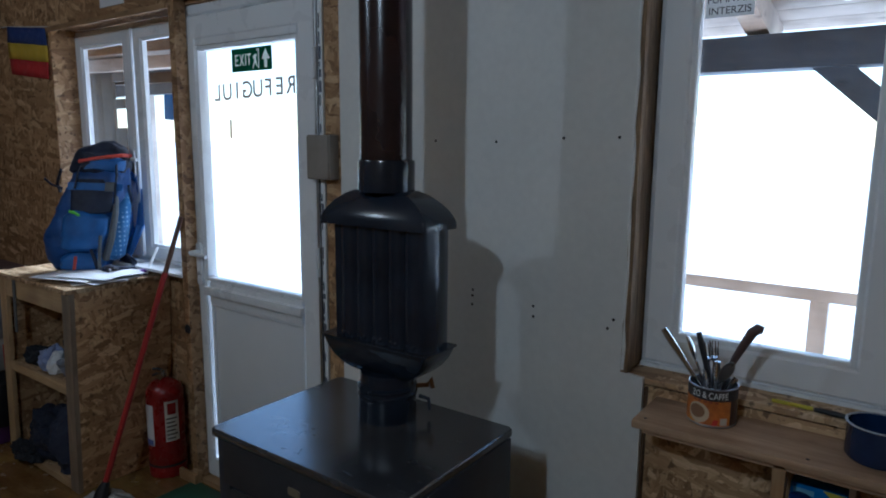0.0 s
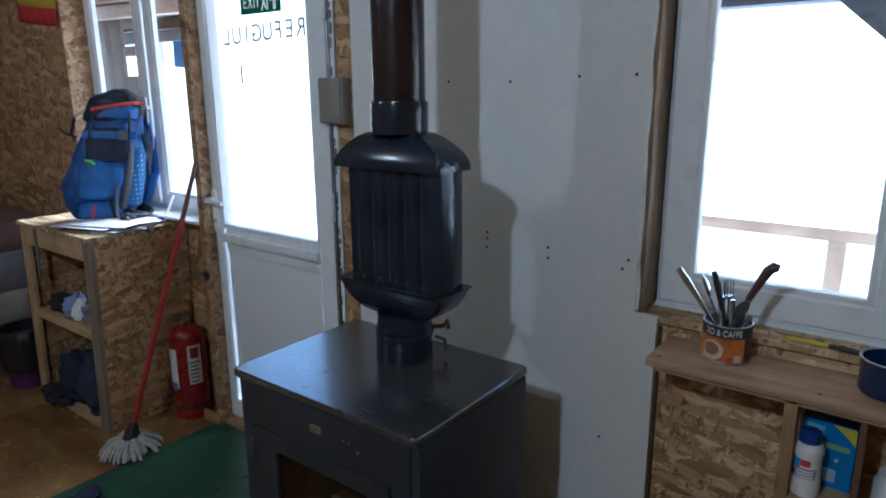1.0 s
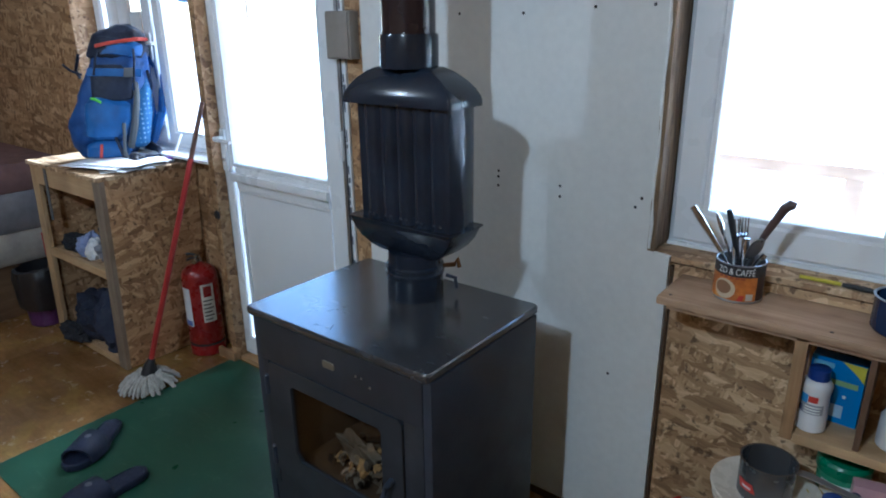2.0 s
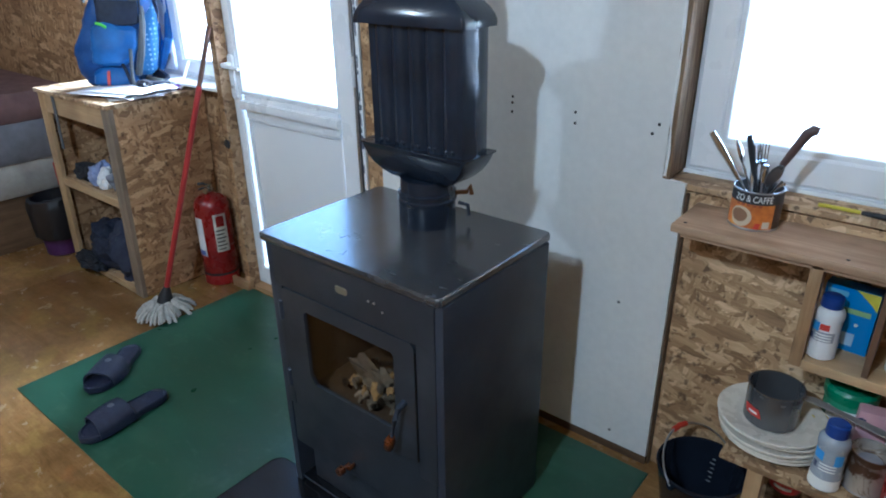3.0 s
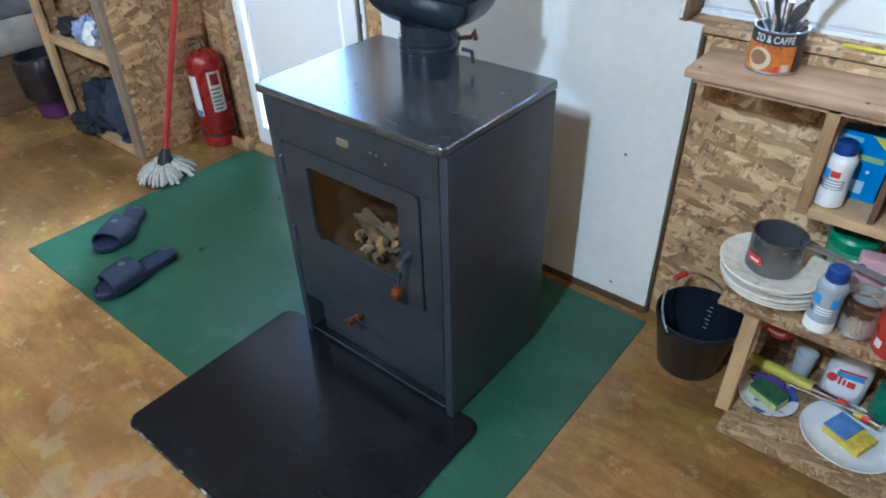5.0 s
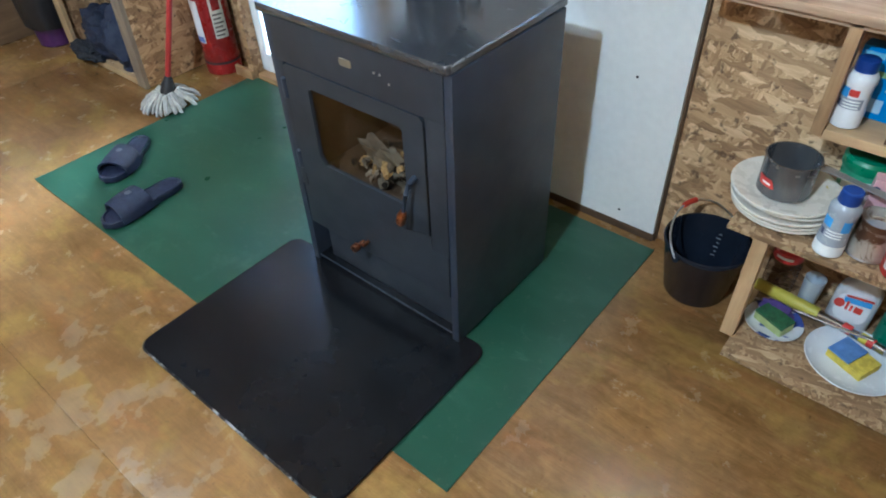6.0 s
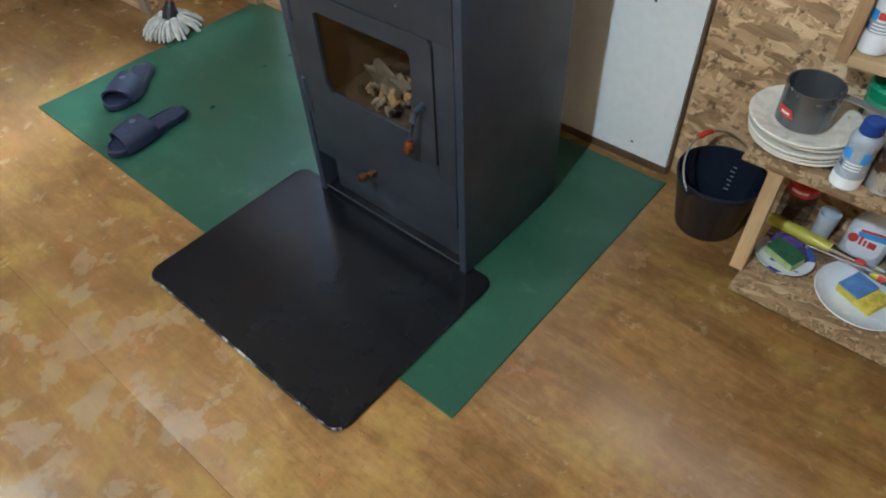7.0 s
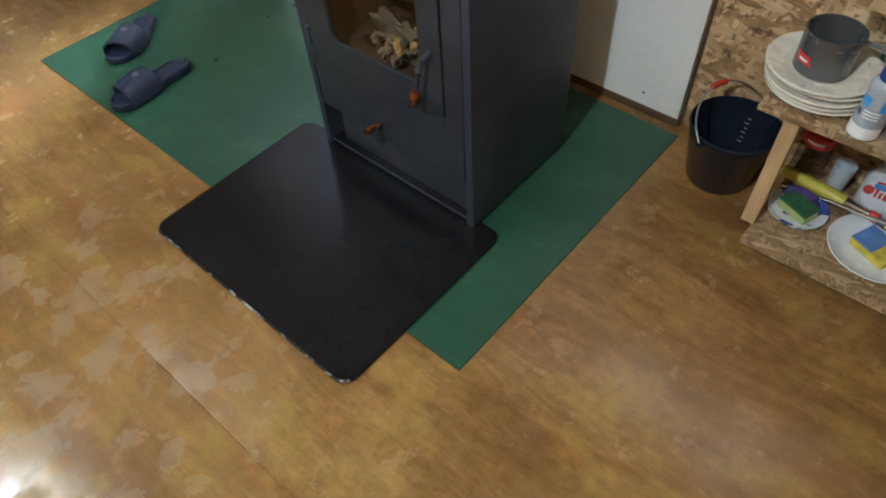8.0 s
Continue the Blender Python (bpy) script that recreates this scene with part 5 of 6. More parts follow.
def junction_box():
    t = thing("junction_box", (-1.57, 1.585, 1.41), "brown-grey junction box beside the door frame", "junction box")
    part("box", bx(-1.622, -1.512, 1.545, 1.5865, 1.338, 1.486, 0.006), plain("taupe_plastic", (0.26, 0.23, 0.2), 0.45), t)
    part("lid", bx(-1.617, -1.518, 1.54, 1.5455, 1.344, 1.48, 0.004), plain("taupe_lid", (0.28, 0.25, 0.22), 0.45), t)
    part("cable", rod([(-1.6, 1.578, 1.335), (-1.6, 1.58, 1.1), (-1.596, 1.58, 0.6)], 0.005, 8), GASKET, t, "dark cable running down")


junction_box()
tagged(part("wall_plug", turned(lathe(0, 0, [(0.012, 0), (0.02, 0.004), (0.016, 0.01)], 16), pose(-2.345, 1.53, 0.69, 90, 0, 0)), GASKET), "small dark plug on the strand board post", "plug")


def lettering(body, size, mat, m, parent, name="lettering", depth=0.0006, bold=0.0):
    c = bpy.data.curves.new(name, "FONT")
    c.body, c.size, c.extrude, c.offset, c.align_x, c.align_y = body, size, depth, bold, "CENTER", "CENTER"
    tmp = bpy.data.objects.new(name, c)
    scene.collection.objects.link(tmp)
    bpy.context.view_layer.update()
    me = bpy.data.meshes.new_from_object(tmp)
    bpy.data.objects.remove(tmp)
    bm = bmesh.new()
    bm.from_mesh(me)
    ob = part(name, turned(bm, m), mat, parent, smooth=False)
    return ob


FACE = Matrix(((1, 0, 0, 0), (0, 0, -1, 0), (0, 1, 0, 0), (0, 0, 0, 1)))      # lays x-y drawings on a wall that faces -y
WHITE_INK = plain("white_ink", (0.8, 0.82, 0.8), 0.4, wear=0.03)
BLACK_INK = plain("black_ink", (0.03, 0.028, 0.03), 0.5)


def backlit(name, col):
    """Thin printed film on glass: part of the daylight behind it comes through."""
    m = Mat(name, 0.4)
    m.color(m.ramp(m.noise(30, 3), (0.3, tuple(c * 0.94 for c in col)), (0.7, col)))
    tr, mx = m.node("ShaderNodeBsdfTranslucent"), m.node("ShaderNodeMixShader")
    tr.inputs[0].default_value = (*col, 1)
    mx.inputs[0].default_value = 0.5
    m.link(m.b.outputs[0], mx.inputs[1])
    m.link(tr.outputs[0], mx.inputs[2])
    m.link(mx.outputs[0], m.t.nodes["Material Output"].inputs[0])
    return m.m


def exit_sign():
    green, white = backlit("sign_green_film", (0.01, 0.22, 0.1)), backlit("sign_white_film", (0.8, 0.85, 0.8))
    t = thing("exit_sign", (-1.976, 1.61, 1.759), "green and white exit sign stuck on the door glass", "sign")
    cx, cz = -1.976, 1.76
    part("backing", bx(cx - 0.114, cx + 0.114, 1.6094, 1.6108, cz - 0.042, cz + 0.042, 0.0003), white, t, "white backing film")

    def bars(dx, pts):
        return [(cx + dx + a, cz + b) for a, b in pts]
    h, k = 0.021, 0.0065
    cuts = [
        bars(-0.096, [(0, -h), (0.022, -h), (0.022, -h + k), (0.007, -h + k), (0.007, -k / 2), (0.02, -k / 2), (0.02, k / 2), (0.007, k / 2), (0.007, h - k), (0.022, h - k), (0.022, h), (0, h)]),
        bars(-0.07, [(0, -h), (0.0085, -h), (0.0145, -0.007), (0.0205, -h), (0.029, -h), (0.019, 0), (0.029, h), (0.0205, h), (0.0145, 0.007), (0.0085, h), (0, h), (0.01, 0)]),
        bars(-0.036, [(0, -h), (0.007, -h), (0.007, h), (0, h)]),
        bars(-0.025, [(0.0085, -h), (0.0155, -h), (0.0155, h - k), (0.024, h - k), (0.024, h), (0, h), (0, h - k), (0.0085, h - k)]),
        bars(0.024, [(-0.02, -0.034), (-0.013, -0.034), (-0.003, -0.014), (0.006, -0.03), (0.012, -0.026), (0.002, 0.004), (0.009, 0.012), (0.004, 0.019), (-0.006, 0.015), (-0.017, 0.006), (-0.012, 0.0), (-0.008, 0.002), (-0.011, -0.012)]),
        bars(0.024, [(0.006, 0.028), (0.014, 0.028), (0.014, -0.035), (0.021, -0.035), (0.021, 0.036), (0.006, 0.036)]),
        bars(0.08, [(-0.009, -0.033), (0.009, -0.033), (0.009, -0.004), (0.025, -0.004), (0.0, 0.034), (-0.025, -0.004), (-0.009, -0.004)]),
    ]
    edge = [(cx - 0.114, cz - 0.042), (cx + 0.114, cz - 0.042), (cx + 0.114, cz + 0.042), (cx - 0.114, cz + 0.042)]
    bm = bmesh.new()
    edges = []
    for loop_ in [edge] + cuts:
        vs = [bm.verts.new((a, 1.609, b)) for a, b in loop_]
        edges += [bm.edges.new((vs[q], vs[(q + 1) % len(vs)])) for q in range(len(vs))]
    bmesh.ops.triangle_fill(bm, edges=edges, use_beauty=True)
    film_ = part("plate", bm, green, t, "green film with cut-out lettering", smooth=False)
    film_.modifiers.new("thickness", "SOLIDIFY").thickness = 0.0008


exit_sign()
mir = Matrix.Diagonal((-1, 1, 1, 1))
word = thing("door_lettering", (-1.95, 1.634, 1.65), "dark letters on the outside of the door glass, seen from behind", "lettering")
DK = plain("brown_ink", (0.42, 0.33, 0.29), 0.6)
for k, ch in enumerate("REFUGIUL"):
    lettering(ch, 0.09, DK, Matrix.Translation((-1.792 - 0.0615 * k, 1.634, 1.66 - 0.002 * k)) @ FACE @ mir, word, "letter", 0.0006, 0.0006)
lettering("I", 0.105, DK, Matrix.Translation((-2.147, 1.634, 1.505)) @ FACE @ mir, word, "letter", 0.0006, 0.0006)


def no_smoking():
    t = thing("warning_sign", (-0.346, 1.7, 1.8), "white sign with black letters on the window glass", "sign")
    part("plate", bx(-0.4, -0.292, 1.7075, 1.7115, 1.762, 1.86, 0.001), backlit("white_sign_film", (0.8, 0.8, 0.79)), t)
    lettering("INTERZIS", 0.0235, BLACK_INK, Matrix.Translation((-0.346, 1.7072, 1.776)) @ FACE, t)
    lettering("FUMATUL", 0.0235, BLACK_INK, Matrix.Translation((-0.346, 1.7072, 1.802)) @ FACE, t)


no_smoking()

# ---------------------------------------------------------------- kitchen shelves under the right window
LEDGE, UP, MID, LOW = 0.842, 0.597, 0.385, 0.056
KX1 = 1.35


def shelf_unit():
    t = thing("kitchen_shelf", (0.4, 1.5, 0), "home-made pine and strand board shelf under the window", "shelf")
    part("ledge", bx(-0.425, KX1, 1.42, 1.598, LEDGE - 0.02, LEDGE, 0.006), LEDGE_X, t, "stained pine ledge board")
    part("ledge_batten", bx(-0.405, KX1, 1.432, 1.448, LEDGE - 0.032, LEDGE - 0.0205, 0.003), LEDGE_X, t)
    part("upright", bx(-0.13, -0.105, 1.432, 1.47, UP - 0.0205, LEDGE - 0.0205, 0.002), PINE_Z, t)
    part("upper_shelf", bx(-0.104, KX1, 1.43, 1.598, UP - 0.0225, UP, 0.003), PALE_X, t)
    part("divider", bx(0.006, 0.018, 1.435, 1.597, UP + 0.001, LEDGE - 0.021, 0.002), wood("dark_board", (0.1, 0.055, 0.03), (0.2, 0.12, 0.07), "Z"), t)
    part("middle_shelf", bx(-0.2, KX1, 1.29, 1.598, MID - 0.013, MID, 0.002), OSB_WORN, t)
    part("front_post", bx(-0.139, -0.106, 1.294, 1.33, LOW + 0.001, MID - 0.0135, 0.002), PALE_Z, t)
    part("front_post", bx(1.2, 1.235, 1.294, 1.33, LOW + 0.001, MID - 0.0135, 0.002), PALE_Z, t)
    part("bottom_shelf", bx(-0.111, KX1, 1.237, 1.598, LOW - 0.016, LOW, 0.002), OSB_WORN, t)
    for y in (1.3, 1.5):
        part("batten", bx(-0.1, KX1 - 0.02, y, y + 0.04, 0.0005, LOW - 0.0165, 0.002), PINE_X, t)
    # nail heads on the ledge
    for x in (-0.4, -0.07, 0.26):
        part("nail", lathe(x, 1.445, [(0.004, LEDGE - 0.001), (0.004, LEDGE + 0.0008), (0.002, LEDGE + 0.0012)], 10), SCREW, t)


shelf_unit()


def wrap(cx, cy, r, a0, a1, z0, z1, mat, parent, name="label", n=12, slant=0.0):
    """A printed band on a round thing, a hair outside it."""
    bm = bmesh.new()
    rows = []
    for z, k in ((z0, 0), (z1, 1)):
        rows.append([(cx + r * math.cos(radians(a0 + slant * k + (a1 - a0) * j / n)), cy + r * math.sin(radians(a0 + slant * k + (a1 - a0) * j / n)), z) for j in range(n + 1)])
    ring_skin(bm, rows, False)
    return part(name, bm, mat, parent)


def wrapped_oval(cx, cy, r, mid, half, z, rz, mat, parent, name):
    """An oval print on a round thing."""
    bm = bmesh.new()
    rows = []
    for k in range(13):
        u = math.sin(math.pi * (k / 12 - 0.5)) * 0.999
        w = half * math.sqrt(1 - u * u)
        rows.append([(cx + r * math.cos(radians(mid - w + 2 * w * j / 10)), cy + r * math.sin(radians(mid - w + 2 * w * j / 10)), z + rz * u) for j in range(11)])
    ring_skin(bm, rows, False)
    return part(name, bm, mat, parent)


def ink(name, col, rough=0.45):
    return plain(name, col, rough, wear=0.06)


WHITE_PLASTIC = plain("white_plastic", (0.72, 0.73, 0.74), 0.35, wear=0.05)
BLUE_CAP = plain("blue_cap", (0.015, 0.05, 0.24), 0.35)
SKY_INK, RED_INK, GREY_INK, NAVY_INK = ink("sky_ink", (0.06, 0.3, 0.68)), ink("red_ink", (0.5, 0.04, 0.03)), ink("grey_ink", (0.3, 0.32, 0.36)), ink("navy_ink", (0.05, 0.06, 0.12))
ORANGE = Mat("orange_print", 0.4)
ORANGE.color(ORANGE.ramp(ORANGE.noise(22, 4, 0.6), (0.3, (0.32, 0.08, 0.02)), (0.55, (0.6, 0.2, 0.03)), (0.75, (0.7, 0.36, 0.08))))


def curved_word(body, size, cx, cy, r, mid, z, mat, parent):
    """Letters bent round an upright cylinder."""
    ob = lettering(body, size, mat, Matrix(), parent, "lettering", 0.0002)
    for v in ob.data.vertices:
        a = radians(mid) + v.co.x * 0.72 / r
        v.co = Vector((cx + (r + v.co.z) * math.cos(a), cy + (r + v.co.z) * math.sin(a), z + v.co.y))


RUST = ink("rust_print", (0.3, 0.07, 0.03))


def coffee_can():
    x, y, r, h = -0.278, 1.532, 0.0525, 0.09
    t = thing("coffee_can", (x, y, LEDGE), "old printed coffee tin holding cutlery on the ledge", "tin")
    part("tin", lathe(x, y, [(r, LEDGE + 0.0005), (r + 0.001, LEDGE + 0.003), (r, LEDGE + 0.006), (r, LEDGE + h - 0.004), (r + 0.0012, LEDGE + h), (r - 0.002, LEDGE + h), (r - 0.002, LEDGE + 0.006)], 48), ZINC, t)
    wrap(x, y, r + 0.0008, 170, 328, LEDGE + 0.006, LEDGE + 0.062, ORANGE.m, t, "orange_print", 30)
    wrap(x, y, r + 0.0008, 170, 385, LEDGE + 0.062, LEDGE + h - 0.003, BLACK_INK, t, "black_band", 36)
    wrap(x, y, r + 0.0008, 328, 385, LEDGE + 0.006, LEDGE + 0.062, ink("dark_brown_print", (0.05, 0.02, 0.015)), t, "dark_side", 12)
    cup = ink("cream_cup", (0.55, 0.46, 0.32))
    wrapped_oval(x, y, r + 0.0011, 251, 27, LEDGE + 0.031, 0.0235, cup, t, "cup_shape")
    wrapped_oval(x, y, r + 0.0014, 248, 20, LEDGE + 0.0335, 0.0155, ink("brown_coffee", (0.24, 0.13, 0.07)), t, "coffee_shape")
    wrap(x, y, r + 0.0013, 284, 296, LEDGE + 0.007, LEDGE + 0.02, RED_INK, t, "red_patch", 6, 4)
    wrap(x, y, r + 0.0012, 303, 320, LEDGE + 0.008, LEDGE + 0.024, ink("pale_patch", (0.55, 0.52, 0.45)), t, "pale_patch", 6)
    for k in range(5):
        wrap(x, y, r + 0.0012, 236 + 13 * k, 245 + 13 * k, LEDGE + 0.0565, LEDGE + 0.0615, RUST, t, "word_bar", 4)
    curved_word("ZO & CAFF\u00c9", 0.021, x, y, r + 0.0012, 275, LEDGE + 0.0735, WHITE_INK, t)
    return x, y


def cutlery(x, y):
    steel, dark = CHROME, plain("black_handle", (0.02, 0.02, 0.022), 0.4)
    brown = plain("brown_handle", (0.09, 0.055, 0.05), 0.4)
    z0 = LEDGE + 0.012

    def stick(name, tip, r, mat, label, foot, radii=None, category="cutlery"):
        a, b = Vector((foot[0], foot[1], z0)), Vector(tip)
        pts = [a, a.lerp(b, 0.35), a.lerp(b, 0.6), a.lerp(b, 0.85), b]
        return tagged(part(name, rod(pts, r, 8, None, radii), mat), label, category, "cutlery in the tin")
    stick("knife", (-0.398, 1.53, 1.036), 0.006, steel, "steel table knife standing in the tin", (x + 0.02, y), [0.004, 0.004, 0.006, 0.0085, 0.0075])
    stick("peeler", (-0.318, 1.53, 1.042), 0.006, dark, "black-handled peeler standing in the tin", (x + 0.01, y + 0.01), [0.004, 0.005, 0.006, 0.0075, 0.006])
    spoon("spoon", (-0.335, 1.54, 1.0), (x + 0.005, y + 0.015), steel, 0.017, 0.03, "steel spoon standing in the tin")
    spoon("ladle", (-0.248, 1.51, 0.968), (x - 0.005, y - 0.005), plain("grey_nylon", (0.08, 0.08, 0.085), 0.3), 0.025, 0.027, "dark nylon spoon standing in the tin")
    a = Vector((x - 0.01, y + 0.01, z0))
    pts = [a, a.lerp(Vector((-0.24, 1.535, 0.99)), 0.8), Vector((-0.24, 1.535, 0.99)), Vector((-0.222, 1.535, 1.03)), Vector((-0.207, 1.535, 1.06)), Vector((-0.196, 1.535, 1.07)), Vector((-0.186, 1.535, 1.068))]
    tagged(part("serving_handle", rod(pts, 0.01, 10, None, [0.004, 0.005, 0.0075, 0.0095, 0.0115, 0.012, 0.0085]), brown), "dark brown handle with hooked end standing in the tin", "cutlery", "cutlery in the tin")
    for k, (tx, tz) in enumerate(((-0.302, 1.02), (-0.286, 1.025))):
        fork((tx, 1.54, tz), (x, y + 0.02), steel)
    for k, (tx, tz) in enumerate(((-0.27, 0.985), (-0.255, 0.95), (-0.3, 0.965), (-0.235, 0.945))):
        stick("knife", (tx, 1.52 + 0.01 * k, tz), 0.005, steel, "steel cutlery handle standing in the tin", (x + 0.01 - 0.006 * k, y - 0.012), [0.003, 0.004, 0.005, 0.007, 0.0065])


def spoon(name, tip, foot, mat, w, L, label):
    a, b = Vector((foot[0], foot[1], LEDGE + 0.012)), Vector(tip)
    d = (b - a).normalized()
    bm = rod([a, a.lerp(b, 0.5), b - d * L], 0.003, 8)
    m = Matrix.Translation(b) @ d.to_track_quat("Z", "Y").to_matrix().to_4x4()
    r = bmesh.ops.create_uvsphere(bm, u_segments=16, v_segments=10, radius=1.0)
    for v in r["verts"]:
        p = Vector((v.co.x * w, v.co.y * 0.005 + 0.004 * (1 - v.co.x ** 2 - v.co.z ** 2), v.co.z * L))
        v.co = m @ p
    tagged(part(name, bm, mat), label, "cutlery", "cutlery in the tin")


def fork(tip, foot, mat):
    a, b = Vector((foot[0], foot[1], LEDGE + 0.012)), Vector(tip)
    d = (b - a).normalized()
    s = Vector((1, 0.2, 0)).normalized()
    neck = b - d * 0.05
    bm = rod([a, neck], 0.003, 8)
    rod([neck, neck + d * 0.012 + s * 0.0], 0.006, 8, bm, [0.003, 0.009])
    for k in (-1.5, -0.5, 0.5, 1.5):
        rod([neck + d * 0.01 + s * k * 0.0055, b + s * k * 0.006], 0.0014, 6, bm)
    tagged(part("fork", bm, mat), "steel fork standing tines up in the tin", "cutlery", "cutlery in the tin")


cutlery(*coffee_can())


def blue_pot():
    x, y, r = 0.042, 1.53, 0.058
    en = plain("navy_enamel", (0.012, 0.03, 0.09), 0.2, wear=0.25)
    t = thing("enamel_pot", (x, y, LEDGE), "navy blue enamel mug on the pine ledge", "mug")
    part("bowl", lathe(x, y, [(r * 0.9, LEDGE + 0.0005), (r, LEDGE + 0.008), (r, LEDGE + 0.07), (r + 0.003, LEDGE + 0.074), (r - 0.002, LEDGE + 0.073), (r - 0.004, LEDGE + 0.01)], 40), en, t)
    part("rim", lathe(x, y, [(r + 0.0025, LEDGE + 0.0735), (r + 0.004, LEDGE + 0.0755), (r, LEDGE + 0.077), (r - 0.002, LEDGE + 0.0745)], 40, None, False, False), plain("worn_rim", (0.3, 0.33, 0.38), 0.3), t, "pale worn rim")
    part("handle", rod([(x + r * 0.9, y - 0.02, LEDGE + 0.06), (x + r + 0.03, y - 0.03, LEDGE + 0.055), (x + r + 0.03, y - 0.03, LEDGE + 0.02), (x + r * 0.9, y - 0.02, LEDGE + 0.015)], 0.005, 8), en, t)


blue_pot()
tagged(part("pencil", rod([(-0.168, 1.612, 0.8895), (-0.085, 1.612, 0.8895)], 0.0048, 6), plain("yellow_paint", (0.55, 0.48, 0.05), 0.45)), "yellow pencil lying on the window sill", "pencil")
tagged(part("screwdriver", rod([(-0.082, 1.606, 0.891), (-0.04, 1.604, 0.891), (0.01, 1.6, 0.889), (0.07, 1.596, 0.888)], 0.006, 10, None, [0.005, 0.0065, 0.003, 0.003]), GASKET), "dark screwdriver lying on the window sill", "tool")


def squeeze_bottle(x, y, z, r, h, body_mat, label, powder=False):
    t = thing("plastic_bottle", (x, y, z), label, "bottle")
    part("bottle", lathe(x, y, [(r * 0.85, z + 0.0005), (r, z + 0.004), (r, z + 0.25 * h), (r * 0.94, z + 0.3 * h), (r * 0.94, z + 0.62 * h), (r, z + 0.67 * h), (r, z + 0.75 * h), (r * 0.85, z + 0.8 * h), (r * 0.66, z + 0.83 * h)], 36), body_mat, t)
    part("cap", lathe(x, y, [(r * 0.72, z + 0.825 * h), (r * 0.74, z + 0.84 * h), (r * 0.7, z + 0.985 * h), (r * 0.6, z + h)], 28), BLUE_CAP, t, "blue screw cap")
    R = r * 0.95
    if powder:
        wrap(x, y, r * 1.004, 180, 360, z + 0.005, z + 0.2 * h, WHITE_INK, t, "powder_level", 24)
        wrap(x, y, R + 0.0003, 292, 330, z + 0.44 * h, z + 0.61 * h, SKY_INK, t, "blue_print", 8)
    wrap(x, y, R, 200, 250, z + 0.47 * h, z + 0.61 * h, SKY_INK, t, "blue_print", 8)
    if not powder:
        wrap(x, y, R, 252, 290, z + 0.5 * h, z + 0.6 * h, RED_INK, t, "red_print", 8)
    wrap(x, y, R, 200, 318, z + 0.31 * h, z + 0.47 * h, GREY_INK, t, "grey_print", 16)
    wrap(x, y, R + 0.0006, 210, 230, z + 0.33 * h, z + 0.42 * h, NAVY_INK, t, "dark_print", 6)
    for k in range(3):
        wrap(x, y, R + 0.0006, 240, 305, z + (0.33 + 0.045 * k) * h, z + (0.35 + 0.045 * k) * h, WHITE_INK, t, "print_line", 10)


squeeze_bottle(-0.08, 1.478, UP, 0.03, 0.148, WHITE_PLASTIC, "white plastic powder bottle with blue cap on the shelf")
squeeze_bottle(0.0, 1.328, MID, 0.03, 0.16, plain("milky_plastic", (0.33, 0.36, 0.4), 0.25), "half-empty milky plastic bottle with blue cap", True)


def packet():
    t = thing("detergent_box", (-0.04, 1.54, UP), "bright blue cardboard packet with a yellow corner", "box")
    m = pose(-0.048, 1.548, UP + 0.0005, 0, 0, -4)
    part("carton", turned(bx(-0.056, 0.05, -0.02, 0.02, 0.0, 0.15, 0.002), m), ink("packet_blue", (0.01, 0.2, 0.55)), t)
    bm = bmesh.new()
    tri = [(0.005, 0.149), (0.0495, 0.149), (0.0495, 0.11), (0.035, 0.125)]
    ring_skin(bm, [[(a, -0.0212, b) for a, b in tri], [(a, -0.0203, b) for a, b in tri]])
    part("yellow_corner", turned(bm, m), ink("packet_yellow", (0.6, 0.55, 0.05)), t)
    part("word_bar", turned(bx(-0.02, 0.04, -0.0212, -0.0203, 0.092, 0.104, 0), m), ink("packet_lime", (0.3, 0.45, 0.2)), t)
    part("word_bar", turned(bx(-0.05, -0.01, -0.0212, -0.0203, 0.128, 0.14, 0), m), ink("packet_pale", (0.2, 0.45, 0.6)), t)
    part("pale_panel", turned(bx(-0.02, 0.02, -0.0212, -0.0203, 0.015, 0.045, 0), m), ink("packet_white", (0.4, 0.55, 0.7)), t)
    # a small shine on the carton, painted as a white disc
    part("shine_spot", turned(lathe(0, 0, [(0.004, 0), (0.004, 0.0008)], 12), m @ pose(0.018, -0.0204, 0.068, 90, 0, 0)), WHITE_INK, t, "white dot painted as a shine on the packet")


packet()
tagged(part("jar", lathe(0.075, 1.5, [(0.03, UP + 0.0005), (0.036, UP + 0.006), (0.036, UP + 0.07), (0.03, UP + 0.08), (0.03, UP + 0.09)], 28), WHITE_PLASTIC), "white plastic jar on the upper shelf", "jar")


def plates():
    china = plain("cream_china", (0.68, 0.63, 0.54), 0.28, wear=0.04, scale=9)
    rnd = random.Random(2)
    prof = [(0.0, 0.0), (0.07, 0.0), (0.078, 0.003), (0.098, 0.009), (0.121, 0.0115), (0.1235, 0.0128), (0.1238, 0.0165), (0.1215, 0.0178), (0.098, 0.0125), (0.078, 0.0065), (0.07, 0.0045), (0.0, 0.0045)]
    first = None
    for k in range(5):
        m = pose(-0.128 + rnd.uniform(-0.005, 0.005), 1.416 + rnd.uniform(-0.006, 0.006), MID + 0.001 + 0.0126 * k, rnd.uniform(-0.8, 0.8), rnd.uniform(-0.8, 0.8), rnd.uniform(0, 360))
        if first is None:
            first = tagged(part("plate", lathe(0, 0, [(max(r * 0.94, 0.0005), z) for r, z in prof], 48), china), "cream china plate in a stack on the shelf", "plate", "stacked plates")
            first.matrix_basis = m
        else:
            copy_thing(first, m)


plates()


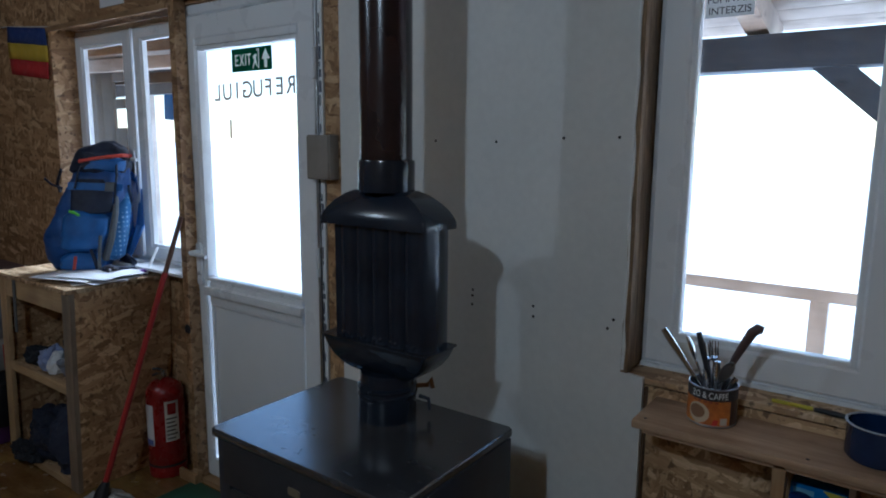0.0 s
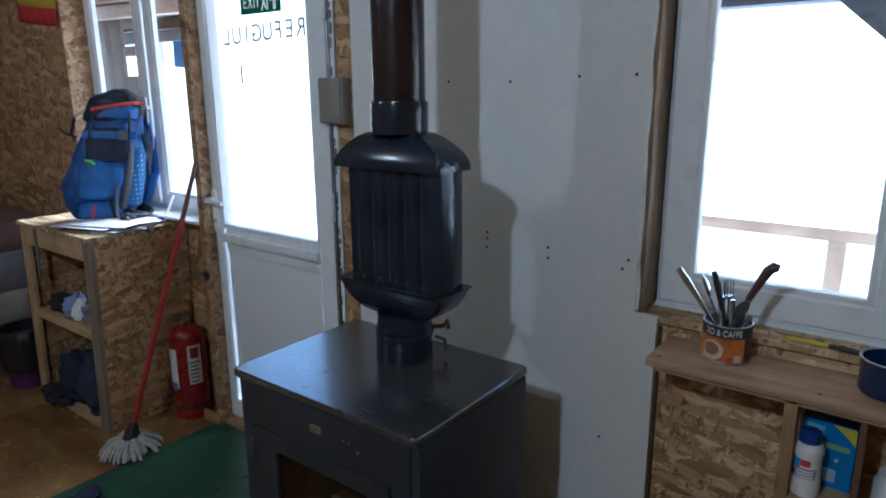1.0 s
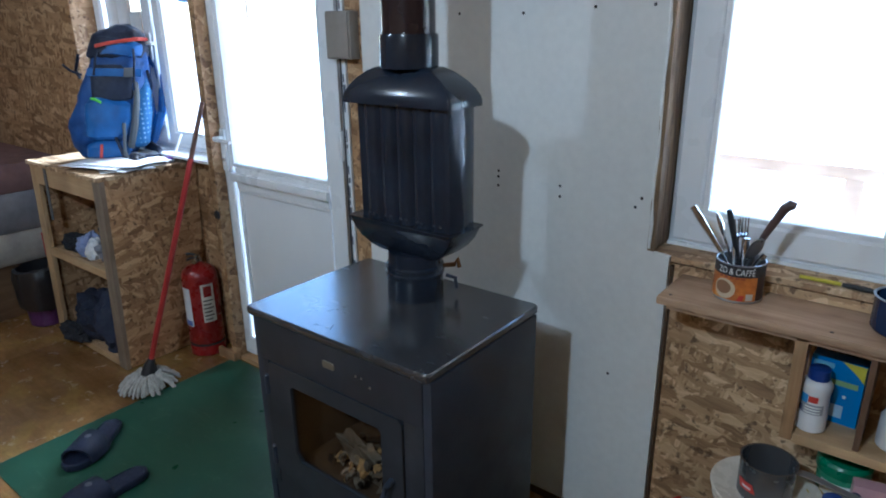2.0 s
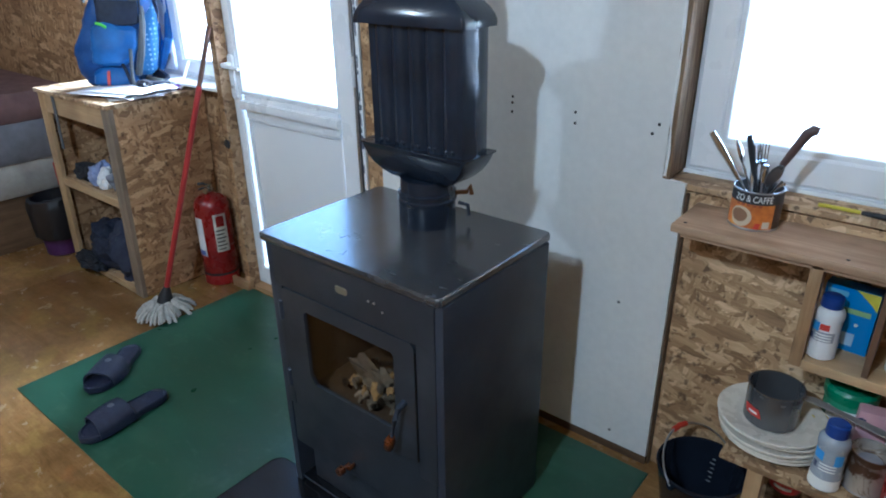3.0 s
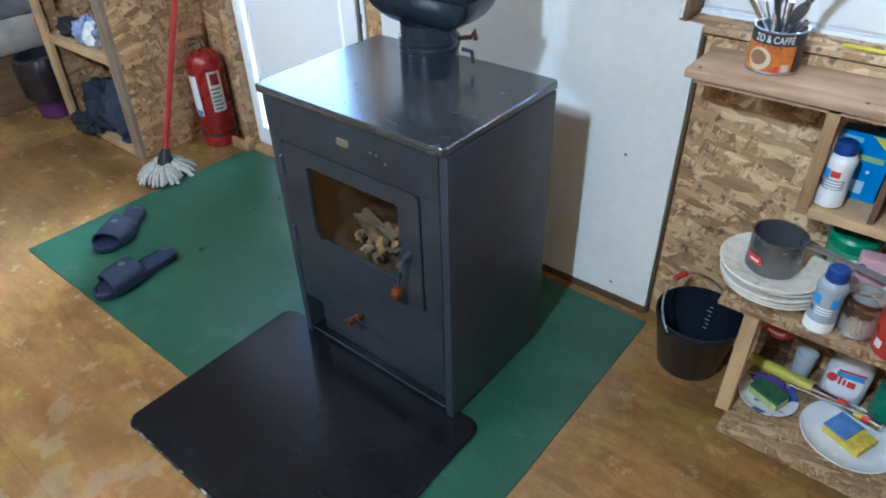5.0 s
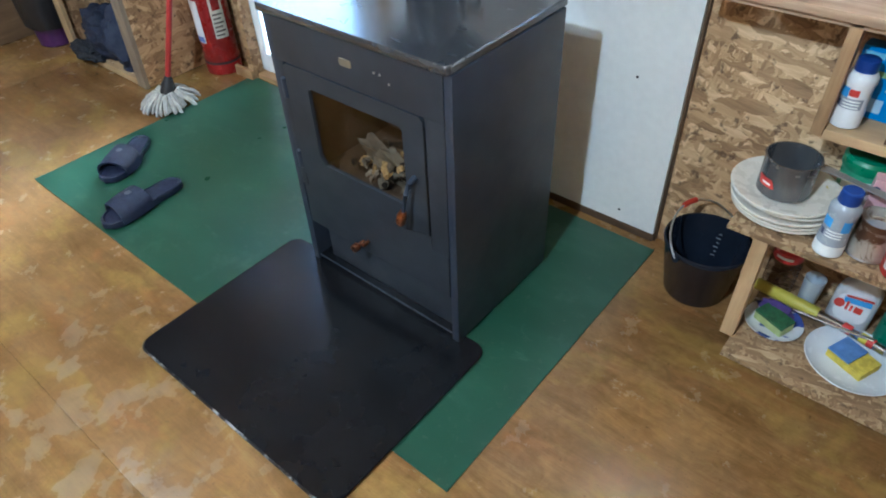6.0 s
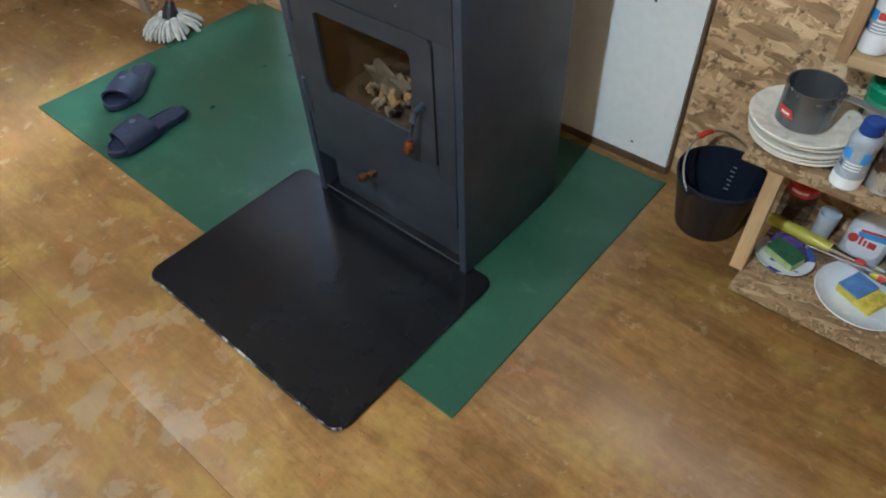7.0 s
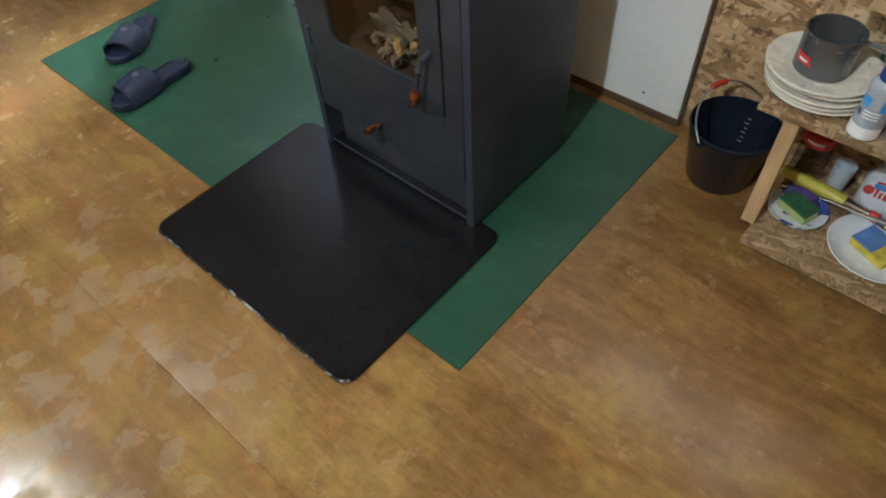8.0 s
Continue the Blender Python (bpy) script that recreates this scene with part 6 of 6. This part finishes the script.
def saucepan():
    x, y, z, r, h = -0.135, 1.402, MID + 0.0563, 0.056, 0.092
    grey = plain("grey_nonstick", (0.19, 0.19, 0.195), 0.24, 0.7, wear=0.06, scale=9)
    t = thing("saucepan", (x, y, z), "small dark grey saucepan standing on the plates", "saucepan")
    part("pan", lathe(x, y, [(r * 0.9, z), (r, z + 0.006), (r + 0.001, z + h - 0.002), (r + 0.003, z + h), (r - 0.001, z + h), (r - 0.003, z + 0.012), (r - 0.006, z + 0.004)], 48), grey, t)
    wrap(x, y, r + 0.0022, 222, 262, z + 0.03, z + 0.05, RED_INK, t, "red_mark", 10, -8)
    wrap(x, y, r + 0.0027, 230, 252, z + 0.036, z + 0.041, WHITE_INK, t, "white_mark", 8)
    bar = bmesh.new()
    stages = [(0.05, 0.022, 0.07, 0.010), (0.075, 0.02, 0.073, 0.011), (0.13, 0.012, 0.069, 0.0085), (0.19, 0.002, 0.066, 0.011), (0.225, -0.004, 0.064, 0.0115), (0.234, -0.0055, 0.0635, 0.006)]
    ring_skin(bar, [[(x + dx + 0.15 * a * w, y + dy + a * w, z + dz + b) for a, b in ((-1, -0.0012), (1, -0.0012), (1, 0.0012), (-1, 0.0012))] for dx, dy, dz, w in stages])
    grip = part("handle", bar, plain("steel_handle", (0.45, 0.44, 0.43), 0.35, 0.6), t, "flat steel handle")
    part("hanging_hole", turned(lathe(0, 0, [(0.004, 0), (0.004, 0.0006)], 12), pose(x + 0.218, y - 0.003, z + 0.0655, 0, 0, 0)), SCREW, grip)
    part("rivet", lathe(x + 0.048, y + 0.028, [(0.004, z + 0.066), (0.004, z + 0.074), (0.002, z + 0.0755)], 10), ZINC, grip)


saucepan()


def green_tub():
    x, y = -0.004, 1.532
    g = plain("green_plastic", (0.01, 0.17, 0.08), 0.3)
    t = thing("plastic_tub", (x, y, MID), "green plastic tub with a white label on the shelf", "tub")
    part("tub", lathe(x, y, [(0.042, MID + 0.0005), (0.046, MID + 0.004), (0.052, MID + 0.11), (0.05, MID + 0.115)], 36), plain("pale_green_plastic", (0.05, 0.25, 0.14), 0.3), t)
    part("lid", lathe(x, y, [(0.054, MID + 0.105), (0.0555, MID + 0.108), (0.0555, MID + 0.128), (0.05, MID + 0.135), (0.03, MID + 0.137)], 36), g, t)
    wrap(x, y, 0.0515, 225, 310, MID + 0.045, MID + 0.09, WHITE_INK, t, "label", 14)


green_tub()


def pink_packet():
    t = thing("carton", (0.05, 1.48, MID), "pale pink carton on the middle shelf", "carton")
    part("carton_body", turned(bx(-0.03, 0.03, -0.018, 0.018, 0, 0.125, 0.002), pose(0.05, 1.472, MID + 0.0005, 0, 0, 10)), ink("pink_card", (0.55, 0.33, 0.36)), t)
    part("flower_print", turned(lathe(0, 0, [(0.011, 0), (0.011, 0.0008)], 8), pose(0.03, 1.449, MID + 0.1, 90, 0, 10)), NAVY_INK, t)
    tagged(part("white_bottle", lathe(0.105, 1.47, [(0.02, MID + 0.0005), (0.024, MID + 0.005), (0.024, MID + 0.1), (0.012, MID + 0.125), (0.012, MID + 0.155)], 24), WHITE_PLASTIC), "slim white bottle on the middle shelf", "bottle")
    tagged(part("yellow_pot", lathe(-0.045, 1.47, [(0.018, MID + 0.0005), (0.02, MID + 0.004), (0.02, MID + 0.06), (0.016, MID + 0.064)], 20), ink("yellow_plastic", (0.55, 0.42, 0.08))), "small yellow pot behind the plates", "pot")


pink_packet()


def rusty_tin():
    x, y = 0.066, 1.372
    m = Mat("stained_tin", 0.4, 0.6)
    m.color(m.ramp(m.noise(16, 5, 0.6, None, 0.8), (0.42, (0.13, 0.07, 0.04)), (0.5, (0.5, 0.46, 0.4)), (0.8, (0.62, 0.6, 0.56))))
    t = thing("tin_can", (x, y, MID), "stained open tin can with brown drips on the shelf", "tin")
    part("can", lathe(x, y, [(0.04, MID + 0.0005), (0.041, MID + 0.004), (0.039, MID + 0.008), (0.039, MID + 0.088), (0.041, MID + 0.092), (0.037, MID + 0.091), (0.037, MID + 0.07)], 36), m.m, t)
    part("base_rim", lathe(x, y, [(0.0415, MID + 0.001), (0.043, MID + 0.004), (0.0415, MID + 0.007)], 36, None, False, False), ZINC, t)
    part("contents", lathe(x, y, [(0.036, MID + 0.068), (0.01, MID + 0.072)], 24), GREY_INK, t)


rusty_tin()


def red_jug():
    x, y = 0.147, 1.345
    red = plain("red_plastic", (0.5, 0.03, 0.025), 0.3)
    t = thing("plastic_jug", (x, y, MID), "red plastic measuring jug with a pale sticker", "jug")
    part("jug", lathe(x, y, [(0.044, MID + 0.0005), (0.047, MID + 0.004), (0.053, MID + 0.115), (0.055, MID + 0.118), (0.051, MID + 0.117), (0.044, MID + 0.01)], 36), red, t)
    part("handle", rod([(x + 0.045, y + 0.01, MID + 0.1), (x + 0.085, y + 0.015, MID + 0.095), (x + 0.085, y + 0.015, MID + 0.04), (x + 0.042, y + 0.01, MID + 0.03)], 0.007, 8), red, t)
    wrap(x, y, 0.0515, 216, 236, MID + 0.022, MID + 0.042, ink("sticker", (0.65, 0.55, 0.55)), t, "sticker", 6)


red_jug()


# ---- bottom shelf
def clear_jar():
    x, y = -0.082, 1.53
    t = thing("clear_jar", (x, y, LOW), "clear plastic jar with a red lid on the bottom shelf", "jar")
    part("jar", lathe(x, y, [(0.036, LOW + 0.0005), (0.04, LOW + 0.005), (0.04, LOW + 0.11), (0.034, LOW + 0.125)], 32), glass("clear_plastic", (0.75, 0.72, 0.7), 0.05), t)
    lid = part("lid", lathe(x, y, [(0.037, LOW + 0.122), (0.038, LOW + 0.124), (0.038, LOW + 0.148), (0.034, LOW + 0.151)], 32), plain("red_lid", (0.5, 0.025, 0.025), 0.35), t, "red lid")
    wrap(x, y, 0.0386, 235, 300, LOW + 0.133, LOW + 0.141, WHITE_INK, lid, "word_bar", 12)


clear_jar()


def spray_bottle():
    x, y, z = 0.098, 1.515, LOW
    t = thing("cleaner_bottle", (x, y, z), "white window-cleaner bottle with red lettering shape", "bottle")
    white = plain("pale_bottle", (0.62, 0.65, 0.7), 0.3)
    bm = bmesh.new()
    rings = []
    for w, d, zz, dx in ((0.046, 0.022, 0.0005, 0), (0.05, 0.026, 0.006, 0), (0.05, 0.026, 0.1, 0), (0.046, 0.025, 0.125, 0.002), (0.03, 0.02, 0.15, 0.006), (0.016, 0.015, 0.17, 0.008), (0.014, 0.014, 0.19, 0.008)):
        rings.append([(x + dx + math.copysign(abs(math.cos(a)) ** 0.7, math.cos(a)) * w, y + math.copysign(abs(math.sin(a)) ** 0.7, math.sin(a)) * d, z + zz) for a in [2 * math.pi * k / 32 for k in range(32)]])
    body = part("bottle", ring_skin(bm, rings), white, t)
    part("label", slab_xz(x - 0.038, x + 0.038, z + 0.03, z + 0.118, y - 0.0272, y - 0.0255, 0.026), ink("label_white", (0.7, 0.74, 0.8)), body)
    part("label_swoosh", turned(bx(-0.03, 0.03, -0.0005, 0.0005, -0.008, 0.008, 0), pose(x + 0.006, y - 0.0277, z + 0.1, 0, -8, 0)), SKY_INK, body)
    part("label_stripe", turned(bx(-0.03, 0.03, -0.0005, 0.0005, -0.003, 0.003, 0), pose(x + 0.008, y - 0.0279, z + 0.113, 0, -8, 0)), RED_INK, body)
    # the red emblem as rounded plain shapes
    em = bmesh.new()
    ring_skin(em, [[(x - 0.03 + 0.012 * math.cos(a), yy, z + 0.08 + 0.014 * math.sin(a)) for a in [2 * math.pi * k / 20 for k in range(20)]] for yy in (y - 0.0283, y - 0.0273)])
    part("emblem_disc", em, RED_INK, body)
    for dx, w, h in ((-0.012, 0.003, 0.028), (-0.002, 0.003, 0.019), (0.014, 0.009, 0.019)):
        part("emblem_bar", bx(x + dx - w, x + dx + w, y - 0.0283, y - 0.0273, z + 0.066, z + 0.066 + h, 0.0004), RED_INK, body)
    head = part("trigger_head", turned(bx(-0.035, 0.02, -0.012, 0.012, 0, 0.03, 0.005), pose(x + 0.005, y, z + 0.19, 0, 0, 0)), WHITE_PLASTIC, t)
    part("trigger", rod([(x - 0.015, y, z + 0.195), (x - 0.028, y, z + 0.17), (x - 0.03, y, z + 0.145)], 0.005, 8), WHITE_PLASTIC, head)
    # simple cup shape put in place of a white trigger handle
    tagged(part("trigger_stand_in", lathe(-0.002, 1.535, [(0.02, LOW + 0.0005), (0.023, LOW + 0.005), (0.026, LOW + 0.085), (0.023, LOW + 0.083), (0.018, LOW + 0.008)], 28), plain("pale_cup", (0.55, 0.6, 0.66), 0.35)), "pale cup shape standing in for a white trigger handle", "cup")
    tagged(part("green_bottle", lathe(0.2, 1.5, [(0.032, LOW + 0.0005), (0.037, LOW + 0.006), (0.037, LOW + 0.12), (0.02, LOW + 0.15), (0.015, LOW + 0.18)], 28), plain("dark_green_plastic", (0.01, 0.12, 0.07), 0.3)), "dark green plastic bottle on the bottom shelf", "bottle")


spray_bottle()


def roll():
    t = thing("cleaning_roll", (0.0, 1.47, LOW), "yellow printed roll with silver foil ends", "roll")
    a, b, c, d = Vector((-0.125, 1.5, LOW + 0.022)), Vector((0.04, 1.472, LOW + 0.03)), Vector((0.1, 1.455, LOW + 0.04)), Vector((0.2, 1.42, LOW + 0.05))
    part("paper_tube", rod([a, a.lerp(b, 0.03), a.lerp(b, 0.97), b], 0.017, 16, None, [0.014, 0.0165, 0.0165, 0.015]), ink("tube_yellow", (0.5, 0.44, 0.06)), t)
    part("foil_end", rod([a + (a - b).normalized() * 0.014, a], 0.012, 12), plain("kraft_end", (0.3, 0.16, 0.08), 0.5), t)
    part("foil_end", rod([b, b.lerp(c, 0.5), c], 0.014, 12, None, [0.015, 0.013, 0.012]), CHROME, t, "silver foil")
    for k, (u0, u1, mat) in enumerate(((0.0, 0.22, RED_INK), (0.22, 0.42, CHROME), (0.42, 0.6, ink("wrapper_yellow", (0.6, 0.5, 0.05))), (0.6, 0.75, RED_INK), (0.75, 1.0, CHROME))):
        part("wrapper_band", rod([c.lerp(d, u0), c.lerp(d, u1)], 0.0125, 12), mat, t)
    tagged(part("brush", rod([(-0.108, 1.452, LOW + 0.012), (0.0, 1.457, LOW + 0.024), (0.09, 1.444, LOW + 0.04), (0.17, 1.43, LOW + 0.056)], 0.005, 10, None, [0.004, 0.0055, 0.006, 0.006]), CHROME), "silver metal rod lying across the bottom shelf", "rod")


roll()


def dish_with_sponge(x, y, r, mat, rim, label, sponge_label, colours, size, turn, lift):
    z = LOW + 0.0005
    d = tagged(part("dish", lathe(x, y, [(r * 0.55, z), (r * 0.6, z + 0.001), (r * 0.9, z + 0.012), (r, z + 0.02), (r * 0.985, z + 0.0215), (r * 0.88, z + 0.0145), (r * 0.58, z + 0.005), (0.001, z + 0.0045)], 48), mat), label, "dish")
    t = thing("sponge", (x, y, z + 0.006), sponge_label, "sponge")
    w, h, th = size
    m = pose(x, y, z + 0.0075 + lift, 4, 0, turn)
    part("foam", turned(bx(-w, w, -h, h, 0, th, 0.003), m), plain(colours[0] + "_foam", colours[1], 0.9, wear=0.2, scale=40, bump=0.6), t, colours[0] + " foam")
    part("scour_pad", turned(bx(-w, w, -h, h, th, th + 0.008, 0.002), m), plain(colours[2] + "_pad", colours[3], 0.95, wear=0.3, scale=60, bump=0.8), t, colours[2] + " scouring layer")
    return m


blue_white = Mat("blue_pattern_china", 0.25)
blue_white.color(blue_white.ramp(blue_white.noise(24, 1, 0.3), (0.54, (0.66, 0.67, 0.7)), (0.56, (0.05, 0.08, 0.3))))
dish_with_sponge(-0.042, 1.394, 0.071, blue_white.m, None, "white saucer with blue pattern on the bottom shelf", "lime foam sponge with green scouring side", ("lime", (0.4, 0.48, 0.2), "green", (0.025, 0.1, 0.04)), (0.041, 0.024, 0.024), -22, 0.0)
crumpled(-0.048, 1.428, LOW + 0.014, 0.04, 0.022, 0.034, plain("purple_wool", (0.06, 0.035, 0.16), 0.9, bump=0.6), "scourer", "purple scouring cloth on the saucer", 9, "cloth")
m2 = dish_with_sponge(0.148, 1.383, 0.108, plain("white_china", (0.66, 0.69, 0.73), 0.25, wear=0.04), None, "shallow white plate on the bottom shelf", "yellow foam sponge with dark scouring side", ("yellow", (0.55, 0.45, 0.06), "ochre", (0.5, 0.4, 0.05)), (0.047, 0.033, 0.016), -24, 0.0)
tagged(part("blue_cloth", turned(bx(-0.0475, 0.01, -0.0335, 0.0335, 0.0245, 0.0285, 0.001), m2), plain("blue_sponge_cloth", (0.09, 0.19, 0.42), 0.9, wear=0.25, scale=40, bump=0.6)), "folded blue sponge cloth lying on the sponge", "cloth")


# ---------------------------------------------------------------- bucket
def bucket():
    x, y, r0, r1, h = -0.27, 1.466, 0.084, 0.111, 0.18
    blk = plain("black_bucket_plastic", (0.012, 0.016, 0.026), 0.17, wear=0.2, Specular_IOR_Level=0.35)
    t = thing("bucket", (x, y, 0), "black plastic bucket with wire handle and red grip", "bucket")
    body = part("pail", lathe(x, y, [(r0 * 0.97, 0.0005), (r0, 0.004), (r1 * 0.985, h - 0.02), (r1, h - 0.018), (r1 + 0.004, h - 0.003), (r1 + 0.003, h), (r1 - 0.002, h), (r1 - 0.004, h - 0.02), (r0 - 0.003, 0.008), (0.002, 0.006)], 56), blk, t)
    for s in (-1, 1):
        a = radians(70)
        px, py = x + s * math.cos(a) * (r1 + 0.003), y + s * math.sin(a) * (r1 + 0.003)
        part("lug", rod([(px, py, h - 0.012), (px + s * 0.006 * math.cos(a), py + s * 0.006 * math.sin(a), h - 0.012)], 0.011, 12), blk, body)
    # the wire bail lies back against the rim on one side
    a = radians(70)
    u, w = Vector((math.cos(a), math.sin(a), 0)), Vector((-math.sin(a), math.cos(a), 0))
    pts = []
    for k in range(17):
        b = math.pi * k / 16
        pts.append(Vector((x, y, h - 0.01)) + u * (r1 + 0.008) * math.cos(b) + (w * 0.62 + Vector((0, 0, 0.58))).normalized() * 0.118 * math.sin(b))
    part("wire_handle", rod(pts, 0.0026, 8), ZINC, t, "thin steel wire handle")
    part("grip", rod(pts[7:10], 0.0075, 10), plain("red_grip", (0.5, 0.04, 0.02), 0.4), t, "red plastic grip")
    # moulded measuring marks inside
    for k in range(6):
        part("scale_mark", wrap_mesh(x, y, r1 - 0.0075 + 0.0, 84, 84 + (8 if k % 2 else 5), h - 0.05 - k * 0.014), plain("pale_mark", (0.3, 0.32, 0.34), 0.4), body)


def wrap_mesh(cx, cy, r, a0, a1, z):
    bm = bmesh.new()
    rows = [[(cx + (r - (0.18 - zz) * 0.15 + 0.0035) * math.cos(radians(a0 + (a1 - a0) * j / 3)), cy + (r - (0.18 - zz) * 0.15 + 0.0035) * math.sin(radians(a0 + (a1 - a0) * j / 3)), zz) for j in range(4)] for zz in (z, z + 0.003)]
    return ring_skin(bm, rows, False)


bucket()


# ---------------------------------------------------------------- ash and burnt paper in the stove
def ashes():
    t = thing("ash_bed", (-0.95, 1.05, 0.353), "grey ash and half-burnt paper behind the stove glass", "ash")
    rnd = random.Random(12)
    grey, white, tan = plain("grey_ash", (0.2, 0.2, 0.19), 0.95, wear=0.35, scale=40, bump=0.6), plain("pale_ash", (0.36, 0.35, 0.33), 0.95, wear=0.3, scale=30, bump=0.5), plain("scorched_paper", (0.55, 0.42, 0.22), 0.9, wear=0.4, scale=25)

    char = plain("charred_wood", (0.02, 0.018, 0.017), 0.9, bump=0.5)

    def lump(x, y, z, s, mat, name):
        bm = bmesh.new()
        bmesh.ops.create_icosphere(bm, subdivisions=3, radius=1.0)
        o = Vector((rnd.uniform(0, 50), rnd.uniform(0, 50), 0))
        q = Euler((rnd.uniform(0, 3), rnd.uniform(0, 3), rnd.uniform(0, 3))).to_matrix()
        for v in bm.verts:
            p = v.co * (1 + 0.5 * noise.noise(v.co * 2.2 + o) + 0.25 * noise.noise(v.co * 6 + o))
            v.co = Vector((x, y, z)) + q @ Vector((p.x * s[0], p.y * s[1], p.z * s[2]))
        part(name, bm, mat, t)
    lump(-0.95, 1.02, 0.352, (0.14, 0.09, 0.035), grey, "ash_heap")
    lump(-0.86, 1.02, 0.37, (0.065, 0.055, 0.024), grey, "ash_heap")
    for k in range(80):
        x = rnd.uniform(-1.06, -0.8)
        z = 0.375 + rnd.uniform(0, 0.03) + 0.085 * max(0, (x + 1.02) / 0.25) * rnd.random()
        lump(x, rnd.uniform(0.93, 1.08), z, (rnd.uniform(0.007, 0.02), rnd.uniform(0.006, 0.014), rnd.uniform(0.004, 0.01)), rnd.choice((grey, grey, char, white, white, tan)), "ash_flake")
    for x, y, z, r, mat in ((-0.86, 0.98, 0.4, 0.035, grey), (-0.83, 1.0, 0.445, 0.03, grey), (-0.9, 1.02, 0.42, 0.04, grey), (-0.845, 0.99, 0.49, 0.024, tan), (-0.9, 0.96, 0.425, 0.018, tan), (-0.835, 0.95, 0.415, 0.02, char), (-0.87, 0.95, 0.395, 0.016, char), (-0.95, 1.03, 0.39, 0.045, grey), (-1.0, 1.05, 0.385, 0.03, grey), (-0.87, 1.04, 0.46, 0.03, white)):
        lump(x, y, z, (r * 0.62, r * 0.5, r * 0.3), mat, "burnt_lump")
    part("charred_stick", rod([(-1.04, 1.06, 0.39), (-0.96, 1.05, 0.43), (-0.87, 1.05, 0.47)], 0.009, 9), char, t)


ashes()
